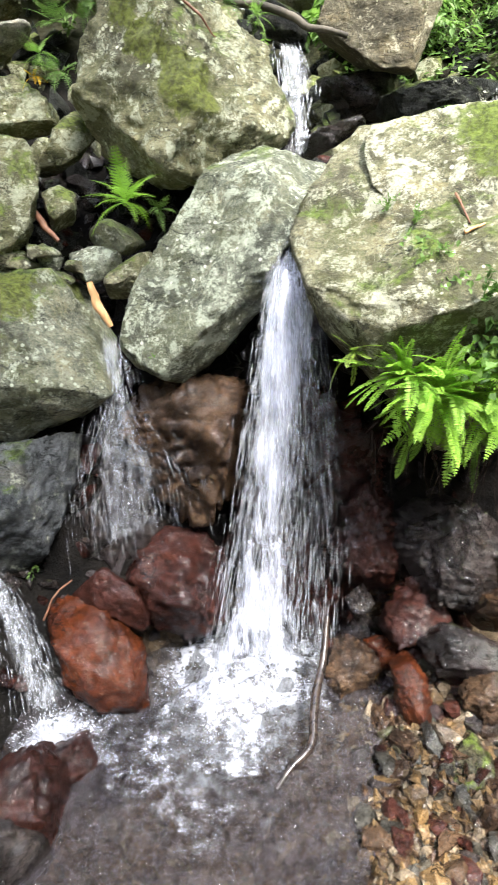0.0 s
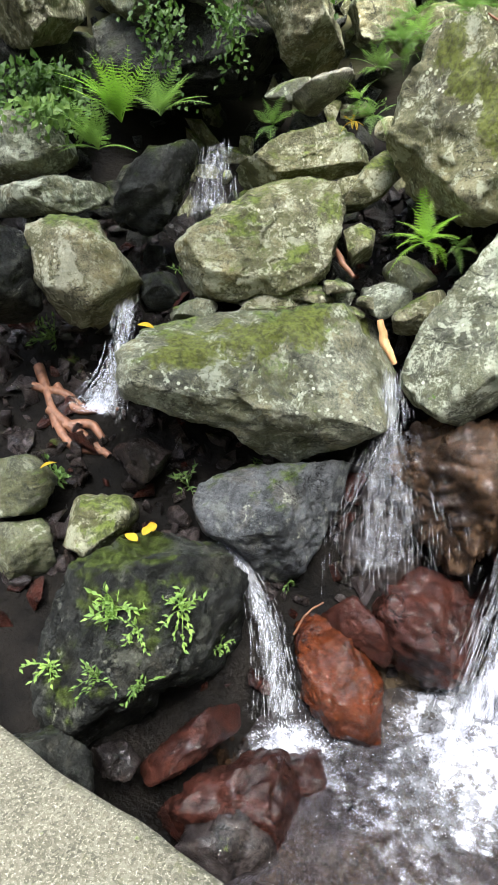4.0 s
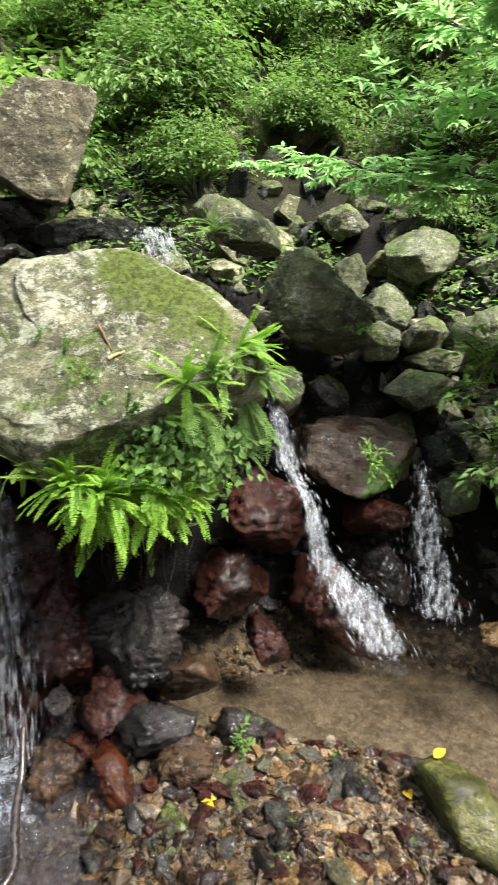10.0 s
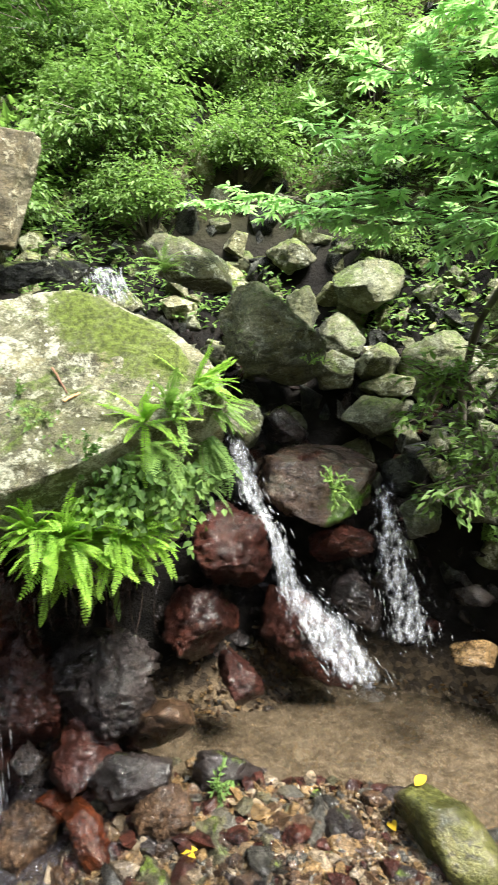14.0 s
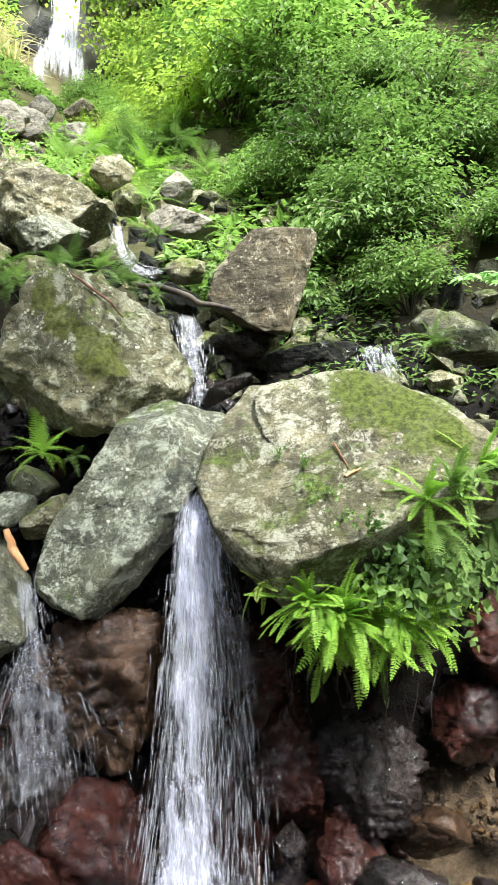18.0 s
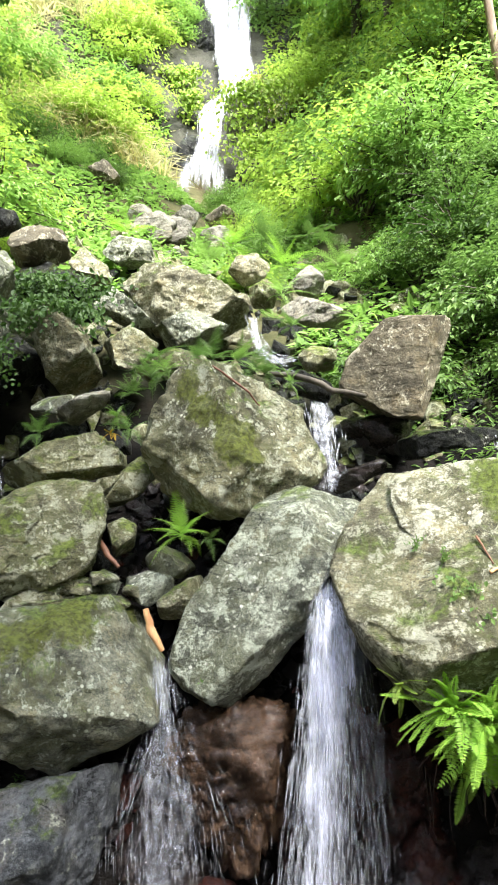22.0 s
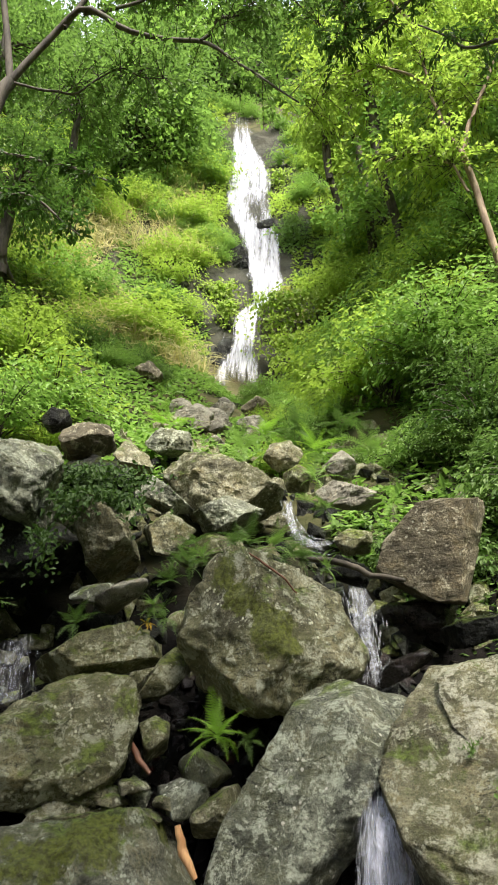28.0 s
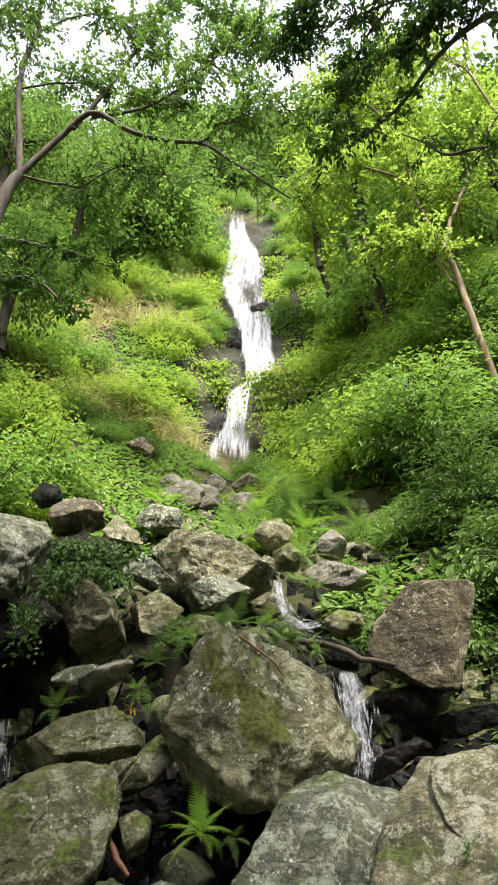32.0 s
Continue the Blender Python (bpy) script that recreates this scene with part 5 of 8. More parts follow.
def stream(name, label, stations, count, width, length=0.1, sheet=None, lean=0.0, seed=1, scatter=0.02, dense=None, edge=0.3):
    """Water running down between pairs of left and right points: a thin sheet and many strands on it."""
    rng = np.random.default_rng(seed)
    left, right = bend([s[0] for s in stations], 60), bend([s[1] for s in stations], 60)
    thing = new(name)
    tagged(thing, label, "water")
    run = np.linalg.norm(np.diff((left + right) / 2, axis=0), axis=1).sum()
    side = np.clip(rng.beta(1.3 + max(0, -lean), 1.3 + max(0, lean), count) * 1.06 - 0.03, -0.03, 1.03)
    start = rng.uniform(-0.02, 1, count)
    span = length * rng.lognormal(0, 0.45, count) / run

    def place(t, s):
        k = np.clip(t, 0, 0.999) * 59
        i = k.astype(int)
        f = (k - i)[:, None]
        a, b = left[i] * (1 - f) + left[i + 1] * f, right[i] * (1 - f) + right[i + 1] * f
        return a * (1 - s[:, None]) + b * s[:, None]

    jit = rng.normal(size=(count, 3)) * scatter * (0.3 + start)[:, None]
    v, f = streaks(place(start, side) + jit, place(start + span, side) + jit, width * rng.lognormal(0, 0.5, count))
    tagged(solid("white_water", v, f, X_strand, thing), kind="stuff")
    if sheet:
        cols = 20
        s = np.linspace(0, 1, cols)
        g = left[:, None] * (1 - s)[None, :, None] + right[:, None] * s[None, :, None]
        g = g.reshape(-1, 3)
        g = g + 0.02 * np.stack([fbm(g * 6, 2, seed), fbm(g * 6, 2, seed + 3), 0 * g[:, 0]], 1)
        thick = g + np.array([0, 0.012, 0])
        n = len(g)
        f1 = grid_faces(60, cols)
        ob = solid("sheet", np.concatenate([g, thick]), np.concatenate([f1, f1[:, ::-1] + n]), sheet, thing)
        t = np.linspace(0, 1, 60)
        rim = np.clip(np.minimum(s, 1 - s) / edge, 0, 1)[None] * (np.clip((t + 0.02) / 0.08, 0, 1) * np.clip((1.02 - t) / 0.06, 0, 1))[:, None]
        if dense:
            rim = rim * np.array([[dense(a, b) for b in s] for a in t])
        inward(ob, np.tile(rim.ravel(), 2))
    return thing


def main_density(t, s):
    """The fall is thick at its lip and on one side, and breaks into loose dashes on the other."""
    loose = np.interp(t, (0, 0.2, 0.4, 0.8, 1), (1.2, 0.95, 0.44, 0.42, 0.6))
    full = np.interp(t, (0, 0.3, 0.5, 0.9, 1), (1.5, 1.2, 0.86, 0.86, 1))
    return float(np.interp(s, (0, 0.4, 0.62, 1), (full, full, loose, loose * 0.8)))


FALL = [((0.13, 2.93, 1.88), (0.26, 2.92, 1.90)), ((0.09, 2.78, 1.73), (0.28, 2.79, 1.73)), ((0.02, 2.70, 1.22), (0.37, 2.74, 1.26)),
        ((-0.05, 2.66, 0.68), (0.45, 2.72, 0.68)), ((-0.18, 2.52, -0.02), (0.47, 2.57, -0.02))]
stream("waterfall", "white waterfall dropping between two boulders into a pool", FALL, 3400, 0.0015, 0.09, X_fall, lean=0.8, seed=11, scatter=0.03, dense=main_density, edge=0.14)
stream("waterfall", "loose outer veil of the white waterfall", [(np.array(a) + (0.0, -0.06, 0), np.array(b) + (0, -0.06, 0)) for a, b in FALL],
       1300, 0.0011, 0.07, X_fall, lean=0.4, seed=12, scatter=0.045, dense=lambda t, s: 0.62 * main_density(t, s))
stream("trickle", "thin water threading down dark wet rock",
       [((-0.64, 2.93, 1.47), (-0.59, 2.94, 1.48)), ((-0.65, 2.83, 1.19), (-0.51, 2.85, 1.20)), ((-0.77, 2.73, 0.89), (-0.32, 2.84, 0.90)), ((-0.79, 2.69, 0.45), (-0.26, 2.79, 0.67))],
       900, 0.0012, 0.08, X_thin, seed=13, scatter=0.06)
stream("trickle", "water sliding down between two dark boulders",
       [((-1.30, 2.39, 0.74), (-1.22, 2.47, 0.72)), ((-1.12, 2.37, 0.59), (-1.06, 2.44, 0.58)), ((-1.03, 2.30, 0.39), (-0.91, 2.39, 0.36)),
        ((-0.99, 2.23, 0.15), (-0.81, 2.34, 0.12)), ((-0.97, 2.18, -0.09), (-0.68, 2.30, -0.13))],
       500, 0.0018, 0.07, X_mid, seed=14, scatter=0.02)
stream("trickle", "small white fall off a pale boulder",
       [((-1.87, 2.60, 1.77), (-1.78, 2.66, 1.79)), ((-1.84, 2.49, 1.61), (-1.75, 2.56, 1.60)), ((-1.86, 2.39, 1.44), (-1.74, 2.48, 1.43)), ((-1.90, 2.26, 1.36), (-1.71, 2.40, 1.23))],
       320, 0.0018, 0.06, X_mid, seed=15, scatter=0.02)
stream("trickle", "thin cascade over dark red stones",
       [((-1.94, 3.50, 2.52), (-1.74, 3.66, 2.57)), ((-1.92, 3.39, 2.33), (-1.70, 3.57, 2.36)), ((-1.92, 3.28, 2.11), (-1.64, 3.48, 2.21))],
       110, 0.0022, 0.1, X_thin, seed=16)
stream("trickle", "side stream dropping past the ferny boulder",
       [((1.74, 2.95, 1.68), (1.79, 2.91, 1.66)), ((1.72, 2.86, 1.50), (1.84, 2.81, 1.49)), ((1.69, 2.72, 1.35), (1.84, 2.64, 1.31)),
        ((1.72, 2.48, 1.19), (1.82, 2.45, 1.19)), ((1.68, 2.42, 0.97), (1.88, 2.33, 0.97)), ((1.74, 2.25, 0.72), (2.04, 2.09, 0.79)), ((1.84, 2.06, 0.52), (2.09, 1.9, 0.57))],
       300, 0.0013, 0.04, X_mid, seed=17, scatter=0.02)
stream("trickle", "second side trickle over dark stones",
       [((2.48, 2.54, 1.36), (2.53, 2.49, 1.36)), ((2.41, 2.47, 1.19), (2.49, 2.39, 1.19)), ((2.31, 2.40, 0.99), (2.51, 2.22, 1.00)), ((2.21, 2.20, 0.60), (2.46, 1.97, 0.62))],
       200, 0.0013, 0.04, X_thin, seed=18, scatter=0.04)
stream("brook", "upper brook spilling between mossy boulders",
       [((-0.40, 5.49, 3.86), (-0.24, 5.49, 3.84)), ((-0.30, 5.29, 3.56), (-0.20, 5.30, 3.53)), ((-0.21, 4.90, 3.31), (-0.05, 5.00, 3.36)), ((-0.03, 4.70, 3.21), (0.10, 4.75, 3.28))],
       160, 0.003, 0.12, X_mid, seed=19, scatter=0.03)
stream("brook", "white brook falling behind the grey boulder",
       [((0.11, 4.10, 2.86), (0.27, 4.09, 2.86)), ((0.14, 3.90, 2.61), (0.32, 3.91, 2.63)), ((0.18, 3.72, 2.41), (0.30, 3.74, 2.42)), ((0.17, 3.50, 2.25), (0.29, 3.51, 2.26))],
       240, 0.0026, 0.12, X_mid, seed=20, scatter=0.03)
stream("brook", "small spill over a dark ledge",
       [((1.22, 3.76, 2.59), (1.43, 3.68, 2.61)), ((1.21, 3.69, 2.51), (1.42, 3.61, 2.53)), ((1.23, 3.65, 2.41), (1.49, 3.55, 2.36))],
       80, 0.0026, 0.08, X_thin, seed=21, scatter=0.02)
def tall_density(t, s):
    """Thin at the lip, with bare wet rock showing through lower down."""
    bare = math.exp(-((t - 0.47) / 0.08) ** 2) * math.exp(-((s - 0.66) / 0.22) ** 2)
    return float(np.interp(t, (0, 0.06, 0.13, 0.85, 1), (0.5, 0.5, 1.0, 1.0, 0.75))) - 0.75 * bare


stream("tall_waterfall", "tall white waterfall down a rock face in steps",
       [((-3.18, 22.27, 27.91), (-2.39, 22.37, 27.90)),
        ((-3.09, 21.28, 25.14), (-2.07, 21.40, 25.13)),
        ((-3.06, 20.17, 22.55), (-1.29, 20.36, 22.51)),
        ((-3.12, 18.95, 19.82), (-1.25, 19.16, 19.79)),
        ((-2.79, 18.39, 18.56), (-1.12, 18.57, 18.52)),
        ((-2.38, 17.84, 17.25), (-0.88, 17.98, 17.20)),
        ((-2.03, 17.08, 15.33), (-0.81, 17.18, 15.28)),
        ((-1.79, 16.30, 13.57), (-0.82, 16.38, 13.53)),
        ((-1.74, 16.11, 13.13), (-1.32, 16.15, 13.11)),
        ((-2.23, 15.74, 12.51), (-1.47, 15.83, 12.50)),
        ((-2.18, 15.35, 11.57), (-1.56, 15.42, 11.57)),
        ((-2.28, 15.03, 10.92), (-1.51, 15.12, 10.92)),
        ((-2.57, 14.68, 10.28), (-1.41, 14.83, 10.27)),
        ((-2.89, 14.31, 9.42), (-1.29, 14.54, 9.43))],
       260, 0.010, 0.4, X_far, seed=22, scatter=0.12, dense=tall_density, edge=0.16)


def make_splash(name, centre, radius, height, count, seed, dense=1.0, long=1.0):
    """Churned foam where falling water meets the pool: a heaped sheet and thrown drops."""
    rng = np.random.default_rng(seed)
    thing = tagged(new(name), "bright white churned foam where the fall meets the pool", "water")
    n = 70
    gx, gy = np.meshgrid(np.linspace(-1, 1, n), np.linspace(-1, 1, n))
    p = np.stack([gx.ravel(), gy.ravel(), 0 * gx.ravel()], 1)
    d = np.hypot(p[:, 0], p[:, 1] * 1.0)
    h = height * np.exp(-(d / 0.45) ** 2) * (0.75 + 0.6 * fbm(p * 4, 3, seed)) + 0.12 * height * fbm(p * 9, 4, seed + 2)
    edge = 1 + 0.25 * vnoise(p * 2.5, seed + 7)
    v = np.stack([centre[0] + p[:, 0] * radius * edge, centre[1] + p[:, 1] * radius * long * edge, centre[2] + h - 0.12 * height - 0.25 * height * d ** 2], 1)
    inward(solid("foam", v, grid_faces(n, n), X_splash, thing), dense * np.clip((1.05 - d) / 0.62, 0, 1) - 0.35 * (d > 1.05))
    a, r = rng.uniform(0, 2 * np.pi, count), np.abs(rng.normal(0, 0.42, count))
    up = rng.exponential(0.33, count) * np.exp(-r)
    head = np.stack([centre[0] + radius * r * np.cos(a), centre[1] + radius * r * np.sin(a), centre[2] + height * (0.15 + 1.6 * up) * np.exp(-r * 0.9)], 1)
    way = np.stack([np.cos(a) * 0.7, np.sin(a) * 0.7, rng.uniform(-0.4, 1.1, count)], 1)
    v, f = streaks(head, head + way * rng.uniform(0.004, 0.018, count)[:, None], rng.uniform(0.0006, 0.002, count))
    tagged(solid("spray", v, f, X_drop, thing), kind="stuff")
    return thing


make_splash("splash", (-0.01, 2.50, 0.00), 0.66, 0.16, 700, 31)
make_splash("splash", (-0.10, 2.16, 0.00), 0.5, 0.03, 250, 32, 0.72)
make_splash("splash", (-0.17, 1.94, 0.00), 0.42, 0.02, 60, 36, 0.5)
make_splash("splash", (-0.65, 2.15, 0.00), 0.34, 0.02, 60, 37, 0.55)
make_splash("splash", (-0.77, 2.09, 0.02), 0.2, 0.06, 500, 33)
make_splash("splash", (2.55, 2.64, 0.00), 0.16, 0.06, 400, 34)
make_splash("splash", (-1.81, 2.35, 1.33), 0.13, 0.05, 350, 35)


# ---------------------------------------------------------------- leaves and ferns
def leaf_quads(base, way, normal, length, width, fold=0.25):
    """Folded pointed leaves, one quad each."""
    way = way / (np.linalg.norm(way, axis=1, keepdims=True) + 1e-9)
    side = np.cross(way, normal)
    side /= np.linalg.norm(side, axis=1, keepdims=True) + 1e-9
    nrm = np.cross(side, way)
    L, w = np.asarray(length)[:, None], np.asarray(width)[:, None]
    mid = base + way * L * 0.42
    v = np.stack([base, mid + side * w + nrm * w * fold, base + way * L - nrm * L * 0.12, mid - side * w + nrm * w * fold], 1)
    return v.reshape(-1, 3), np.arange(len(base) * 4).reshape(-1, 4)


def sword_frond(seed, droop=0.55, pairs=32, wide=0.1):
    """A long narrow frond of unit length along +y with many small leaflets."""
    rng = np.random.default_rng(seed)
    t = np.linspace(0.06, 1, pairs)
    spine = np.stack([0.05 * np.sin(t * 3 + seed), t * (1 - 0.12 * droop * t), 0.18 * t - droop * t ** 2], 1)
    way = np.gradient(spine, axis=0)
    way /= np.linalg.norm(way, axis=1, keepdims=True)
    up = np.cross((1.0, 0, 0), way)
    size = wide * np.minimum(1, 0.45 + 2.2 * t) * (1 - t ** 5) ** 0.7 + 0.006
    pieces = [tube(bend(np.vstack([[0, 0, 0], spine[::5], spine[-1:]]), 10), (0.008, 0.003), 4)]
    for s in (-1, 1):
        d = np.array([s, 0, 0]) + way * 0.35 + up * 0.12 + rng.normal(0, 0.08, (pairs, 3))
        pieces.append(leaf_quads(spine, d, up, size * rng.uniform(0.85, 1.1, pairs), np.full(pairs, 0.0145)))
    return gathered(pieces)


def lady_frond(seed, droop=0.45, pairs=16, wide=0.22):
    """A triangular, twice-divided frond of unit length along +y."""
    rng = np.random.default_rng(seed)
    t = np.linspace(0.16, 1, pairs)
    spine = np.stack([0.04 * np.sin(t * 2 + seed), t, 0.25 * t - droop * t ** 2], 1)
    way = np.gradient(spine, axis=0)
    way /= np.linalg.norm(way, axis=1, keepdims=True)
    up = np.cross((1.0, 0, 0), way)
    size = wide * np.minimum(1, t / 0.3) * (1.02 - t) ** 0.75 + 0.015
    pieces = [tube(bend(np.vstack([[0, 0, 0], spine[::4], spine[-1:]]), 10), (0.009, 0.003), 4)]
    for s in (-1, 1):
        for k in range(pairs):
            m = 10
            u = np.linspace(0.08, 1, m)
            d = np.array([s, 0, 0]) + way[k] * 0.45 + up[k] * rng.uniform(-0.1, 0.15)
            d /= np.linalg.norm(d)
            at = spine[k] + d * u[:, None] * size[k] - up[k] * (0.15 * size[k] * u ** 2)[:, None]
            for q in (-1, 1):
                e = np.cross(up[k], d) * q + d * 0.5
                pieces.append(leaf_quads(at, np.tile(e, (m, 1)), np.tile(up[k], (m, 1)), size[k] * 0.17 * (1.1 - u * 0.8), np.full(m, size[k] * 0.045 + 0.001)))
    return gathered(pieces)


SWORD = [mesh_of("frond", *sword_frond(k, d), smooth=False) for k, d in enumerate((0.1, 0.25, 0.4, 0.6))]
LADY = [mesh_of("frond", *lady_frond(k, d), smooth=False) for k, d in enumerate((0.3, 0.45, 0.6))]
FERN_MESHES = {}


def frond_mesh(kind, index, material):
    key = (kind, index, material.name)
    if key not in FERN_MESHES:
        me = (SWORD if kind == "sword" else LADY)[index].copy()
        me.materials.append(material)
        FERN_MESHES[key] = me
    return FERN_MESHES[key]


def fern(label, at, fronds, length, aim=(0, -0.3, 1), spread=60, kind="sword", material=None, seed=1, group="ferns"):
    """A fern clump: fronds fanned round the way it grows."""
    rng = random.Random(seed)
    thing = tagged(new("fern"), label, "fern", group)
    thing.matrix_world = Matrix.Translation(at)
    aim = Vector(aim).normalized()
    for k in range(fronds):
        d = aim.copy()
        side = Vector((rng.gauss(0, 1), rng.gauss(0, 1), rng.gauss(0, 0.7)))
        d = (aim + side * math.tan(radians(spread)) * 0.55).normalized()
        n = 3 if kind == "lady" else 4
        ob = new("frond", frond_mesh(kind, rng.randrange(n), material or L_fern))
        ob.parent = thing
        up = Vector((0, 0, 1)) if abs(d.z) < 0.95 else Vector((0, 1, 0))
        x = d.cross(up).normalized()
        z = x.cross(d)
        m = Matrix((x, d, z)).transposed().to_4x4()
        ob.matrix_local = m @ pose(0, 0, 0, 0, rng.uniform(-25, 25), 0) @ Matrix.Scale(length * rng.uniform(0.7, 1.1), 4)
    return thing


fern("lush bright green sword fern hanging from the boulder", (0.81, 2.55, 1.34), 60, 0.35, (0.0, -1, 0.45), 72, "sword", L_fern, 1)
fern("bright green sword fern hanging from the boulder", (0.72, 2.42, 1.37), 46, 0.3, (0.0, -1, 0.1), 74, "sword", L_fern, 30)
fern("bright green sword fern hanging from the boulder", (0.95, 2.44, 1.35), 36, 0.28, (0.2, -1, 0.1), 74, "sword", L_fern, 31)
fern("bright green sword fern hanging from the boulder", (0.61, 2.46, 1.42), 30, 0.29, (-0.5, -1, 0.5), 62, "sword", L_fern, 2)
fern("bright green sword fern hanging from the boulder", (1.05, 2.55, 1.32), 30, 0.29, (0.5, -1, 0.5), 62, "sword", L_fern, 3)
fern("lush sword fern on the boulder's shoulder", (1.30, 2.38, 1.97), 34, 0.22, (0.4, -0.9, 0.15), 66, "sword", L_fern, 4)
fern("drooping bright fern on the boulder's shoulder", (1.40, 2.47, 1.88), 22, 0.24, (0.5, -0.6, -0.3), 50, "sword", L_bright, 5)
fern("drooping fern on the boulder's side", (1.08, 2.33, 1.74), 16, 0.24, (0.2, -1, -0.2), 50, "lady", L_bright, 6)
fern("drooping fern on the boulder's side", (1.38, 2.43, 1.76), 14, 0.3, (0.15, -0.4, -0.8), 30, "sword", L_mid, 7)
fern("small drooping fern on the boulder's side", (1.21, 2.59, 1.43), 9, 0.2, (0.2, -1, 0), 55, "sword", L_bright, 8)
fern("small fern under the boulder's edge", (0.41, 2.48, 1.51), 8, 0.16, (-0.6, -1, 0.1), 50, "sword", L_yellow, 9)
fern("lush sword fern on the boulder's side", (1.05, 2.32, 1.84), 16, 0.24, (0.1, -0.8, 0.5), 60, "sword", L_fern, 24)
fern("lush sword fern on the boulder's side", (1.17, 2.33, 1.90), 16, 0.26, (0.3, -0.8, 0.5), 60, "sword", L_bright, 25)
fern("small fern on the boulder's side", (0.98, 2.36, 1.67), 12, 0.2, (0.1, -0.9, 0.3), 60, "lady", L_bright, 26)
fern("drooping sword fern on the boulder's side", (1.32, 2.54, 1.52), 12, 0.26, (0.3, -0.8, -0.2), 50, "sword", L_mid, 27)
fern("bright sword fern low on the boulder", (0.76, 2.72, 1.12), 16, 0.26, (-0.1, -0.9, 0.2), 65, "sword", L_fern, 28)
fern("bright sword fern low on the boulder", (1.07, 2.87, 1.01), 16, 0.26, (0.2, -0.9, 0.2), 65, "sword", L_bright, 29)
fern("bright green fern in a dark gap", (-0.55, 3.14, 2.03), 22, 0.21, (0.3, -0.6, 0.5), 64, "lady", L_fern, 10)
fern("dull green fern in a dark gap", (-0.42, 3.32, 2.00), 7, 0.18, (0.4, -0.9, 0.1), 50, "lady", L_mid, 11)
fern("tall spreading fern beside the cave", (-2.23, 3.26, 2.62), 18, 0.34, (0, -0.5, 1), 36, "lady", L_fern, 12)
fern("spreading fern beside the cave", (-2.07, 3.40, 2.66), 14, 0.28, (0.3, -0.6, 0.9), 44, "lady", L_bright, 13)
fern("spreading fern beside the cave", (-2.31, 3.15, 2.48), 18, 0.3, (-0.1, -0.7, 0.7), 50, "lady", L_bright, 14)
fern("small fern at the brook", (-1.47, 3.56, 2.60), 9, 0.2, (0, -0.8, 0.5), 60, "lady", L_mid, 15)
fern("yellowing fern between boulders", (-1.05, 3.60, 2.60), 6, 0.1, (0, -1, 0.2), 50, "sword", L_gold, 16)
fern("small fern between boulders", (-0.94, 3.63, 2.62), 8, 0.2, (0.2, -1, 0.3), 60, "lady", L_mid, 17)
fern("fern trailing over mossy stones", (-0.52, 4.22, 3.17), 10, 0.3, (0.2, -0.8, 0.4), 60, "lady", L_mid, 18)
fern("fern trailing over mossy stones", (-0.24, 4.19, 3.08), 12, 0.34, (0.3, -0.8, 0.1), 55, "lady", L_mid, 19)
fern("fern trailing over mossy stones", (-0.91, 4.18, 3.08), 10, 0.24, (-0.2, -0.8, 0.3), 60, "lady", L_mid, 20)
fern("fern beside the upper brook", (-0.14, 7.06, 4.24), 12, 0.34, (0, -0.8, 0.3), 60, "lady", L_bright, 21)
for n, (at, size) in enumerate((((-0.80, 6.25, 4.62), 0.4), ((-0.01, 6.60, 4.70), 0.42), ((0.30, 7.59, 5.43), 0.5), ((0.59, 6.57, 4.66), 0.42), ((-0.64, 7.17, 5.17), 0.45),
                                ((-0.22, 7.60, 5.40), 0.5), ((-0.03, 5.90, 4.15), 0.34), ((-1.88, 7.16, 5.38), 0.45), ((-0.91, 4.25, 3.19), 0.24))):
    fern("bright spreading fern among the boulders of the upper stream", at, 11, size, (0.1, -0.7, 0.6), 66, "lady", (L_bright, L_fern, L_mid)[n % 3], 120 + n)
for n, (at, size) in enumerate((((-0.78, 3.93, 3.04), 0.2), ((-0.58, 3.98, 3.12), 0.2), ((-0.33, 3.98, 3.10), 0.22), ((-0.97, 3.74, 2.86), 0.17), ((-1.02, 3.62, 2.70), 0.15),
                                ((-0.14, 4.02, 3.02), 0.2), ((0.02, 4.06, 2.96), 0.16), ((-0.86, 3.80, 2.97), 0.18), ((0.62, 5.30, 3.72), 0.26), ((0.05, 5.45, 3.72), 0.24))):
    fern("small green fern fringing a mossy boulder", at, 12, size, (0.15, -0.8, 0.35), 62, "lady", (L_bright, L_mid)[n % 2], 140 + n)
fern("fern on a mossy boulder", (1.65, 3.57, 2.61), 10, 0.24, (0, -1, 0.2), 60, "lady", L_bright, 22)
fern("fern by the side stream", (1.66, 3.58, 2.56), 9, 0.22, (0, -1, 0.3), 60, "lady", L_bright, 23)


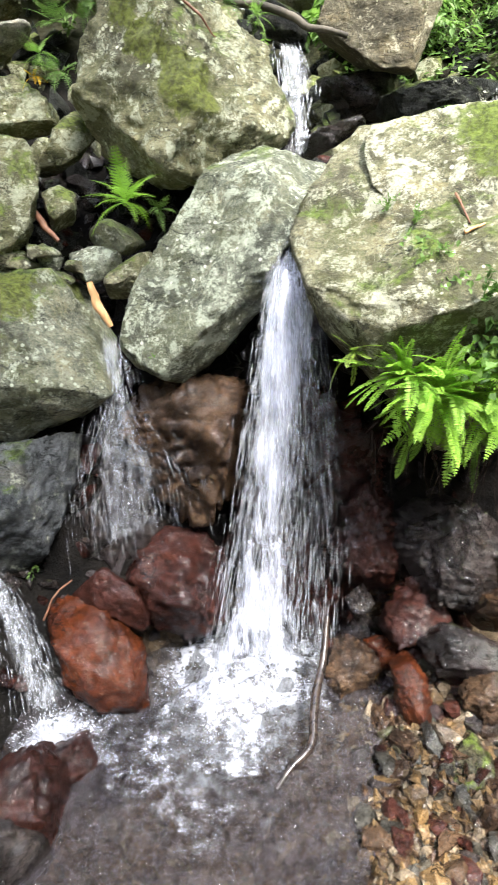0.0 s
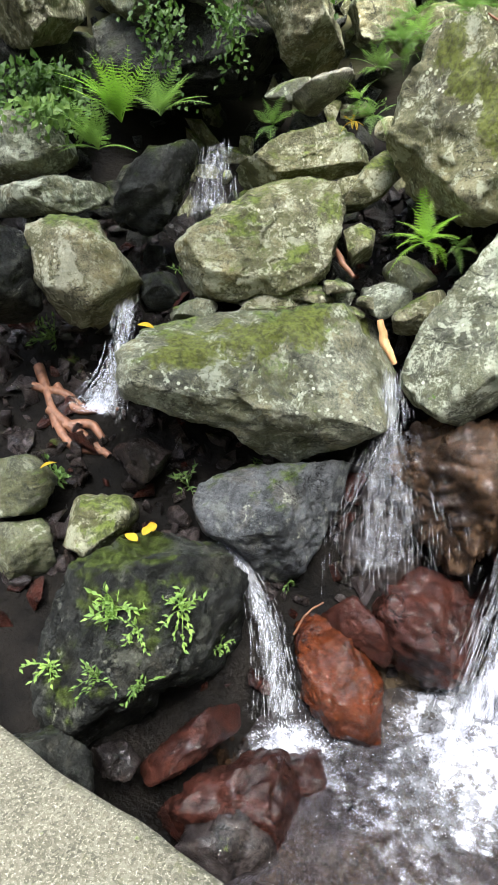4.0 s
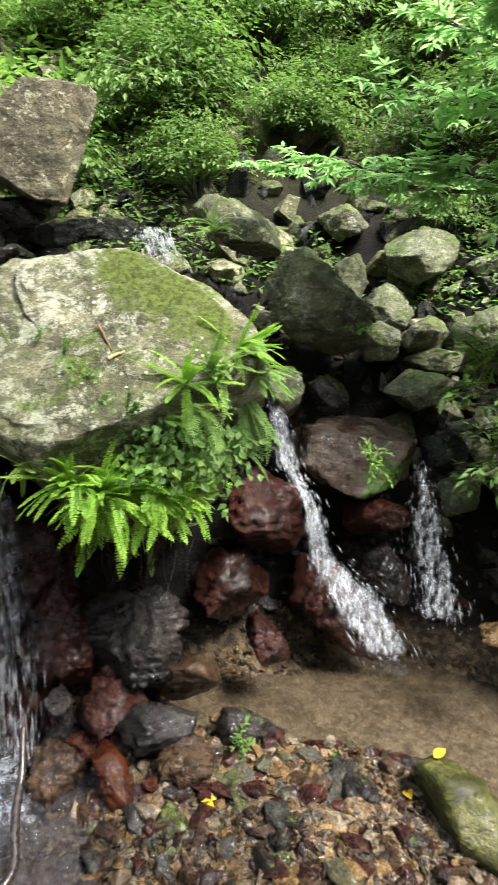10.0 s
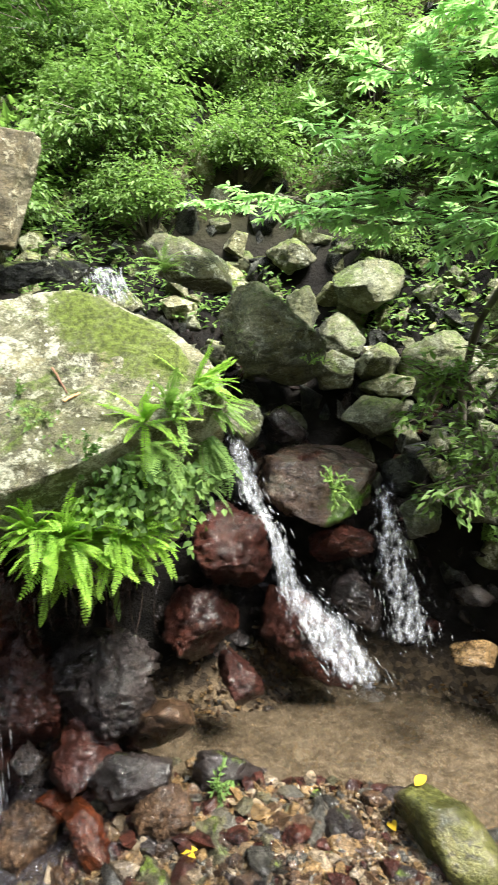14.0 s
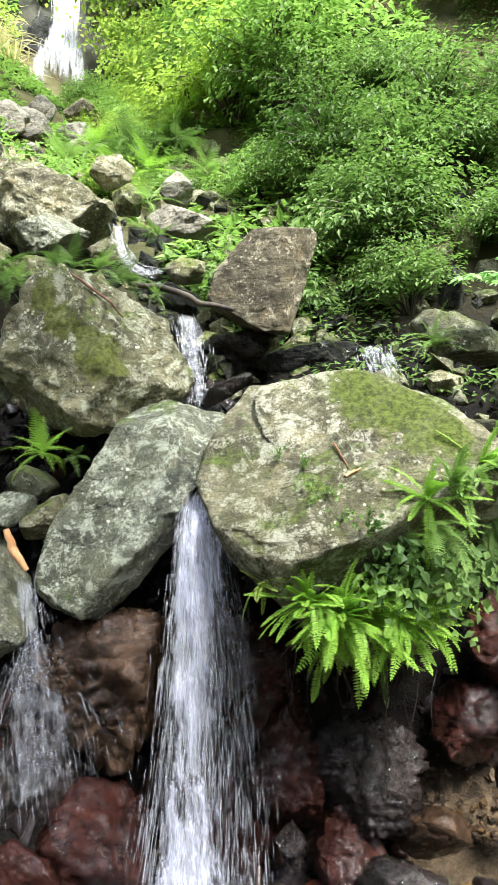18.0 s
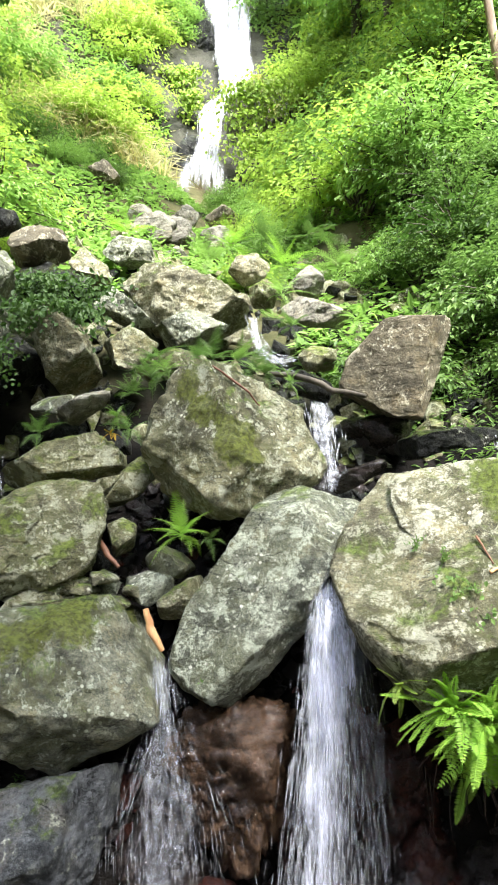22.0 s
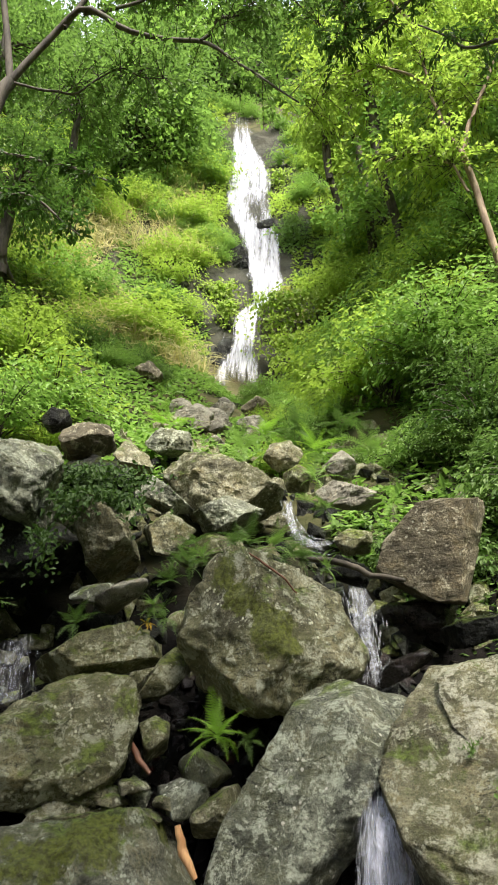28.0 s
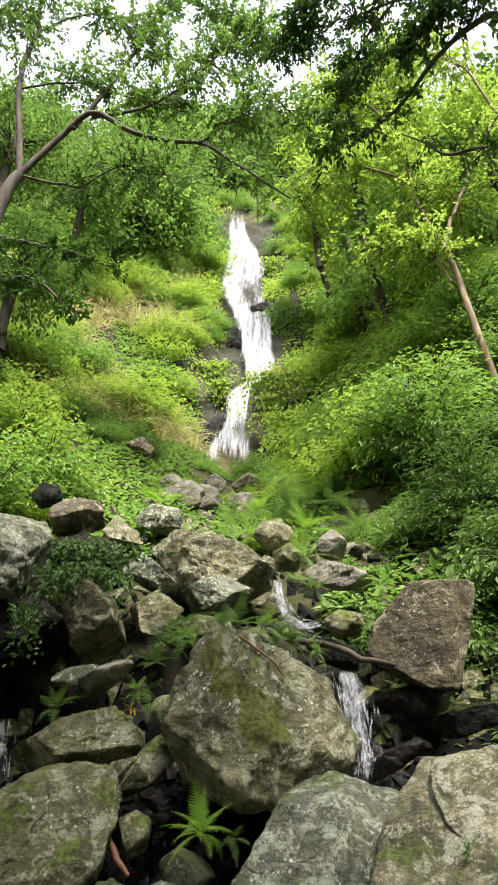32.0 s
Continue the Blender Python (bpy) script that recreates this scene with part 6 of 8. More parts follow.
def herb(label, at, count, size, seed, material=None, aim=(0, -0.7, 0.7), leaf=0.26, group="small plants"):
    """A small broad-leaved plant: thin stems, each with a few leaves."""
    rng = np.random.default_rng(seed)
    thing = tagged(new("plant"), label, "plant", group)
    stems, leaves = [], []
    aim = np.array(aim, float)
    for k in range(count):
        d = aim + rng.normal(0, 0.55, 3)
        d /= np.linalg.norm(d)
        s = size * rng.uniform(0.5, 1.1)
        line = bend([np.zeros(3), d * s * 0.55 + (0, 0, 0.08 * s), d * s - (0, 0, 0.12 * s)], 6)
        stems.append(tube(line, (size * 0.016, size * 0.006), 4))
        m = 7
        t = np.array([0.35, 0.5, 0.65, 0.75, 0.85, 0.95, 1.0])
        base = line[(t * 5).astype(int)]
        way = d + rng.normal(0, 0.6, (m, 3))
        leaves.append(leaf_quads(base, way, np.tile((0, -0.4, 1.0), (m, 1)) + rng.normal(0, 0.3, (m, 3)), size * leaf * rng.uniform(0.7, 1.2, m), size * leaf * 0.2 * np.ones(m)))
    tagged(solid("stalk", *gathered(stems), material or L_mid, thing), kind="stuff")
    tagged(solid("foliage", *gathered(leaves), material or L_mid, thing, smooth=False), kind="stuff")
    thing.matrix_world = Matrix.Translation(at)
    return thing


for n, (where, count, size, mat) in enumerate((
        ((-1.33, 1.74, 0.75), 14, 0.15, L_bright), ((-1.14, 1.90, 0.71), 14, 0.13, L_bright), ((-1.57, 1.62, 0.51), 8, 0.11, L_bright),
        ((-1.30, 1.57, 0.58), 8, 0.1, L_mid), ((-1.17, 1.64, 0.54), 8, 0.1, L_mid), ((-1.10, 2.14, 0.38), 7, 0.1, L_bright), ((-1.23, 1.72, 0.71), 6, 0.1, L_bright),
        ((-2.47, 2.84, 1.49), 9, 0.17, L_mid), ((-2.05, 2.32, 0.92), 9, 0.17, L_mid), ((-1.53, 2.64, 0.86), 8, 0.14, L_mid), ((-1.98, 3.43, 1.81), 5, 0.12, L_bright),
        ((-1.22, 2.88, 0.95), 5, 0.07, L_mid), ((-1.24, 3.55, 2.35), 6, 0.1, L_mid), ((-0.94, 4.26, 3.03), 10, 0.2, L_mid), ((-1.30, 5.21, 3.14), 10, 0.18, L_mid),
        ((-0.11, 3.45, 1.33), 4, 0.07, L_mid), ((-0.39, 2.89, 1.37), 5, 0.08, L_mid), ((-1.32, 4.94, 2.82), 9, 0.16, L_mid), ((-0.96, 2.60, 0.48), 7, 0.08, L_mid),
        ((2.15, 2.53, 1.36), 16, 0.15, L_bright), ((2.97, 2.98, 1.56), 7, 0.14, L_bright), ((2.35, 3.03, 2.00), 6, 0.13, L_bright), ((3.18, 2.39, 0.94), 9, 0.16, L_bright),
        ((1.29, 2.23, 0.14), 18, 0.11, L_mid), ((3.19, 2.66, 1.35), 10, 0.2, L_mid), ((0.93, 2.43, 1.58), 12, 0.14, L_deep), ((0.79, 2.29, 1.73), 10, 0.11, L_deep),
        ((1.04, 2.54, 1.44), 12, 0.13, L_mid), ((0.61, 2.60, 1.95), 9, 0.08, L_mid), ((0.53, 2.70, 2.00), 8, 0.07, L_mid), ((0.69, 2.49, 1.87), 8, 0.07, L_mid), ((1.15, 2.27, 1.84), 12, 0.15, L_bright))):
    herb("small leafy plant rooted on wet stone" if mat is L_mid else "bright leafy plant rooted on stone", where, count, size, 200 + n, mat)


def ivy(label, at, wide, high, count, seed, material, size=0.05):
    """A hanging mat of small leaves."""
    rng = np.random.default_rng(seed)
    p = np.stack([rng.normal(0, wide * 0.4, count), rng.normal(0, 0.12, count), rng.uniform(-high, 0, count) * rng.uniform(0.2, 1, count)], 1)
    way = rng.normal(0, 0.6, (count, 3)) + (0, -0.5, -0.6)
    nrm = rng.normal(0, 0.4, (count, 3)) + (0, -0.8, 0.5)
    ob = solid("ivy", *leaf_quads(p, way, nrm, size * rng.uniform(0.6, 1.3, count), size * 0.36 * np.ones(count)), material, smooth=False)
    ob.location = at
    return tagged(ob, label, "ivy", "hanging ivy")


ivy("dark ivy covering a rock wall", (-1.88, 4.69, 3.96), 0.55, 0.5, 1500, 51, L_deep)
ivy("ivy hanging over the cave", (-2.16, 3.60, 3.26), 0.12, 0.6, 260, 52, L_deep, 0.04)
ivy("ivy hanging over the cave", (-1.84, 3.78, 3.24), 0.1, 0.35, 200, 53, L_deep, 0.04)
ivy("ivy hanging down the rock", (-2.15, 4.41, 3.42), 0.12, 0.55, 260, 54, L_deep, 0.04)
ivy("dark ivy on top of the cliff block", (-1.66, 4.18, 3.60), 0.4, 0.3, 700, 55, L_deep)
ivy("leaves at the foot of the cave", (-2.71, 3.21, 2.92), 0.35, 0.25, 500, 56, L_deep)
ivy("leaves at the foot of the cave", (-2.54, 3.09, 2.72), 0.3, 0.2, 350, 57, L_mid)


for n, (at, wide, high, count) in enumerate((((-0.63, 14.49, 12.36), 1.3, 2.2, 1500), ((-0.14, 14.20, 10.80), 1.2, 1.8, 1300), ((-3.09, 17.94, 17.01), 1.0, 2.4, 900),
                                             ((-2.88, 16.35, 14.17), 0.9, 2.0, 1000), ((-2.47, 15.81, 13.03), 0.4, 1.0, 400), ((-0.55, 17.99, 17.53), 0.9, 2.6, 900), ((-3.29, 19.53, 21.12), 0.8, 2.2, 600), ((-0.92, 20.18, 22.35), 0.8, 2.4, 700))):
    ivy("low yellow-green plants clinging to the rock beside the tall fall", at, wide, high, count, 160 + n, L_yellow if n % 3 < 2 else L_bright, 0.13)
ivy("round-leaved creeper on the boulder's dark side", (0.99, 2.33, 1.71), 0.26, 0.34, 300, 58, L_deep, 0.045)
ivy("round-leaved creeper on the boulder's dark side", (1.17, 2.41, 1.65), 0.24, 0.4, 300, 59, L_mid, 0.045)
ivy("round-leaved creeper on the boulder's dark side", (0.88, 2.42, 1.56), 0.2, 0.16, 160, 60, L_bright, 0.05)
ivy("small creeper in a crack of the boulder", (0.62, 2.56, 1.92), 0.1, 0.12, 60, 61, L_mid, 0.025)
ivy("small creeper in a crack of the boulder", (0.72, 2.41, 1.82), 0.12, 0.08, 60, 62, L_mid, 0.025)


# ---------------------------------------------------------------- shrubs and trees
def shrub_arrays(seed, twigs, per, leaf, wide, flat=0.6, droop=0.25):
    """A bush of unit radius: arching stems that end in flat layered sprays of small leaves."""
    rng = np.random.default_rng(seed)
    stems, base, way, nrm = [], [], [], []
    for k in range(twigs):
        a, up = rng.uniform(0, 2 * np.pi), rng.uniform(0.05, 1.0) ** 0.8
        r = rng.uniform(0.55, 1.0) * math.sqrt(max(0.1, 1 - 0.75 * up * up))
        tip = np.array([r * math.cos(a), r * math.sin(a), flat * 1.35 * up])
        mid = tip * 0.55 + np.array([0, 0, flat * 0.3])
        line = bend([np.array([0, 0, -0.15]) + tip * 0.05, mid, tip, tip * 1.15 - (0, 0, droop * 0.4)], 12)
        if k % 3 == 0:
            stems.append(tube(line[::3], (0.018, 0.004), 3))
        i = rng.integers(3, 11, per)
        d = line[i + 1] - line[i]
        d = d / (np.linalg.norm(d, axis=1, keepdims=True) + 1e-9)
        side = np.stack([-d[:, 1], d[:, 0], 0 * d[:, 0]], 1)
        side /= np.linalg.norm(side, axis=1, keepdims=True) + 1e-9
        off = rng.uniform(-1, 1, per)[:, None]
        base.append(line[i] + side * off * 0.2 + d * rng.uniform(0, 0.1, (per, 1)) - (0, 0, 0.05) * off ** 2 + rng.normal(0, 0.012, (per, 3)))
        way.append(d * 0.55 + side * np.sign(off) * rng.uniform(0.2, 1.0, (per, 1)) + rng.normal(0, 0.25, (per, 3)) - (0, 0, droop))
        nrm.append(rng.normal(0, 0.22, (per, 3)) + (0, -0.1, 1.0))
    base, way, nrm = np.concatenate(base), np.concatenate(way), np.concatenate(nrm)
    n = len(base)
    return gathered(stems), leaf_quads(base, way, nrm, leaf * rng.uniform(0.6, 1.25, n), wide * rng.uniform(0.8, 1.2, n))


def crown_arrays(seed, clumps, per, leaf, wide):
    """A tree crown of unit radius: many uneven leaf clumps with gaps, on a short trunk with limbs."""
    rng = np.random.default_rng(seed)
    wood, base = [tube(bend([(0, 0, -1.6), (0.06, 0.03, -0.8), (0, 0.05, 0.0), (0.05, 0, 0.5)], 8), (0.075, 0.05, 0.02), 6)], []
    for k in range(clumps):
        d = rng.normal(size=3)
        d /= np.linalg.norm(d)
        c = d * rng.uniform(0.35, 0.95) * (1, 1, 0.8)
        wood.append(tube(bend([(0, 0, -0.5 + 0.5 * rng.uniform()), c * 0.5 + (0, 0, 0.05), c], 4), (0.022, 0.005), 3)) if k % 2 else None
        size = rng.uniform(0.16, 0.34)
        q = rng.normal(size=(per, 3))
        q *= (rng.uniform(0.2, 1, (per, 1)) ** 0.5) / (np.linalg.norm(q, axis=1, keepdims=True) + 1e-9)
        base.append(c + q * size * (1.25, 1.25, 0.55))
    base = np.concatenate(base)
    n = len(base)
    way = base / (np.linalg.norm(base, axis=1, keepdims=True) + 1e-6) * 0.6 + rng.normal(0, 0.6, (n, 3)) * (1, 1, 0.5) - (0, 0, 0.25)
    nrm = rng.normal(0, 0.4, (n, 3)) + (0, 0, 1.0)
    return gathered(wood), leaf_quads(base, way, nrm, leaf * rng.uniform(0.6, 1.3, n), wide * rng.uniform(0.8, 1.2, n))


def plant_proto(name, label, category, group, arrays, leaf_mat, wood_names=("stem", "foliage"), wood=None):
    thing = tagged(new(name), label, category, group)
    solid(wood_names[0], *arrays[0], wood or B_bark, thing)
    tagged(solid(wood_names[1], *arrays[1], leaf_mat, thing, smooth=False), kind="stuff")
    return thing


SHRUBS, TREES = {}, {}
for key, mat, words in (("bright", L_bright, "bright green leafy shrub on the slope"), ("mid", L_mid, "green leafy shrub on the slope"),
                        ("deep", L_deep, "dark green leafy shrub in shade"), ("yellow", L_yellow, "yellow-green leafy shrub on the slope")):
    SHRUBS[key] = [("shrub", words, "shrub", "shrubs of the ravine", shrub_arrays(s, 72, 32, 0.088, 0.019), mat) for s in (1, 2)]
for key, mat, words in (("bright", L_bright, "light green broadleaf tree in the ravine"), ("mid", L_mid, "green broadleaf tree in the ravine"),
                        ("deep", L_deep, "dark green broadleaf tree in the ravine"), ("yellow", L_yellow, "sunlit yellow-green tree in the ravine")):
    TREES[key] = [("tree", words, "tree", "trees of the ravine", crown_arrays(s, 66, 62, 0.08, 0.021), mat, ("trunk", "crown")) for s in (3, 4)]
PLACED = {}


def plant_out(table, key, index, m):
    spec = table[key][index]
    tag = (id(table), key, index)
    if tag not in PLACED:
        PLACED[tag] = plant_proto(*spec)
        PLACED[tag].matrix_world = m
        return PLACED[tag]
    return copy_thing(PLACED[tag], m @ Matrix.Scale(1 / PLACED[tag].scale.x, 4))


def tall_tree(key, index, at, size, turn, foot):
    """A crown on a long bare trunk that rises from the ground at foot."""
    m = pose(*at, 0, 0, turn) @ Matrix.Scale(size, 4)
    thing = plant_out(TREES, key, index, m)
    z = float(ground_z(*foot)[0]) - 0.2
    top = np.array(at) - (0, 0, 1.45 * size)
    low = np.array((*foot, min(z, top[2] - 0.5)))
    bole = solid("trunk", *tube(bend([low, low * 0.55 + top * 0.45 + (0.15, 0.1, 0.3), top, np.array(at) - (0, 0, 0.6 * size)], 16), (0.075 * size, 0.06 * size), 7), B_bark, thing)
    bole.matrix_parent_inverse = m.inverted()


def scatter(table, keys, bear, dist, count, size, seed, sink=0.0, keep=None):
    """Plants of the given kinds set out over a sector of the slope."""
    rng = random.Random(seed)
    made = 0
    for _ in range(count * 6):
        if made >= count:
            break
        b, d = radians(rng.uniform(*bear)), dist[0] + (dist[1] - dist[0]) * rng.random() ** 0.8
        x, y = d * math.sin(b), d * math.cos(b)
        if keep and not keep(math.degrees(b), d):
            continue
        z = float(ground_z(x, y)[0])
        s = rng.uniform(*size)
        m = pose(x, y, z + sink * s, rng.uniform(-12, 12), rng.uniform(-12, 12), rng.uniform(0, 360)) @ Matrix.Scale(s, 4)
        plant_out(table, rng.choice(keys), rng.randrange(2), m)
        made += 1


def undergrowth(name, label, material, bear, dist, count, size, seed, keep):
    """Bushes too far off to tell apart, as one cover."""
    rng = random.Random(seed)
    pieces = []
    while len(pieces) < count:
        b, d = radians(rng.uniform(*bear)), rng.uniform(*dist)
        if not keep(math.degrees(b), d):
            continue
        x, y = d * math.sin(b), d * math.cos(b)
        v, f = SHRUBS["mid"][len(pieces) % 2][4][1]
        a, s = rng.uniform(0, 6.28), rng.uniform(*size)
        turn = np.array([[math.cos(a), -math.sin(a), 0], [math.sin(a), math.cos(a), 0], [0, 0, 1]])
        pieces.append((v @ turn.T * s + (x, y, float(ground_z(x, y)[0])), f))
    tagged(solid(name, *gathered(pieces), material, smooth=False), label, "undergrowth", kind="stuff")


def off_water(b, d):
    """Keeps the falls, the brook and the boulder field clear."""
    if 13 < d < 24:
        off = b - float(np.interp(d, (13, 15, 16, 17.5, 19, 22.5), (-9, -8.5, -5, -3.5, -5.5, -6.8)))
        return off > 2.2 or off < (-6.5 if d < 15.6 else -2.8)
    return not (d < 13 and (-12 if d < 9 else -17.5) < b < 0.5 + (13 - d) * 0.5)


# mid and deep leaf kinds put the right slope's soft shade into the colour
scatter(SHRUBS, ("mid", "mid", "mid", "deep"), (9, 62), (5.2, 8), 52, (0.5, 0.9), 61, 0.1)
scatter(SHRUBS, ("mid", "mid", "deep"), (26, 75), (5.0, 7), 24, (0.4, 0.7), 62, 0.1)
scatter(SHRUBS, ("bright", "yellow", "bright"), (1, 24), (8, 13), 28, (0.9, 1.5), 63, 0.1, off_water)
scatter(SHRUBS, ("mid", "deep", "mid"), (24, 64), (8, 13), 36, (0.9, 1.5), 76, 0.1)
scatter(SHRUBS, ("mid", "mid", "mid", "bright"), (9, 24), (4.9, 8), 24, (0.4, 0.65), 74, 0.02)
scatter(SHRUBS, ("bright", "bright", "mid", "yellow"), (-9, 4), (7.2, 13), 30, (0.4, 0.7), 64, 0.05, lambda b, d: b > -5.5)
scatter(SHRUBS, ("bright", "yellow", "mid", "bright"), (-62, -11), (6.6, 13), 84, (0.55, 1.2), 65, 0.1, lambda b, d: off_water(b, d) and (d > 10.5 or b < -20.5))
scatter(SHRUBS, ("bright", "mid", "bright"), (-23, -16), (8.8, 12.5), 14, (0.3, 0.5), 79, 0.05)
undergrowth("undergrowth", "yellow-green bushes covering the sunny slope", L_yellow, (-42, -9), (12, 24), 50, (0.9, 1.7), 66, off_water)
undergrowth("undergrowth", "bright green bushes covering the slope", L_bright, (-48, -9), (12, 26), 50, (0.9, 1.8), 72, off_water)
undergrowth("undergrowth", "sunlit green bushes beside the tall fall", L_yellow, (0, 30), (12, 24), 50, (0.9, 1.8), 67, off_water)
scatter(SHRUBS, ("bright", "yellow", "bright", "mid"), (5, 22), (9.5, 17), 44, (0.9, 1.5), 78, 0.1, off_water)
undergrowth("undergrowth", "low bushes along the tall fall", L_bright, (-16, 3), (17, 25), 44, (0.6, 1.1), 75, off_water)
undergrowth("undergrowth", "yellow-green bushes beside the tall fall", L_yellow, (1, 14), (12, 24), 30, (0.8, 1.5), 73, off_water)
scatter(TREES, ("yellow", "yellow", "bright", "bright"), (9, 26), (12, 30), 16, (2.2, 3.8), 77, 0.9, off_water)
scatter(TREES, ("mid", "deep", "mid"), (26, 70), (12, 30), 42, (2.2, 3.8), 68, 0.9, off_water)
scatter(TREES, ("mid", "bright", "mid"), (-75, -16), (19, 36), 55, (2.0, 3.6), 69, 0.8, off_water)
scatter(TREES, ("mid", "bright", "mid"), (-18, 14), (25, 46), 60, (2.6, 4.2), 70, 0.45)
# unseen trees behind the camera, added to close the place and shape its light
scatter(TREES, ("mid", "deep"), (85, 275), (9, 19), 9, (2.0, 2.8), 71, 1.3)
# crowns high over the near bank, out of sight, that keep the stream in shade
for n, (x, y, z, s) in enumerate(((-1.5, -1.8, 11, 1.8), (0.55, -1.3, 12.0, 1.7), (1.9, -1.6, 11.6, 1.7), (1.4, -3.6, 11, 2.0))):
    tall_tree(("mid", "deep")[n % 2], n % 2, (x, y, z), s, 50 * n, (1.3 * x, y - 2.6))


def ground_cover(name, label, material, bear, dist, count, leaf, seed):
    """Low leafy plants that hide the soil."""
    rng = np.random.default_rng(seed)
    b, d = np.radians(rng.uniform(*bear, count)), rng.uniform(*dist, count)
    x, y = d * np.sin(b), d * np.cos(b)
    thick = vnoise(np.stack([x * 1.3, y * 1.3, 0 * x], 1), seed)
    base = np.stack([x, y, ground_z(x, y) + rng.uniform(0, 0.16, count)], 1)[thick > -0.35]
    n = len(base)
    way = rng.normal(0, 1, (n, 3)) * (1, 1, 0.35)
    v, f = leaf_quads(base, way, rng.normal(0, 0.35, (n, 3)) + (0, -0.3, 1.0), leaf * rng.uniform(0.6, 1.4, n), leaf * 0.24 * rng.uniform(0.7, 1.3, n))
    tagged(solid(name, v, f, material, smooth=False), label, "plants", kind="stuff")


ground_cover("ground_cover", "low green plants covering the bank", L_mid, (7, 66), (4.6, 9), 26000, 0.06, 501)
ground_cover("ground_cover", "low mossy plants beside the tall fall", L_yellow, (-4, 4), (13, 20), 9000, 0.14, 505)
ground_cover("ground_cover", "low bright plants covering the slope", L_bright, (1, 26), (5.6, 15), 12000, 0.15, 502)
ground_cover("ground_cover", "low bright plants covering the slope", L_bright, (-60, -12), (6.2, 15), 26000, 0.14, 503)
ground_cover("ground_cover", "low plants on the rock beside the tall fall", L_bright, (-30, -10.8), (13.2, 24), 22000, 0.16, 506)
ground_cover("ground_cover", "low plants below the tall fall", L_bright, (-12, 3), (7.5, 14), 9000, 0.12, 504)

# sunlit crowns on both banks of the gorge
for n, (at, s, key) in enumerate((((1.83, 11.86, 16.85), 1.7, "yellow"), ((3.22, 10.52, 14.22), 1.6, "bright"), ((1.53, 14.92, 23.37), 2.0, "yellow"), ((4.25, 9.15, 14.73), 1.1, "yellow"),
                                  ((0.91, 15.97, 20.07), 1.6, "yellow"), ((3.02, 11.61, 19.64), 1.7, "yellow"),
                                  ((-5.88, 9.30, 12.05), 1.5, "mid"), ((-7.21, 14.29, 20.11), 2.0, "mid"), ((-7.09, 9.68, 16.75), 1.8, "mid"), ((-6.81, 20.92, 29.42), 2.4, "mid"), ((-6.89, 25.07, 38.18), 2.6, "bright"))):
    tall_tree(key, n % 2, at, s, 37 * n, (at[0] * 1.12 + 0.3, at[1] + 0.8))


def grass_tufts():
    """Reedy dry grass in patches over the sunny slope, each blade arching over."""
    rng = np.random.default_rng(81)
    n, per = 1500, 14
    b, d = np.radians(rng.uniform(-36, -11.5, n)), rng.uniform(12.3, 21, n)
    c = np.stack([d * np.sin(b), d * np.cos(b), ground_z(d * np.sin(b), d * np.cos(b))], 1)
    c = c[vnoise(c * (0.7, 0.7, 0.0), 82) > -0.2]
    n = len(c)
    base = np.repeat(c, per, 0) + rng.normal(0, 0.14, (n * per, 3)) * (1, 1, 0.2)
    way = rng.normal(0, 0.75, (n * per, 3)) + (0, -0.3, 1.1)
    size = rng.uniform(0.3, 0.7, n * per)
    face = rng.normal(0, 0.4, (n * per, 3)) + (0, -1, 0.6)
    low = leaf_quads(base, way, face, size, np.full(n * per, 0.014))
    tip = base + way / np.linalg.norm(way, axis=1, keepdims=True) * size[:, None] * 0.85
    high = leaf_quads(tip, way * (1.6, 1.6, 0.1) - (0, 0.2, 0.5), face, size * 0.8, np.full(n * per, 0.011))
    ob = solid("grass", *gathered([low, high]), L_grass, smooth=False)
    tagged(ob, "dry reedy grass on the sunny slope", "grass", kind="stuff")


grass_tufts()


def limb(points, radii, parent, name="limb", mat=None, seed=1, wobble=0.05, n=26):
    return solid(name, *tube(bend(points, n, seed, wobble), radii, 8), mat or B_bark, parent)


def leafage(lines, per, reach, leaf, wide, seed, material, parent, droop=0.4, name="crown", start=0.3):
    """Twigs with leaves along some limbs."""
    rng = np.random.default_rng(seed)
    pieces, twigs = [], []
    for line in lines:
        q = bend(line, 30)
        for k in range(per):
            t = rng.uniform(start, 1)
            at = q[int(t * 29)]
            d = rng.normal(size=3) * (1, 1, 0.45)
            d = d / np.linalg.norm(d)
            r = reach * rng.uniform(0.5, 1.1)
            tw = bend([at, at + d * r * 0.55 + (0, 0, 0.06 * r), at + d * r - (0, 0, droop * 0.3 * r)], 10)
            twigs.append(tube(tw, (0.008, 0.003), 4))
            m = 22
            i = rng.integers(2, 9, m)
            way = d * 0.6 + rng.normal(0, 0.6, (m, 3)) * (1, 1, 0.4) - (0, 0, droop)
            pieces.append(leaf_quads(tw[i] + rng.normal(0, 0.03, (m, 3)), way, rng.normal(0, 0.35, (m, 3)) + (0, 0, 1.0), leaf * rng.uniform(0.6, 1.2, m), wide * rng.uniform(0.8, 1.2, m)))
    tagged(solid("brushwood", *gathered(twigs), B_bark, parent), kind="stuff")
    return solid(name, *gathered(pieces), material, parent, smooth=False)


# tree that leans out over the stream, seen against the sky
left_tree = tagged(new("tree"), "leaning broadleaf tree with long bare limbs over the stream", "tree", "overhanging trees")
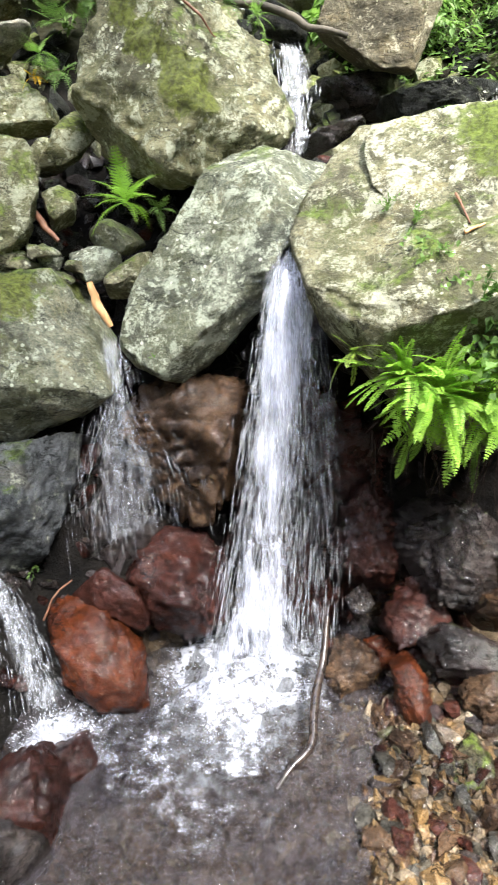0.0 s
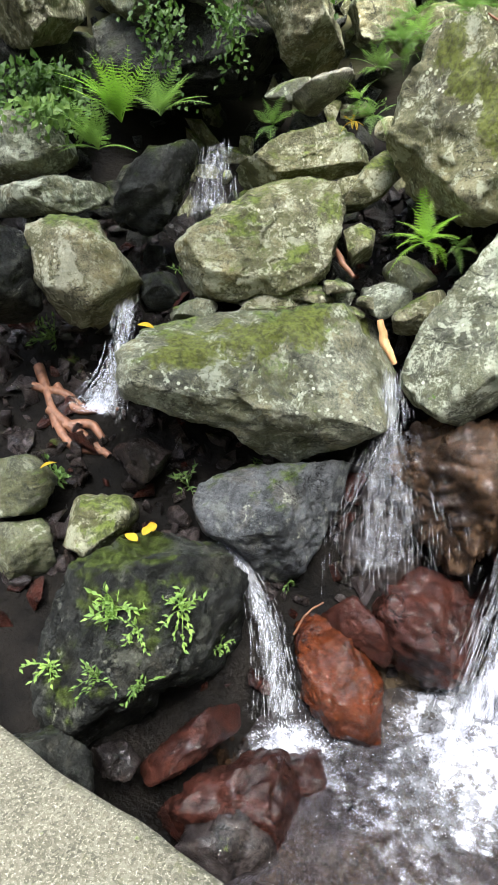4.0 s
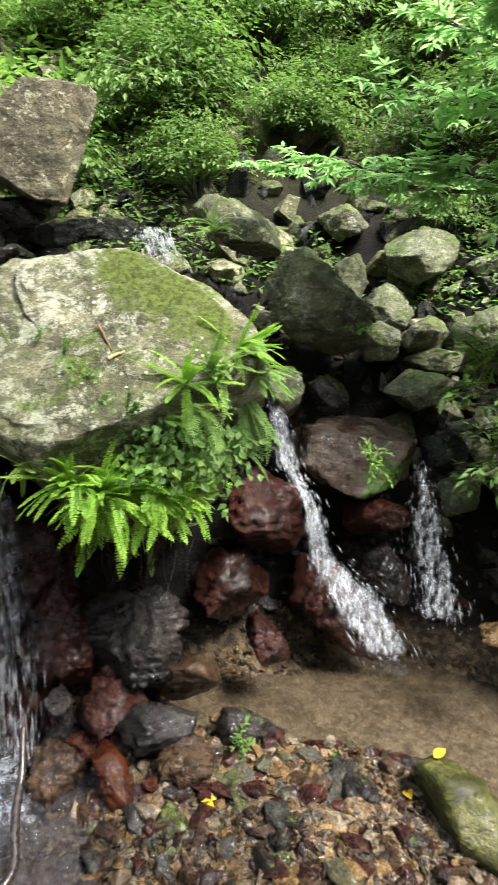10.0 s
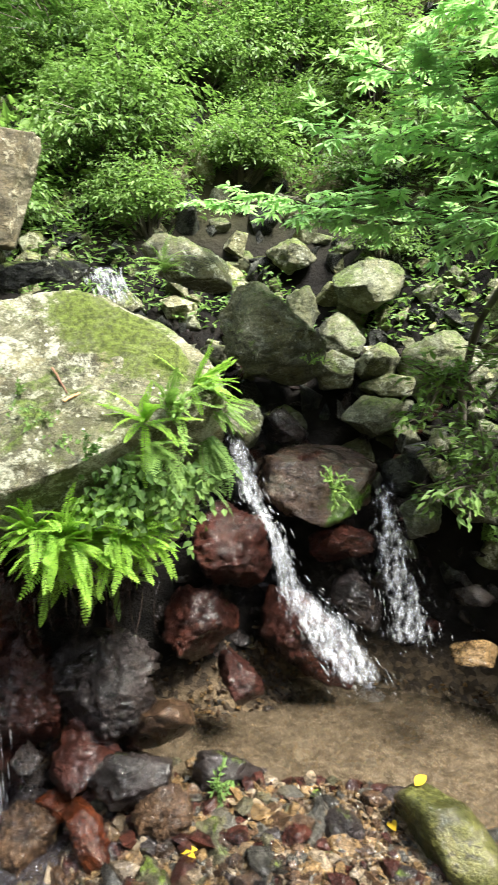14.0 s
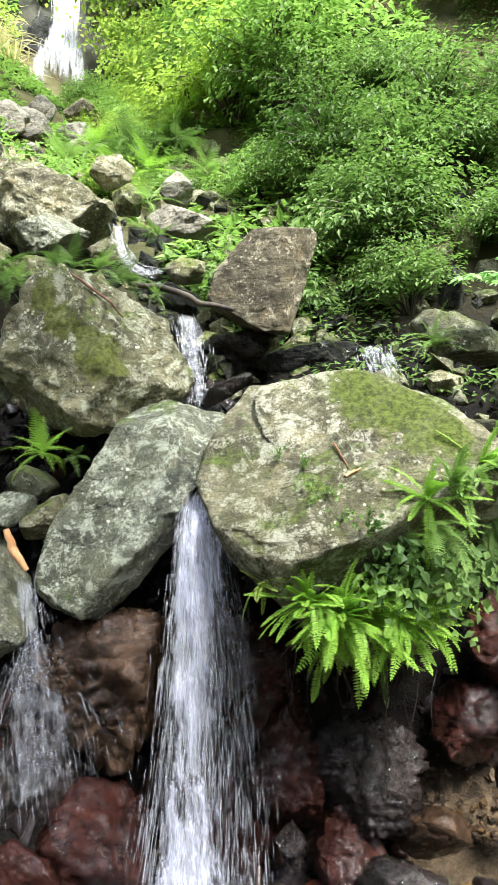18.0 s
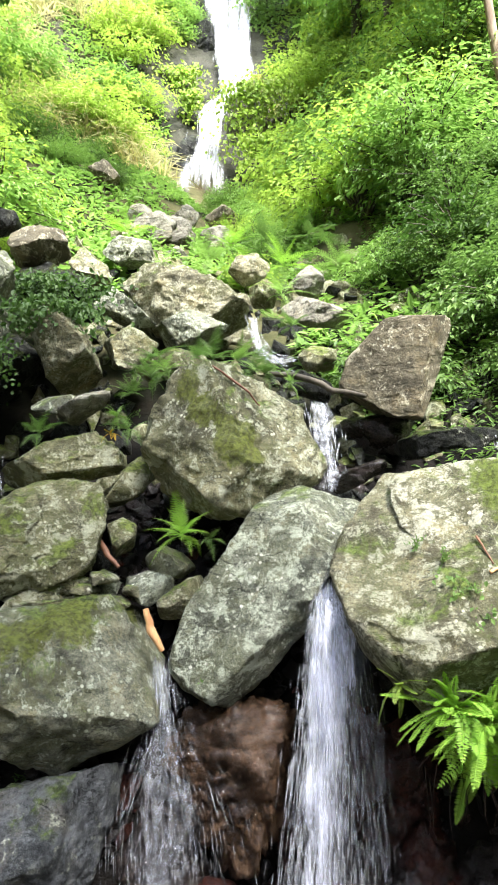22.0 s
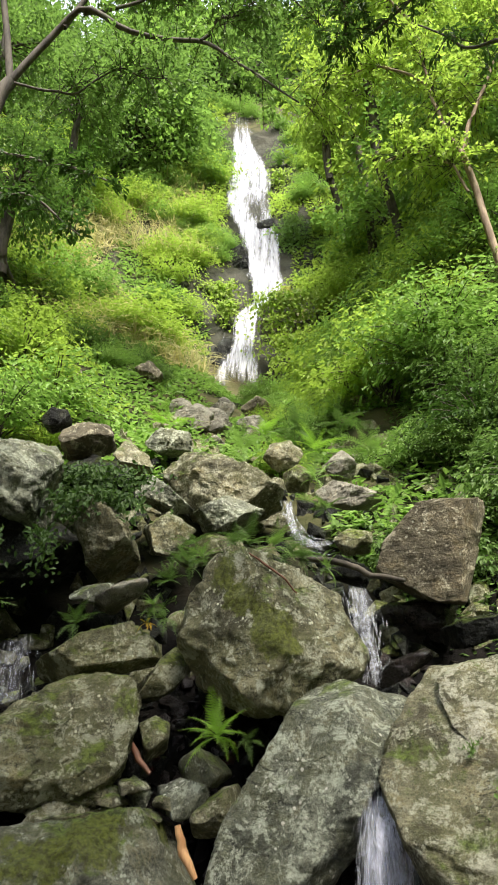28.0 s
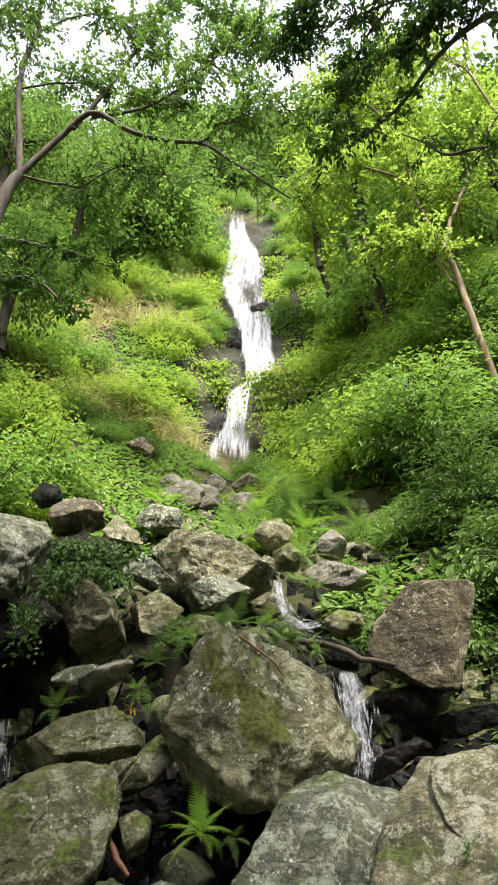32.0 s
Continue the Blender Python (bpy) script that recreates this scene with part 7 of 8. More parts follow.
LA = [(-4.54, 6.58, 11.21), (-3.77, 6.60, 12.34), (-3.42, 6.56, 12.55), (-2.64, 6.70, 12.02), (-1.50, 6.74, 11.84), (-0.75, 6.66, 10.95), (-0.00, 6.50, 9.99)]
LB = [(-3.77, 6.60, 12.34), (-3.41, 6.79, 13.72), (-3.03, 7.08, 15.50), (-2.43, 7.41, 18.34), (-1.62, 7.73, 21.56)]
LC = [(-4.54, 6.58, 11.21), (-4.92, 6.44, 13.37), (-4.94, 6.54, 15.38), (-4.87, 6.72, 18.37)]
LD = [(-5.21, 6.59, 6.33), (-4.98, 6.52, 9.03), (-4.74, 6.51, 10.60), (-4.54, 6.58, 11.21)]
LI = [(-4.87, 6.72, 18.37), (-3.31, 7.06, 18.78), (-1.56, 7.23, 16.87), (-0.48, 7.18, 14.56)]
LJ = [(-4.54, 6.58, 11.21), (-3.76, 6.60, 10.86), (-2.96, 6.67, 11.26), (-2.04, 6.90, 11.29)]
LE = [(-1.50, 6.74, 11.84), (-0.98, 6.83, 12.46), (-0.58, 6.98, 13.02)]
LF = [(-3.42, 6.56, 12.55), (-2.65, 6.80, 13.07), (-1.47, 7.05, 14.68), (-0.34, 7.19, 16.13)]
limb(LD, (0.15, 0.1), left_tree, "trunk", seed=3, wobble=0.12)
for n, (line, r) in enumerate(((LA, (0.06, 0.04, 0.012)), (LB, (0.045, 0.012)), (LC, (0.065, 0.02)), (LE, (0.03, 0.01)), (LF, (0.035, 0.01)), (LI, (0.035, 0.01)), (LJ, (0.025, 0.008)))):
    limb(line, r, left_tree, seed=5 + n, wobble=0.12)
LK = [(-4.94, 6.54, 15.38), (-4.00, 6.81, 16.32), (-2.82, 7.06, 15.93), (-1.97, 7.24, 14.71)]
LL = [(-2.43, 7.41, 18.34), (-1.22, 7.40, 16.91), (-0.24, 7.40, 15.86), (0.67, 7.37, 15.25)]
LM = [(-1.47, 7.05, 14.68), (-0.81, 7.15, 14.01), (-0.07, 7.30, 13.42), (0.53, 7.38, 12.63)]
LN = [(-4.92, 6.44, 13.37), (-4.10, 6.64, 13.90), (-2.94, 6.90, 13.61), (-1.89, 7.16, 13.32)]
LO = [(-5.75, 5.99, 13.80), (-5.57, 6.02, 14.92), (-5.32, 6.11, 15.83), (-4.96, 6.28, 16.74)]
for n, line in enumerate((LK, LL, LM, LN, LO)):
    limb(line, (0.022, 0.006), left_tree, seed=75 + n, wobble=0.1)
leafage([LB, LC, LF, LE, LI, LJ, LK, LL, LM, LN, LO], 60, 0.8, 0.105, 0.025, 91, L_mid, left_tree, droop=0.25)
leafage([LA, LB, LF, LK, LL, LN], 30, 0.7, 0.1, 0.024, 97, L_bright, left_tree, droop=0.2)
LG = [(-4.31, 6.14, 9.28), (-3.39, 6.12, 8.94), (-2.58, 6.08, 8.48)]
LH = [(-4.33, 5.88, 8.36), (-3.47, 5.85, 8.05), (-2.73, 5.79, 7.36)]
low_tree = tagged(new("tree"), "dark drooping branch of a broadleaf tree", "tree", "overhanging trees")
for n, line in enumerate((LG, LH)):
    limb(line, (0.03, 0.008), low_tree, seed=15 + n)
leafage([LG, LH], 34, 0.5, 0.11, 0.024, 92, L_deep, low_tree, start=0.0)

# pale-barked tree on the far bank
tan_tree = tagged(new("tree"), "pale brown forked tree on the bank", "tree", "overhanging trees")
RA = [(3.23, 8.61, 6.00), (3.17, 8.64, 7.59), (3.02, 8.58, 8.81), (2.79, 8.56, 10.75)]
RB = [(2.79, 8.56, 10.75), (2.55, 8.63, 11.51), (2.50, 8.75, 12.67), (2.35, 8.89, 14.66)]
RC = [(2.79, 8.56, 10.75), (3.06, 8.46, 11.64), (3.52, 8.39, 12.59), (4.24, 8.28, 14.04)]
RD = [(2.77, 8.56, 9.94), (2.50, 8.65, 10.73), (1.95, 8.79, 11.21), (1.50, 8.77, 10.96)]
limb(RA, (0.075, 0.06), tan_tree, "trunk", B_tan, 21, 0.06)
for n, line in enumerate((RB, RC, RD)):
    limb(line, (0.045 if n < 2 else 0.025, 0.012), tan_tree, "limb", B_tan, 23 + n)
RE = [(2.35, 8.89, 14.66), (1.70, 8.84, 15.66), (1.26, 8.91, 16.48), (0.72, 8.97, 16.23)]
RF = [(2.50, 8.75, 12.67), (1.61, 8.75, 13.30), (0.91, 8.85, 13.34), (0.17, 9.00, 12.58)]
RG = [(4.24, 8.28, 14.04), (3.78, 8.17, 15.47), (3.01, 8.37, 16.58), (2.18, 8.73, 18.06)]
for n, line in enumerate((RE, RF, RG)):
    limb(line, (0.03, 0.008), tan_tree, "limb", B_tan, 27 + n)
leafage([RB, RC, RD, RE, RF, RG], 80, 1.0, 0.12, 0.03, 93, L_yellow, tan_tree)

# dark boughs overhead
over_tree = tagged(new("tree"), "dark overhanging boughs against the sky", "tree", "overhanging trees")
OA = [(3.19, 3.32, 7.96), (2.92, 4.06, 9.82), (2.49, 4.57, 10.63), (1.91, 5.05, 10.46), (1.40, 5.42, 10.19), (0.87, 5.73, 10.04)]
OB = [(3.06, 3.95, 7.42), (2.72, 4.67, 8.33), (2.45, 5.26, 9.10), (2.05, 5.64, 9.73), (1.66, 5.97, 10.54)]
OC = [(2.92, 4.06, 9.82), (2.34, 4.42, 11.16), (1.64, 4.94, 12.07), (0.86, 5.33, 12.38)]
OD = [(3.31, 3.20, 9.44), (2.54, 4.07, 11.58), (1.24, 4.84, 13.05), (-0.15, 5.30, 13.49)]
OE = [(1.64, 4.94, 12.07), (1.14, 5.28, 11.65), (0.76, 5.55, 10.80), (0.61, 5.67, 9.75)]
OF = [(2.54, 4.07, 11.58), (2.05, 4.56, 10.96), (1.66, 4.93, 10.93), (1.17, 5.27, 11.08)]
OG = [(1.24, 4.84, 13.05), (0.53, 5.17, 12.61), (0.17, 5.40, 12.18), (-0.20, 5.60, 12.00)]
for n, line in enumerate((OE, OF, OG)):
    limb(line, (0.02, 0.005), over_tree, seed=35 + n, wobble=0.06)
for n, (line, r) in enumerate(((OA, (0.08, 0.012)), (OB, (0.045, 0.01)), (OC, (0.05, 0.01)), (OD, (0.06, 0.01)))):
    limb(line, r, over_tree, seed=31 + n, wobble=0.08)
leafage([OC, OD, OF, OG, OE], 70, 0.5, 0.1, 0.02, 94, L_deep, over_tree)
leafage([OA, OB], 26, 0.4, 0.1, 0.02, 98, L_deep, over_tree)

# long-leaved branches over the side pool
spray_tree = tagged(new("tree"), "long-leaved shrub tree spreading over the side stream", "tree", "overhanging trees")
SA = [(3.39, 2.80, 0.43), (3.34, 2.70, 1.33), (3.22, 2.54, 2.23), (3.24, 2.35, 2.53), (3.26, 2.14, 2.86), (3.29, 1.91, 3.19)]
SPRAYS = ([(3.24, 2.35, 2.53), (2.90, 2.46, 2.78), (2.61, 2.62, 2.88), (2.36, 2.85, 2.87)],
          [(3.26, 2.14, 2.86), (2.89, 2.31, 3.07), (2.59, 2.51, 3.15), (2.28, 2.79, 3.20)],
          [(3.26, 2.14, 2.86), (2.85, 2.20, 3.23), (2.59, 2.35, 3.38), (2.39, 2.56, 3.50)],
          [(3.29, 1.91, 3.19), (2.92, 1.93, 3.48), (2.68, 2.09, 3.61), (2.55, 2.25, 3.73)],
          [(3.26, 2.14, 2.86), (2.93, 1.91, 2.98), (2.74, 1.84, 3.08), (2.61, 1.85, 3.04)],
          [(3.24, 2.35, 2.53), (2.96, 2.04, 2.68), (2.74, 2.01, 2.68), (2.62, 2.00, 2.59)],
          [(3.29, 1.91, 3.19), (3.05, 1.71, 3.27), (2.82, 1.71, 3.36), (2.65, 1.79, 3.41)],
          [(3.24, 2.35, 2.53), (3.06, 1.90, 2.62), (3.04, 1.73, 2.57), (3.03, 1.54, 2.48)],
          [(2.90, 2.46, 2.78), (2.53, 2.70, 2.77), (2.21, 3.09, 2.95), (1.96, 3.37, 2.91)])
limb(SA, (0.035, 0.025, 0.015), spray_tree, "trunk", seed=41)
for n, line in enumerate(SPRAYS):
    limb(line, (0.012, 0.004), spray_tree, seed=42 + n, wobble=0.03, n=16)


def sprays(lines, per, reach, leaf, wide, seed, material, parent):
    """Flat layered twigs, each with whorls of long drooping leaves."""
    rng = np.random.default_rng(seed)
    pieces, twigs = [], []
    for line in lines:
        q = bend(line, 30)
        for k in range(per):
            at = q[rng.integers(6, 30)]
            d = rng.normal(size=3) * (1, 1, 0.14) + (q[-1] - q[0]) / np.linalg.norm(q[-1] - q[0]) * 0.5
            d /= np.linalg.norm(d)
            r = reach * rng.uniform(0.45, 1.1)
            tw = bend([at, at + d * r * 0.55 + (0, 0, 0.05 * r), at + d * r - (0, 0, 0.04 * r)], 10)
            twigs.append(tube(tw, (0.004, 0.0015), 4))
            for node in (3, 5, 7, 9):
                m = 7
                a = np.linspace(0, 2 * np.pi, m, endpoint=False) + rng.uniform(0, 6)
                way = np.stack([np.cos(a), np.sin(a), 0 * a - 0.22], 1) + d * (1.2 if node == 9 else 0.8) + rng.normal(0, 0.12, (m, 3))
                pieces.append(leaf_quads(np.tile(tw[node], (m, 1)), way, rng.normal(0, 0.22, (m, 3)) + (0, 0, 1.0), leaf * rng.uniform(0.7, 1.15, m), wide * rng.uniform(0.8, 1.2, m), 0.12))
    tagged(solid("brushwood", *gathered(twigs), B_bark, parent), kind="stuff")
    return solid("crown", *gathered(pieces), material, parent, smooth=False)


sprays(SPRAYS, 32, 0.34, 0.09, 0.0125, 95, L_spray, spray_tree)
LOWS = ([(3.10, 2.37, 1.76), (2.84, 2.37, 1.94), (2.69, 2.39, 1.78), (2.59, 2.36, 1.67)], [(3.10, 2.37, 1.76), (3.07, 2.07, 1.98), (3.02, 1.78, 1.88), (2.98, 1.64, 1.73)],
        [(3.08, 2.39, 1.55), (2.90, 2.14, 1.54), (2.79, 2.11, 1.40), (2.64, 2.22, 1.40)], [(3.12, 2.34, 1.76), (3.06, 1.89, 1.63), (2.97, 1.65, 1.47), (2.91, 1.75, 1.24)],
        [(3.16, 2.45, 2.09), (3.14, 2.14, 2.22), (3.10, 1.83, 2.14), (3.10, 1.62, 2.00)])
low_shrub = tagged(new("shrub"), "dark leafy shrub hanging over the side stream", "shrub", "shrubs of the ravine")
for n, line in enumerate(LOWS):
    limb(line, (0.014, 0.004), low_shrub, "stem", seed=61 + n, wobble=0.03, n=14)
leafage(LOWS, 20, 0.36, 0.075, 0.014, 96, L_mid, low_shrub, droop=0.1, name="foliage")


# ---------------------------------------------------------------- wood and litter
def stick(name, label, points, radii, material, seed, wobble=0.01, category="stick"):
    ob = solid(name, *tube(bend(points, 22, seed, wobble), radii, 8), material)
    return tagged(ob, label, category, "driftwood")


stick("stick", "pale orange split stick wedged between boulders", [(-0.68, 2.90, 1.71), (-0.65, 2.90, 1.61), (-0.60, 2.90, 1.52)], (0.014, 0.022, 0.012), W_orange, 1, 0.004)
stick("stick", "reddish rotten stick lying between stones", [(-1.04, 3.34, 2.00), (-0.98, 3.28, 1.93), (-0.90, 3.24, 1.86)], (0.014, 0.017, 0.01), W_rot, 2, 0.005)
stick("branch", "wet black bent branch standing in the pool", [(0.36, 2.47, 0.33), (0.33, 2.32, 0.22), (0.28, 2.14, 0.12), (0.25, 2.00, 0.06), (0.18, 1.94, 0.03), (0.13, 1.88, 0.00)], (0.012, 0.017, 0.02, 0.017, 0.012), W_black, 3, 0.01)
stick("stick", "thin dry twig lying on the boulder", [(0.76, 2.63, 2.06), (0.79, 2.52, 1.96)], (0.005, 0.003), W_rot, 4, 0.003)
stick("stick", "thin dry twig lying on the boulder", [(0.77, 2.50, 1.93), (0.84, 2.51, 1.96)], (0.008, 0.004), W_orange, 5, 0.003)
stick("twig", "thin bent twig leaning on red stones", [(-0.83, 2.31, 0.41), (-0.78, 2.37, 0.51), (-0.74, 2.44, 0.52)], (0.005, 0.004), W_rot, 6, 0.004)
for n, (a, b, c) in enumerate((((-2.46, 2.68, 1.38), (-2.30, 2.57, 1.23), (-2.21, 2.49, 1.12)), ((-2.29, 2.54, 1.20), (-2.07, 2.53, 1.08), (-1.92, 2.53, 1.00)),
                               ((-2.19, 2.52, 1.13), (-2.07, 2.58, 1.13), (-1.96, 2.56, 1.06)), ((-2.42, 2.58, 1.30), (-2.24, 2.63, 1.25), (-2.14, 2.64, 1.20)),
                               ((-2.25, 2.52, 1.17), (-2.08, 2.47, 1.04), (-1.93, 2.53, 1.01)), ((-2.32, 2.65, 1.30), (-2.19, 2.61, 1.20), (-1.98, 2.72, 1.19)))):
    stick("stick", "wet reddish-brown driftwood log in a small jam", [a, b, c], (0.03 - 0.002 * n, 0.026, 0.02 - 0.002 * n), W_rot, 70 + n, 0.006)


stick("branch", "mossy brown log lying across the upper brook", [(-0.16, 4.12, 3.05), (0.08, 4.08, 2.99), (0.30, 4.02, 2.92), (0.50, 4.0, 2.86)], (0.014, 0.022, 0.02, 0.013), B_bark, 8, 0.03)
stick("stick", "thin brown root lying along the mossy boulder", [(-0.42, 3.38, 2.95), (-0.33, 3.39, 2.88), (-0.24, 3.42, 2.80), (-0.16, 3.45, 2.73)], (0.004, 0.007, 0.006, 0.003), W_rot, 9, 0.02)

for n, (x, y, r) in enumerate(((-1.86, 8.35, 0.32), (-1.5, 8.75, 0.27), (-1.72, 9.1, 0.33), (-0.98, 9.0, 0.3), (-1.42, 8.1, 0.2), (-2.1, 8.9, 0.26))):
    rock("boulder", "pale dry stone below the tall fall", M_sun, (x, y, float(ground_z(x, y)[0]) + 0.45 * r), 10 * n - 20, -12, 1.1 * r,
         [(-r, -0.2 * r), (-0.7 * r, 0.5 * r), (0.1 * r, 0.75 * r), (0.8 * r, 0.3 * r), (r, -0.3 * r), (0.2 * r, -0.6 * r), (-0.6 * r, -0.6 * r)])


def roots():
    rng = np.random.default_rng(77)
    thing = tagged(new("roots"), "thin dark roots hanging under the ferns", "roots")
    a, b = np.array((0.51, 2.67, 1.07)), np.array((1.13, 2.47, 1.11))
    for k in range(34):
        p = a + (b - a) * rng.uniform() + (0, rng.normal(0, 0.04), rng.uniform(-0.02, 0.1))
        q = p + (rng.normal(0, 0.05), rng.normal(0.02, 0.04), -rng.uniform(0.12, 0.34))
        solid("root", *tube(bend([p, (p + q) / 2 + rng.normal(0, 0.015, 3), q], 8), (0.003, 0.001), 4), W_black, thing)


roots()


def fallen_leaf(at, size, turn, seed):
    rng = np.random.default_rng(seed)
    n = 9
    t = np.linspace(0, 1, n)
    w = size * 0.3 * np.sin(np.pi * t ** 0.8)
    z = 0.12 * size * np.sin(t * 3) + 0.004
    v = np.concatenate([np.stack([w, t * size, z + 0.1 * w], 1), np.stack([0 * w, t * size, z], 1), np.stack([-w, t * size, z + 0.1 * w], 1)])
    ob = solid("fallen_leaf", v, grid_faces(3, n), L_gold)
    ob.matrix_world = pose(*at, 10, rng.uniform(-20, 20), turn)
    return tagged(ob, "fallen yellow leaf on wet stone", "leaf", "fallen leaves")


for n, at in enumerate(((-1.52, 2.21, 0.79), (-1.52, 2.29, 0.77), (-1.48, 2.11, 0.82), (-1.59, 2.49, 1.67), (1.86, 1.70, 0.11), (1.03, 2.01, 0.08), (1.02, 2.03, 0.08), (1.93, 1.63, 0.30), (-1.93, 2.06, 1.10))):
    fallen_leaf(at, 0.075, 40 * n, n)


# ---------------------------------------------------------------- stones of the bed and the gaps
def chip_arrays(seed, points, flat=0.55, worn=0.0):
    """A broken stone of about unit radius: the hull of a few points, with worn edges where asked."""
    rng = np.random.default_rng(seed)
    p = rng.normal(size=(points, 3))
    p *= rng.uniform(0.75, 1.1, (points, 1)) / np.linalg.norm(p, axis=1, keepdims=True)
    p *= (rng.uniform(0.95, 1.3), rng.uniform(0.6, 0.9), flat)
    bm = bmesh.new()
    for q in p:
        bm.verts.new(q)
    out = bmesh.ops.convex_hull(bm, input=bm.verts[:])
    bmesh.ops.delete(bm, geom=[g for g in out["geom_interior"] if isinstance(g, bmesh.types.BMVert)], context="VERTS")
    if worn:
        bmesh.ops.dissolve_limit(bm, angle_limit=0.3, verts=bm.verts[:], edges=bm.edges[:])
        bmesh.ops.bevel(bm, geom=bm.edges[:], offset=worn, segments=1, affect="EDGES", profile=0.5)
    bmesh.ops.triangulate(bm, faces=bm.faces[:])
    bm.verts.index_update()
    v, f = np.array([q.co[:] for q in bm.verts]), np.array([[q.index for q in face.verts] for face in bm.faces])
    bm.free()
    return v, f


def lay_stones():
    rng = random.Random(5)
    kinds = ((M_amber, "small wet ochre stone in the stream bed"), (M_umber, "small wet brown stone in the stream bed"), (M_tan, "small wet tan stone in the stream bed"),
             (M_rust, "small wet red-brown stone in the stream bed"), (M_slate, "small damp grey stone in the stream bed"), (M_wet, "small wet black stone in the stream bed"),
             (M_drab, "small wet olive stone in the stream bed"))
    protos = []
    for k in range(21):
        me = mesh_of("pebble", *chip_arrays(300 + k, 12 + k % 5, rng.uniform(0.4, 0.6), 0.09), smooth=False)
        me.materials.append(kinds[k % 7][0])
        protos.append((me, kinds[k % 7][1]))
    made = 0
    while made < 296:
        b, d = radians(rng.uniform(4, 62)), rng.uniform(1.75, 3.15)
        x, y = d * math.sin(b), d * math.cos(b)
        z = float(ground_z(x, y)[0])
        if z < -0.02 or z > 0.45 or x < 0.3:
            continue
        s = min(0.1, 0.036 * math.exp(rng.gauss(0.1, 0.5)))
        me, words = rng.choice(protos)
        ob = new("pebble", me)
        ob.matrix_world = pose(x, y, z + 0.18 * s, rng.uniform(-16, 16), rng.uniform(-16, 16), rng.uniform(0, 360)) @ Matrix.Scale(s, 4)
        tagged(ob, words, "stone", "pebbles of the stream bed")
        made += 1


lay_stones()


def rubble(name, label, seed, count, bear, dist, size, material, keep=None, lean=0.5):
    """Small broken stones strewn over part of the ground, as one heap."""
    rng = np.random.default_rng(seed)
    protos = [chip_arrays(seed * 10 + k, 9 + k % 6, rng.uniform(0.4, 0.7)) for k in range(10)]
    b, d = np.radians(rng.uniform(*bear, count)), rng.uniform(*dist, count)
    x, y = d * np.sin(b), d * np.cos(b)
    z = ground_z(x, y)
    pieces = []
    for k in range(count):
        if keep and not keep(x[k], y[k], z[k]):
            continue
        s = size * min(1.7, math.exp(rng.normal(0, 0.5)))
        m = np.array(Euler((rng.normal(0, lean), rng.normal(0, lean), rng.uniform(0, 6.28))).to_matrix())
        v, f = protos[k % 10]
        pieces.append((v @ m.T * s + (x[k], y[k], z[k] + 0.15 * s), f))
    ob = solid(name, *gathered(pieces), material, smooth=False)
    return tagged(ob, label, "stones", kind="stuff")


def low_bank(x, y, z):
    return -0.12 < z < 0.38


rubble("gravel", "wet ochre gravel of the stream bed", 401, 5200, (2, 66), (1.4, 3.7), 0.02, M_amber, low_bank)
rubble("gravel", "wet tan gravel of the stream bed", 407, 4200, (2, 66), (1.4, 3.7), 0.019, M_tan, low_bank)
rubble("gravel", "wet brown gravel of the stream bed", 402, 4200, (2, 66), (1.4, 3.7), 0.022, M_umber, low_bank)
rubble("gravel", "wet grey gravel of the stream bed", 408, 2200, (2, 66), (1.4, 3.7), 0.02, M_slate, low_bank)
rubble("gravel", "brown gravel under the pool", 409, 2600, (-28, 14), (1.3, 2.7), 0.03, M_umber, lambda x, y, z: z < -0.06)
rubble("cobbles", "angular wet brown cobbles of the bank", 411, 420, (2, 64), (1.5, 3.2), 0.042, M_umber, low_bank)
rubble("cobbles", "angular wet grey cobbles of the bank", 412, 220, (2, 64), (1.5, 3.2), 0.045, M_slate, low_bank)
rubble("cobbles", "angular wet ochre cobbles of the bank", 413, 420, (2, 64), (1.5, 3.2), 0.038, M_amber, low_bank)
rubble("cobbles", "angular wet tan cobbles of the bank", 415, 260, (2, 64), (1.5, 3.2), 0.036, M_tan, low_bank)
rubble("cobbles", "angular wet red-brown cobbles of the bank", 414, 200, (2, 64), (1.5, 3.2), 0.045, M_rust, lambda x, y, z: -0.03 < z < 0.4)
# wet rubble; part of the gap shade is put into its near-black colour
rubble("rubble", "wet rubble coloured dark for the shade between the boulders", 403, 3200, (-50, 60), (2.7, 4.6), 0.05, M_wet, lambda x, y, z: x < 0.4 or z > 0.3, lean=1.0)
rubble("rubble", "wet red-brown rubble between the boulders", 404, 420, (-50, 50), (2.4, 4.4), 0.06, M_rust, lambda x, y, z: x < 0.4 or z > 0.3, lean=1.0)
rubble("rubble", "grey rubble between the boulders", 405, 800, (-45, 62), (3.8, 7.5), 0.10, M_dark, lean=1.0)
rubble("rubble", "mossy rubble between the boulders", 406, 480, (-30, 55), (4.4, 8.5), 0.11, M_moss, lean=1.0)


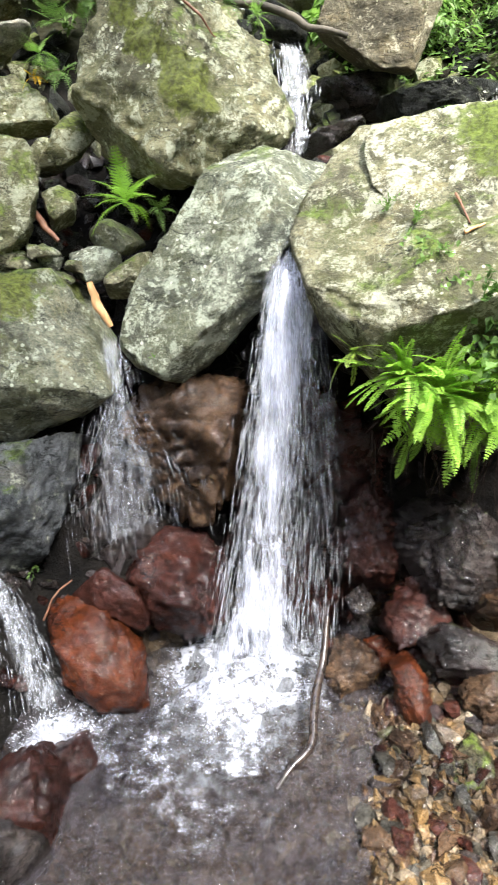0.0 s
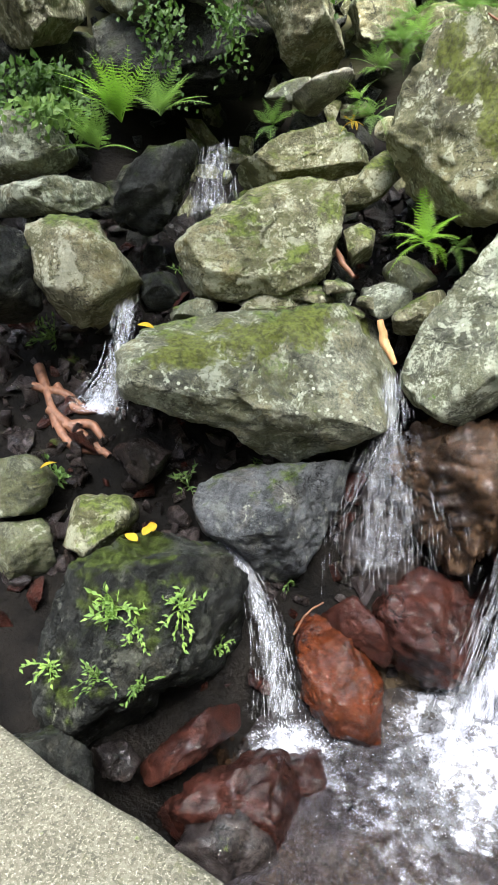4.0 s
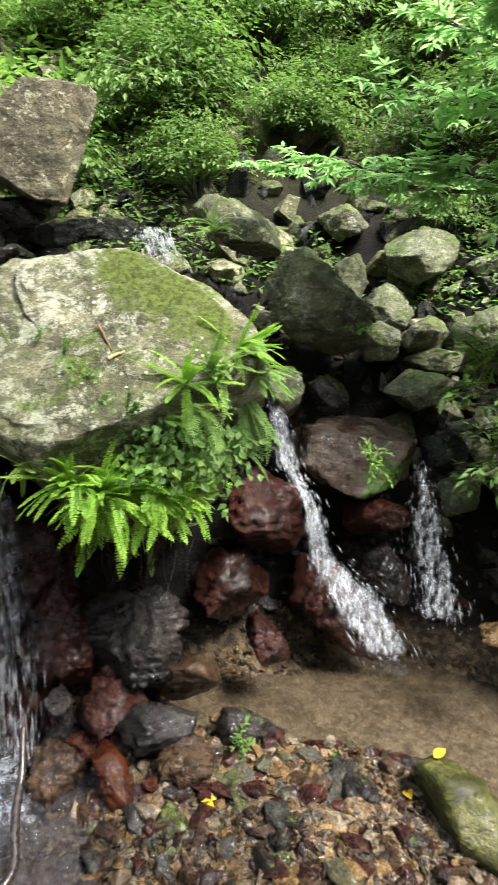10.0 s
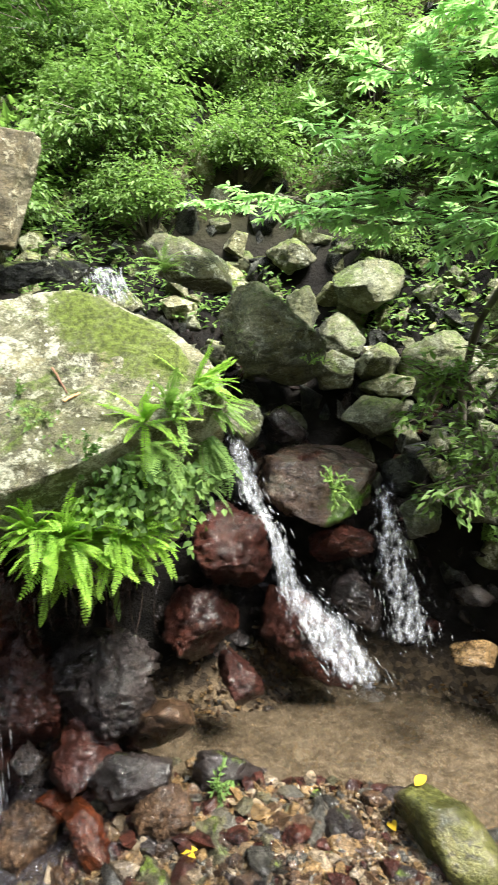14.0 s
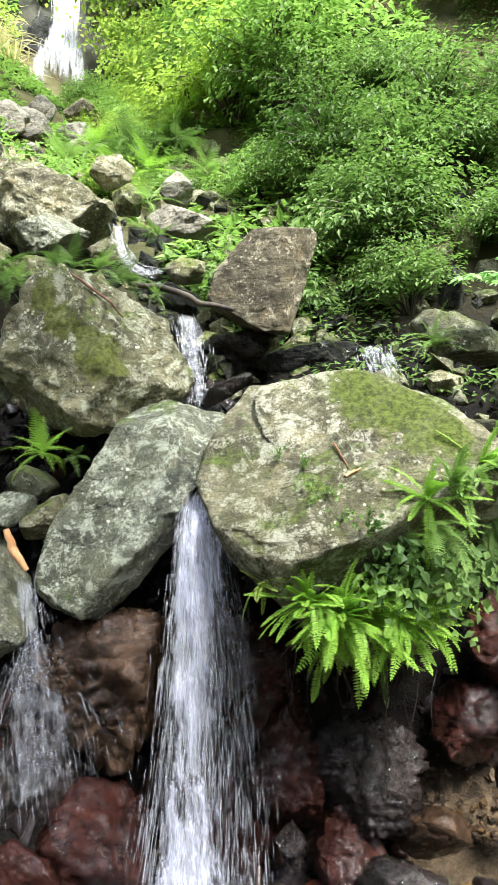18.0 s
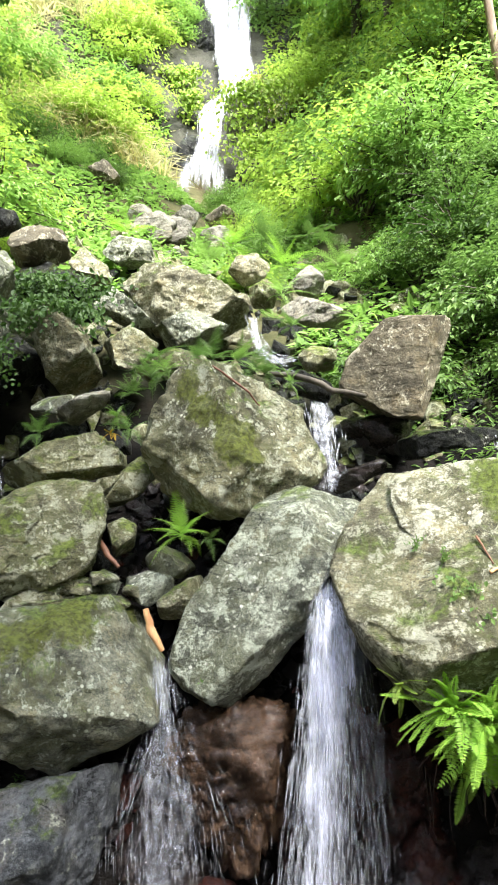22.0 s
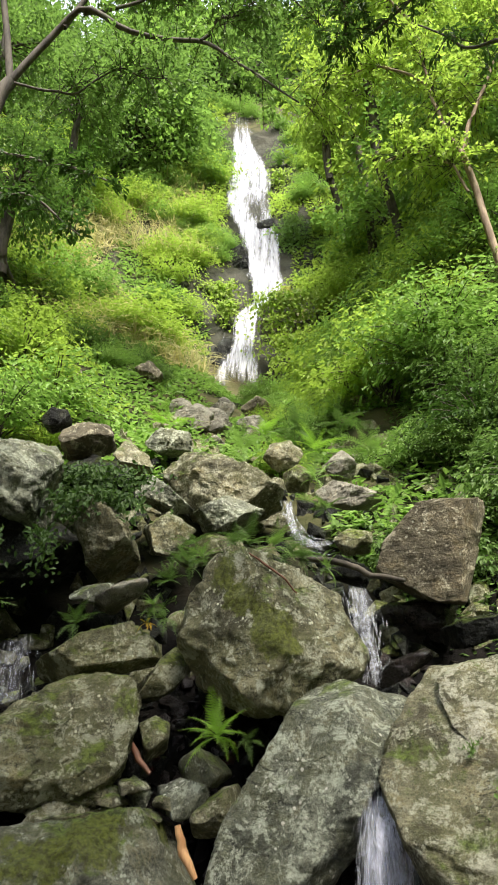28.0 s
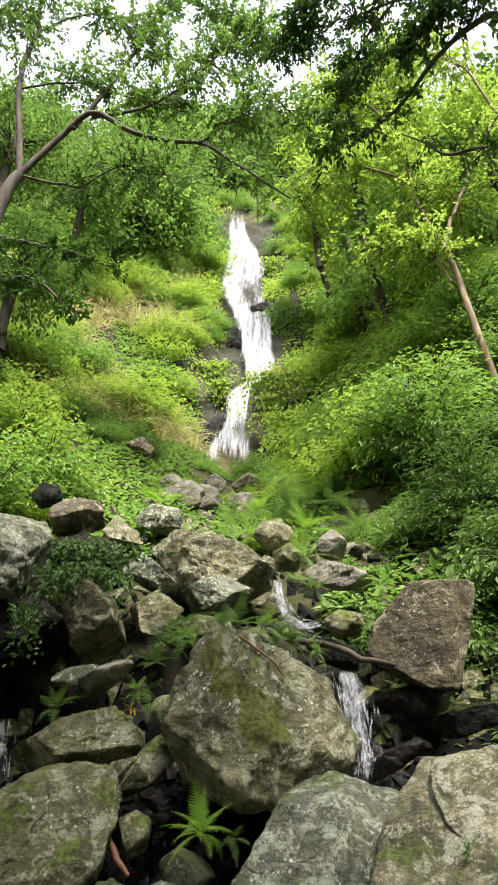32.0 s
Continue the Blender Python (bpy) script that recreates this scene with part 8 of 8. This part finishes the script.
def strewn_stones():
    """Loose boulders of the upper stream bed."""
    rng = random.Random(12)
    mats = ((M_moss, "mossy lichened stone of the upper stream bed"), (M_pale, "grey weathered stone of the upper stream bed"), (M_moss, "mossy stone of the upper stream bed"))
    for k in range(66):
        b, d = radians(rng.uniform(-30, 7)), rng.uniform(4.7, 9.5)
        x, y = d * math.sin(b), d * math.cos(b)
        r = rng.uniform(0.1, 0.26) * (0.7 + d / 14)
        out = [(r * math.cos(q) * rng.uniform(0.8, 1.25), 0.5 * r * math.sin(q) * rng.uniform(0.7, 1.25)) for q in np.linspace(0, 2 * np.pi, 9)[:-1]]
        mat, words = mats[k % 3]
        rock("stone", words, mat, (x, y, float(ground_z(x, y)[0]) + 0.06 * r), rng.uniform(-60, 60), rng.uniform(-5, 25), 1.3 * r, out, cols=44, rows=24, facets=15, hew=(0.42, 0.8))


strewn_stones()


def broken_stones(count, bear, dist, mats, seed, least, most, rough=1.0, lift=0.25, keep=None, jag=0.0):
    """Broken stones lying over a sector of the ground."""
    rng = random.Random(seed)
    made = 0
    while made < count:
        b, d = radians(rng.uniform(*bear)), rng.uniform(*dist)
        x, y = d * math.sin(b), d * math.cos(b)
        z = float(ground_z(x, y)[0])
        if keep and not keep(x, y, z):
            continue
        r = rng.uniform(least, most)
        out = [(r * math.cos(q) * rng.uniform(0.75, 1.3), 0.75 * r * math.sin(q) * rng.uniform(0.7, 1.25)) for q in np.linspace(0, 2 * np.pi, 8)[:-1]]
        mat, words = mats[made % len(mats)]
        rock("stone", words, mat, (x, y, z + lift * r), rng.uniform(-70, 10), rng.uniform(-35, 5), 1.3 * r, out, cols=44, rows=24, facets=15, hew=(0.38, 0.75), rough=rough, jag=jag)
        made += 1


SHADED = ((M_green, "dark mossy stone on the shaded slope"), (M_side, "olive mossy stone on the shaded slope"), (M_green, "dark mossy stone on the shaded slope"))
WETS = ((M_rust, "jagged wet dark-red stone of the bank"), (M_umber, "jagged wet brown stone of the bank"), (M_wet, "jagged wet black stone of the bank"),
        (M_drab, "jagged wet olive-brown stone of the bank"))
broken_stones(84, (26, 56), (3.9, 5.6), SHADED, 21, 0.06, 0.17, lift=0.5)
broken_stones(46, (9, 26), (2.5, 3.15), WETS, 22, 0.05, 0.11, 1.2, 0.5, lambda x, y, z: x > 0.42, 1.2)
broken_stones(34, (18, 46), (2.0, 2.9), WETS, 23, 0.03, 0.08, 1.2, 0.3, lambda x, y, z: z > -0.05, 1.0)

# stones and ledges lying in and beside the pool
rock("stone", "wet red-brown rock with water washing over it", M_rust, (-0.68, 1.98, -0.02), 20, -58, 0.4, [(-0.20, 0.05), (-0.06, 0.16), (0.12, 0.14), (0.18, 0.02), (0.06, -0.12), (-0.16, -0.14)], facets=13, rough=1.4, hew=(0.55, 0.86))
rock("stone", "jagged dark wet rock at the pool's edge", M_wet, (-0.78, 1.55, 0.0), 25, -60, 0.4, [(-0.25, 0.06), (-0.05, 0.19), (0.14, 0.15), (0.19, 0.0), (0.02, -0.12), (-0.22, -0.16)], facets=13, rough=1.6, hew=(0.5, 0.86))
rock("stone", "long olive-brown ledge in the gravel", M_drab, (0.86, 1.86, 0.02), -8, -66, 0.2, [(-0.09, 0.28), (0.02, 0.34), (0.10, 0.12), (0.12, -0.16), (0.10, -0.34), (-0.06, -0.30), (-0.10, -0.02)], facets=13, rough=1.3, hew=(0.55, 0.86))
rock("stone", "long olive-brown ledge in the gravel", M_drab, (1.17, 1.95, 0.04), -14, -64, 0.2, [(-0.08, 0.26), (0.03, 0.28), (0.08, 0.06), (0.11, -0.18), (0.07, -0.30), (-0.07, -0.24), (-0.09, 0.02)], facets=13, rough=1.3, hew=(0.55, 0.86))
rock("stone", "flat wet tan stone in the gravel", M_tan, (1.30, 1.72, 0.05), -30, -62, 0.1, [(-0.08, 0.04), (0.02, 0.08), (0.09, 0.01), (0.03, -0.07), (-0.06, -0.05)], facets=13, hew=(0.5, 0.86))
rock("stone", "small round orange stone on the wet bank", M_amber, (1.27, 2.45, 0.12), -26, -50, 0.06, [(-0.04, 0.01), (0.0, 0.03), (0.04, 0.01), (0.02, -0.025), (-0.03, -0.02)], facets=3, rough=0.5)
rock("stone", "dark stone half under the brook", M_slate, (2.58, 1.32, 0.03), -58, -60, 0.2, [(-0.16, 0.03), (0.02, 0.07), (0.16, 0.01), (0.08, -0.07), (-0.1, -0.06)], facets=13, hew=(0.5, 0.86))
rock("stone", "rounded wet stone half under the brook", M_drab, (2.86, 1.36, 0.08), -60, -50, 0.2, [(-0.1, 0.05), (0.02, 0.11), (0.11, 0.01), (0.05, -0.09), (-0.08, -0.07)], facets=5, rough=0.6)
for n, (at, wide) in enumerate((((-1.01, 3.07, 1.72), 0.13), ((-0.89, 3.12, 1.70), 0.1), ((-1.16, 3.03, 1.70), 0.15), ((-1.06, 3.10, 1.77), 0.11), ((-0.80, 3.14, 1.75), 0.08), ((-1.33, 2.97, 1.71), 0.13),
                               ((-1.20, 3.08, 1.77), 0.12), ((-0.98, 3.14, 1.82), 0.09))):
    rock("stone", "flat pale flake of stone stacked behind the boulder", M_pale, at, 20 - 6 * n, -10 + 4 * (n % 3), 0.24,
         [(-wide, 0.004), (-0.45 * wide, 0.03), (0.35 * wide, 0.026), (wide, -0.008), (0.5 * wide, -0.03), (-0.5 * wide, -0.026)], facets=12, hew=(0.5, 0.85), cols=44, rows=24)
for n, (at, size) in enumerate((((-0.79, 1.07, 0.658), 0.011), ((-1.02, 0.98, 0.658), 0.007), ((-0.55, 0.92, 0.658), 0.006), ((-0.9, 0.8, 0.658), 0.007))):
    chip = solid("stone", *chip_arrays(900 + n, 11, 0.4, 0.1), M_sun, smooth=False)
    chip.matrix_world = pose(*at, 0, 0, 40 * n) @ Matrix.Scale(size, 4)
    tagged(chip, "small white stone chip lying on the concrete platform", "stone", "chips on the platform")
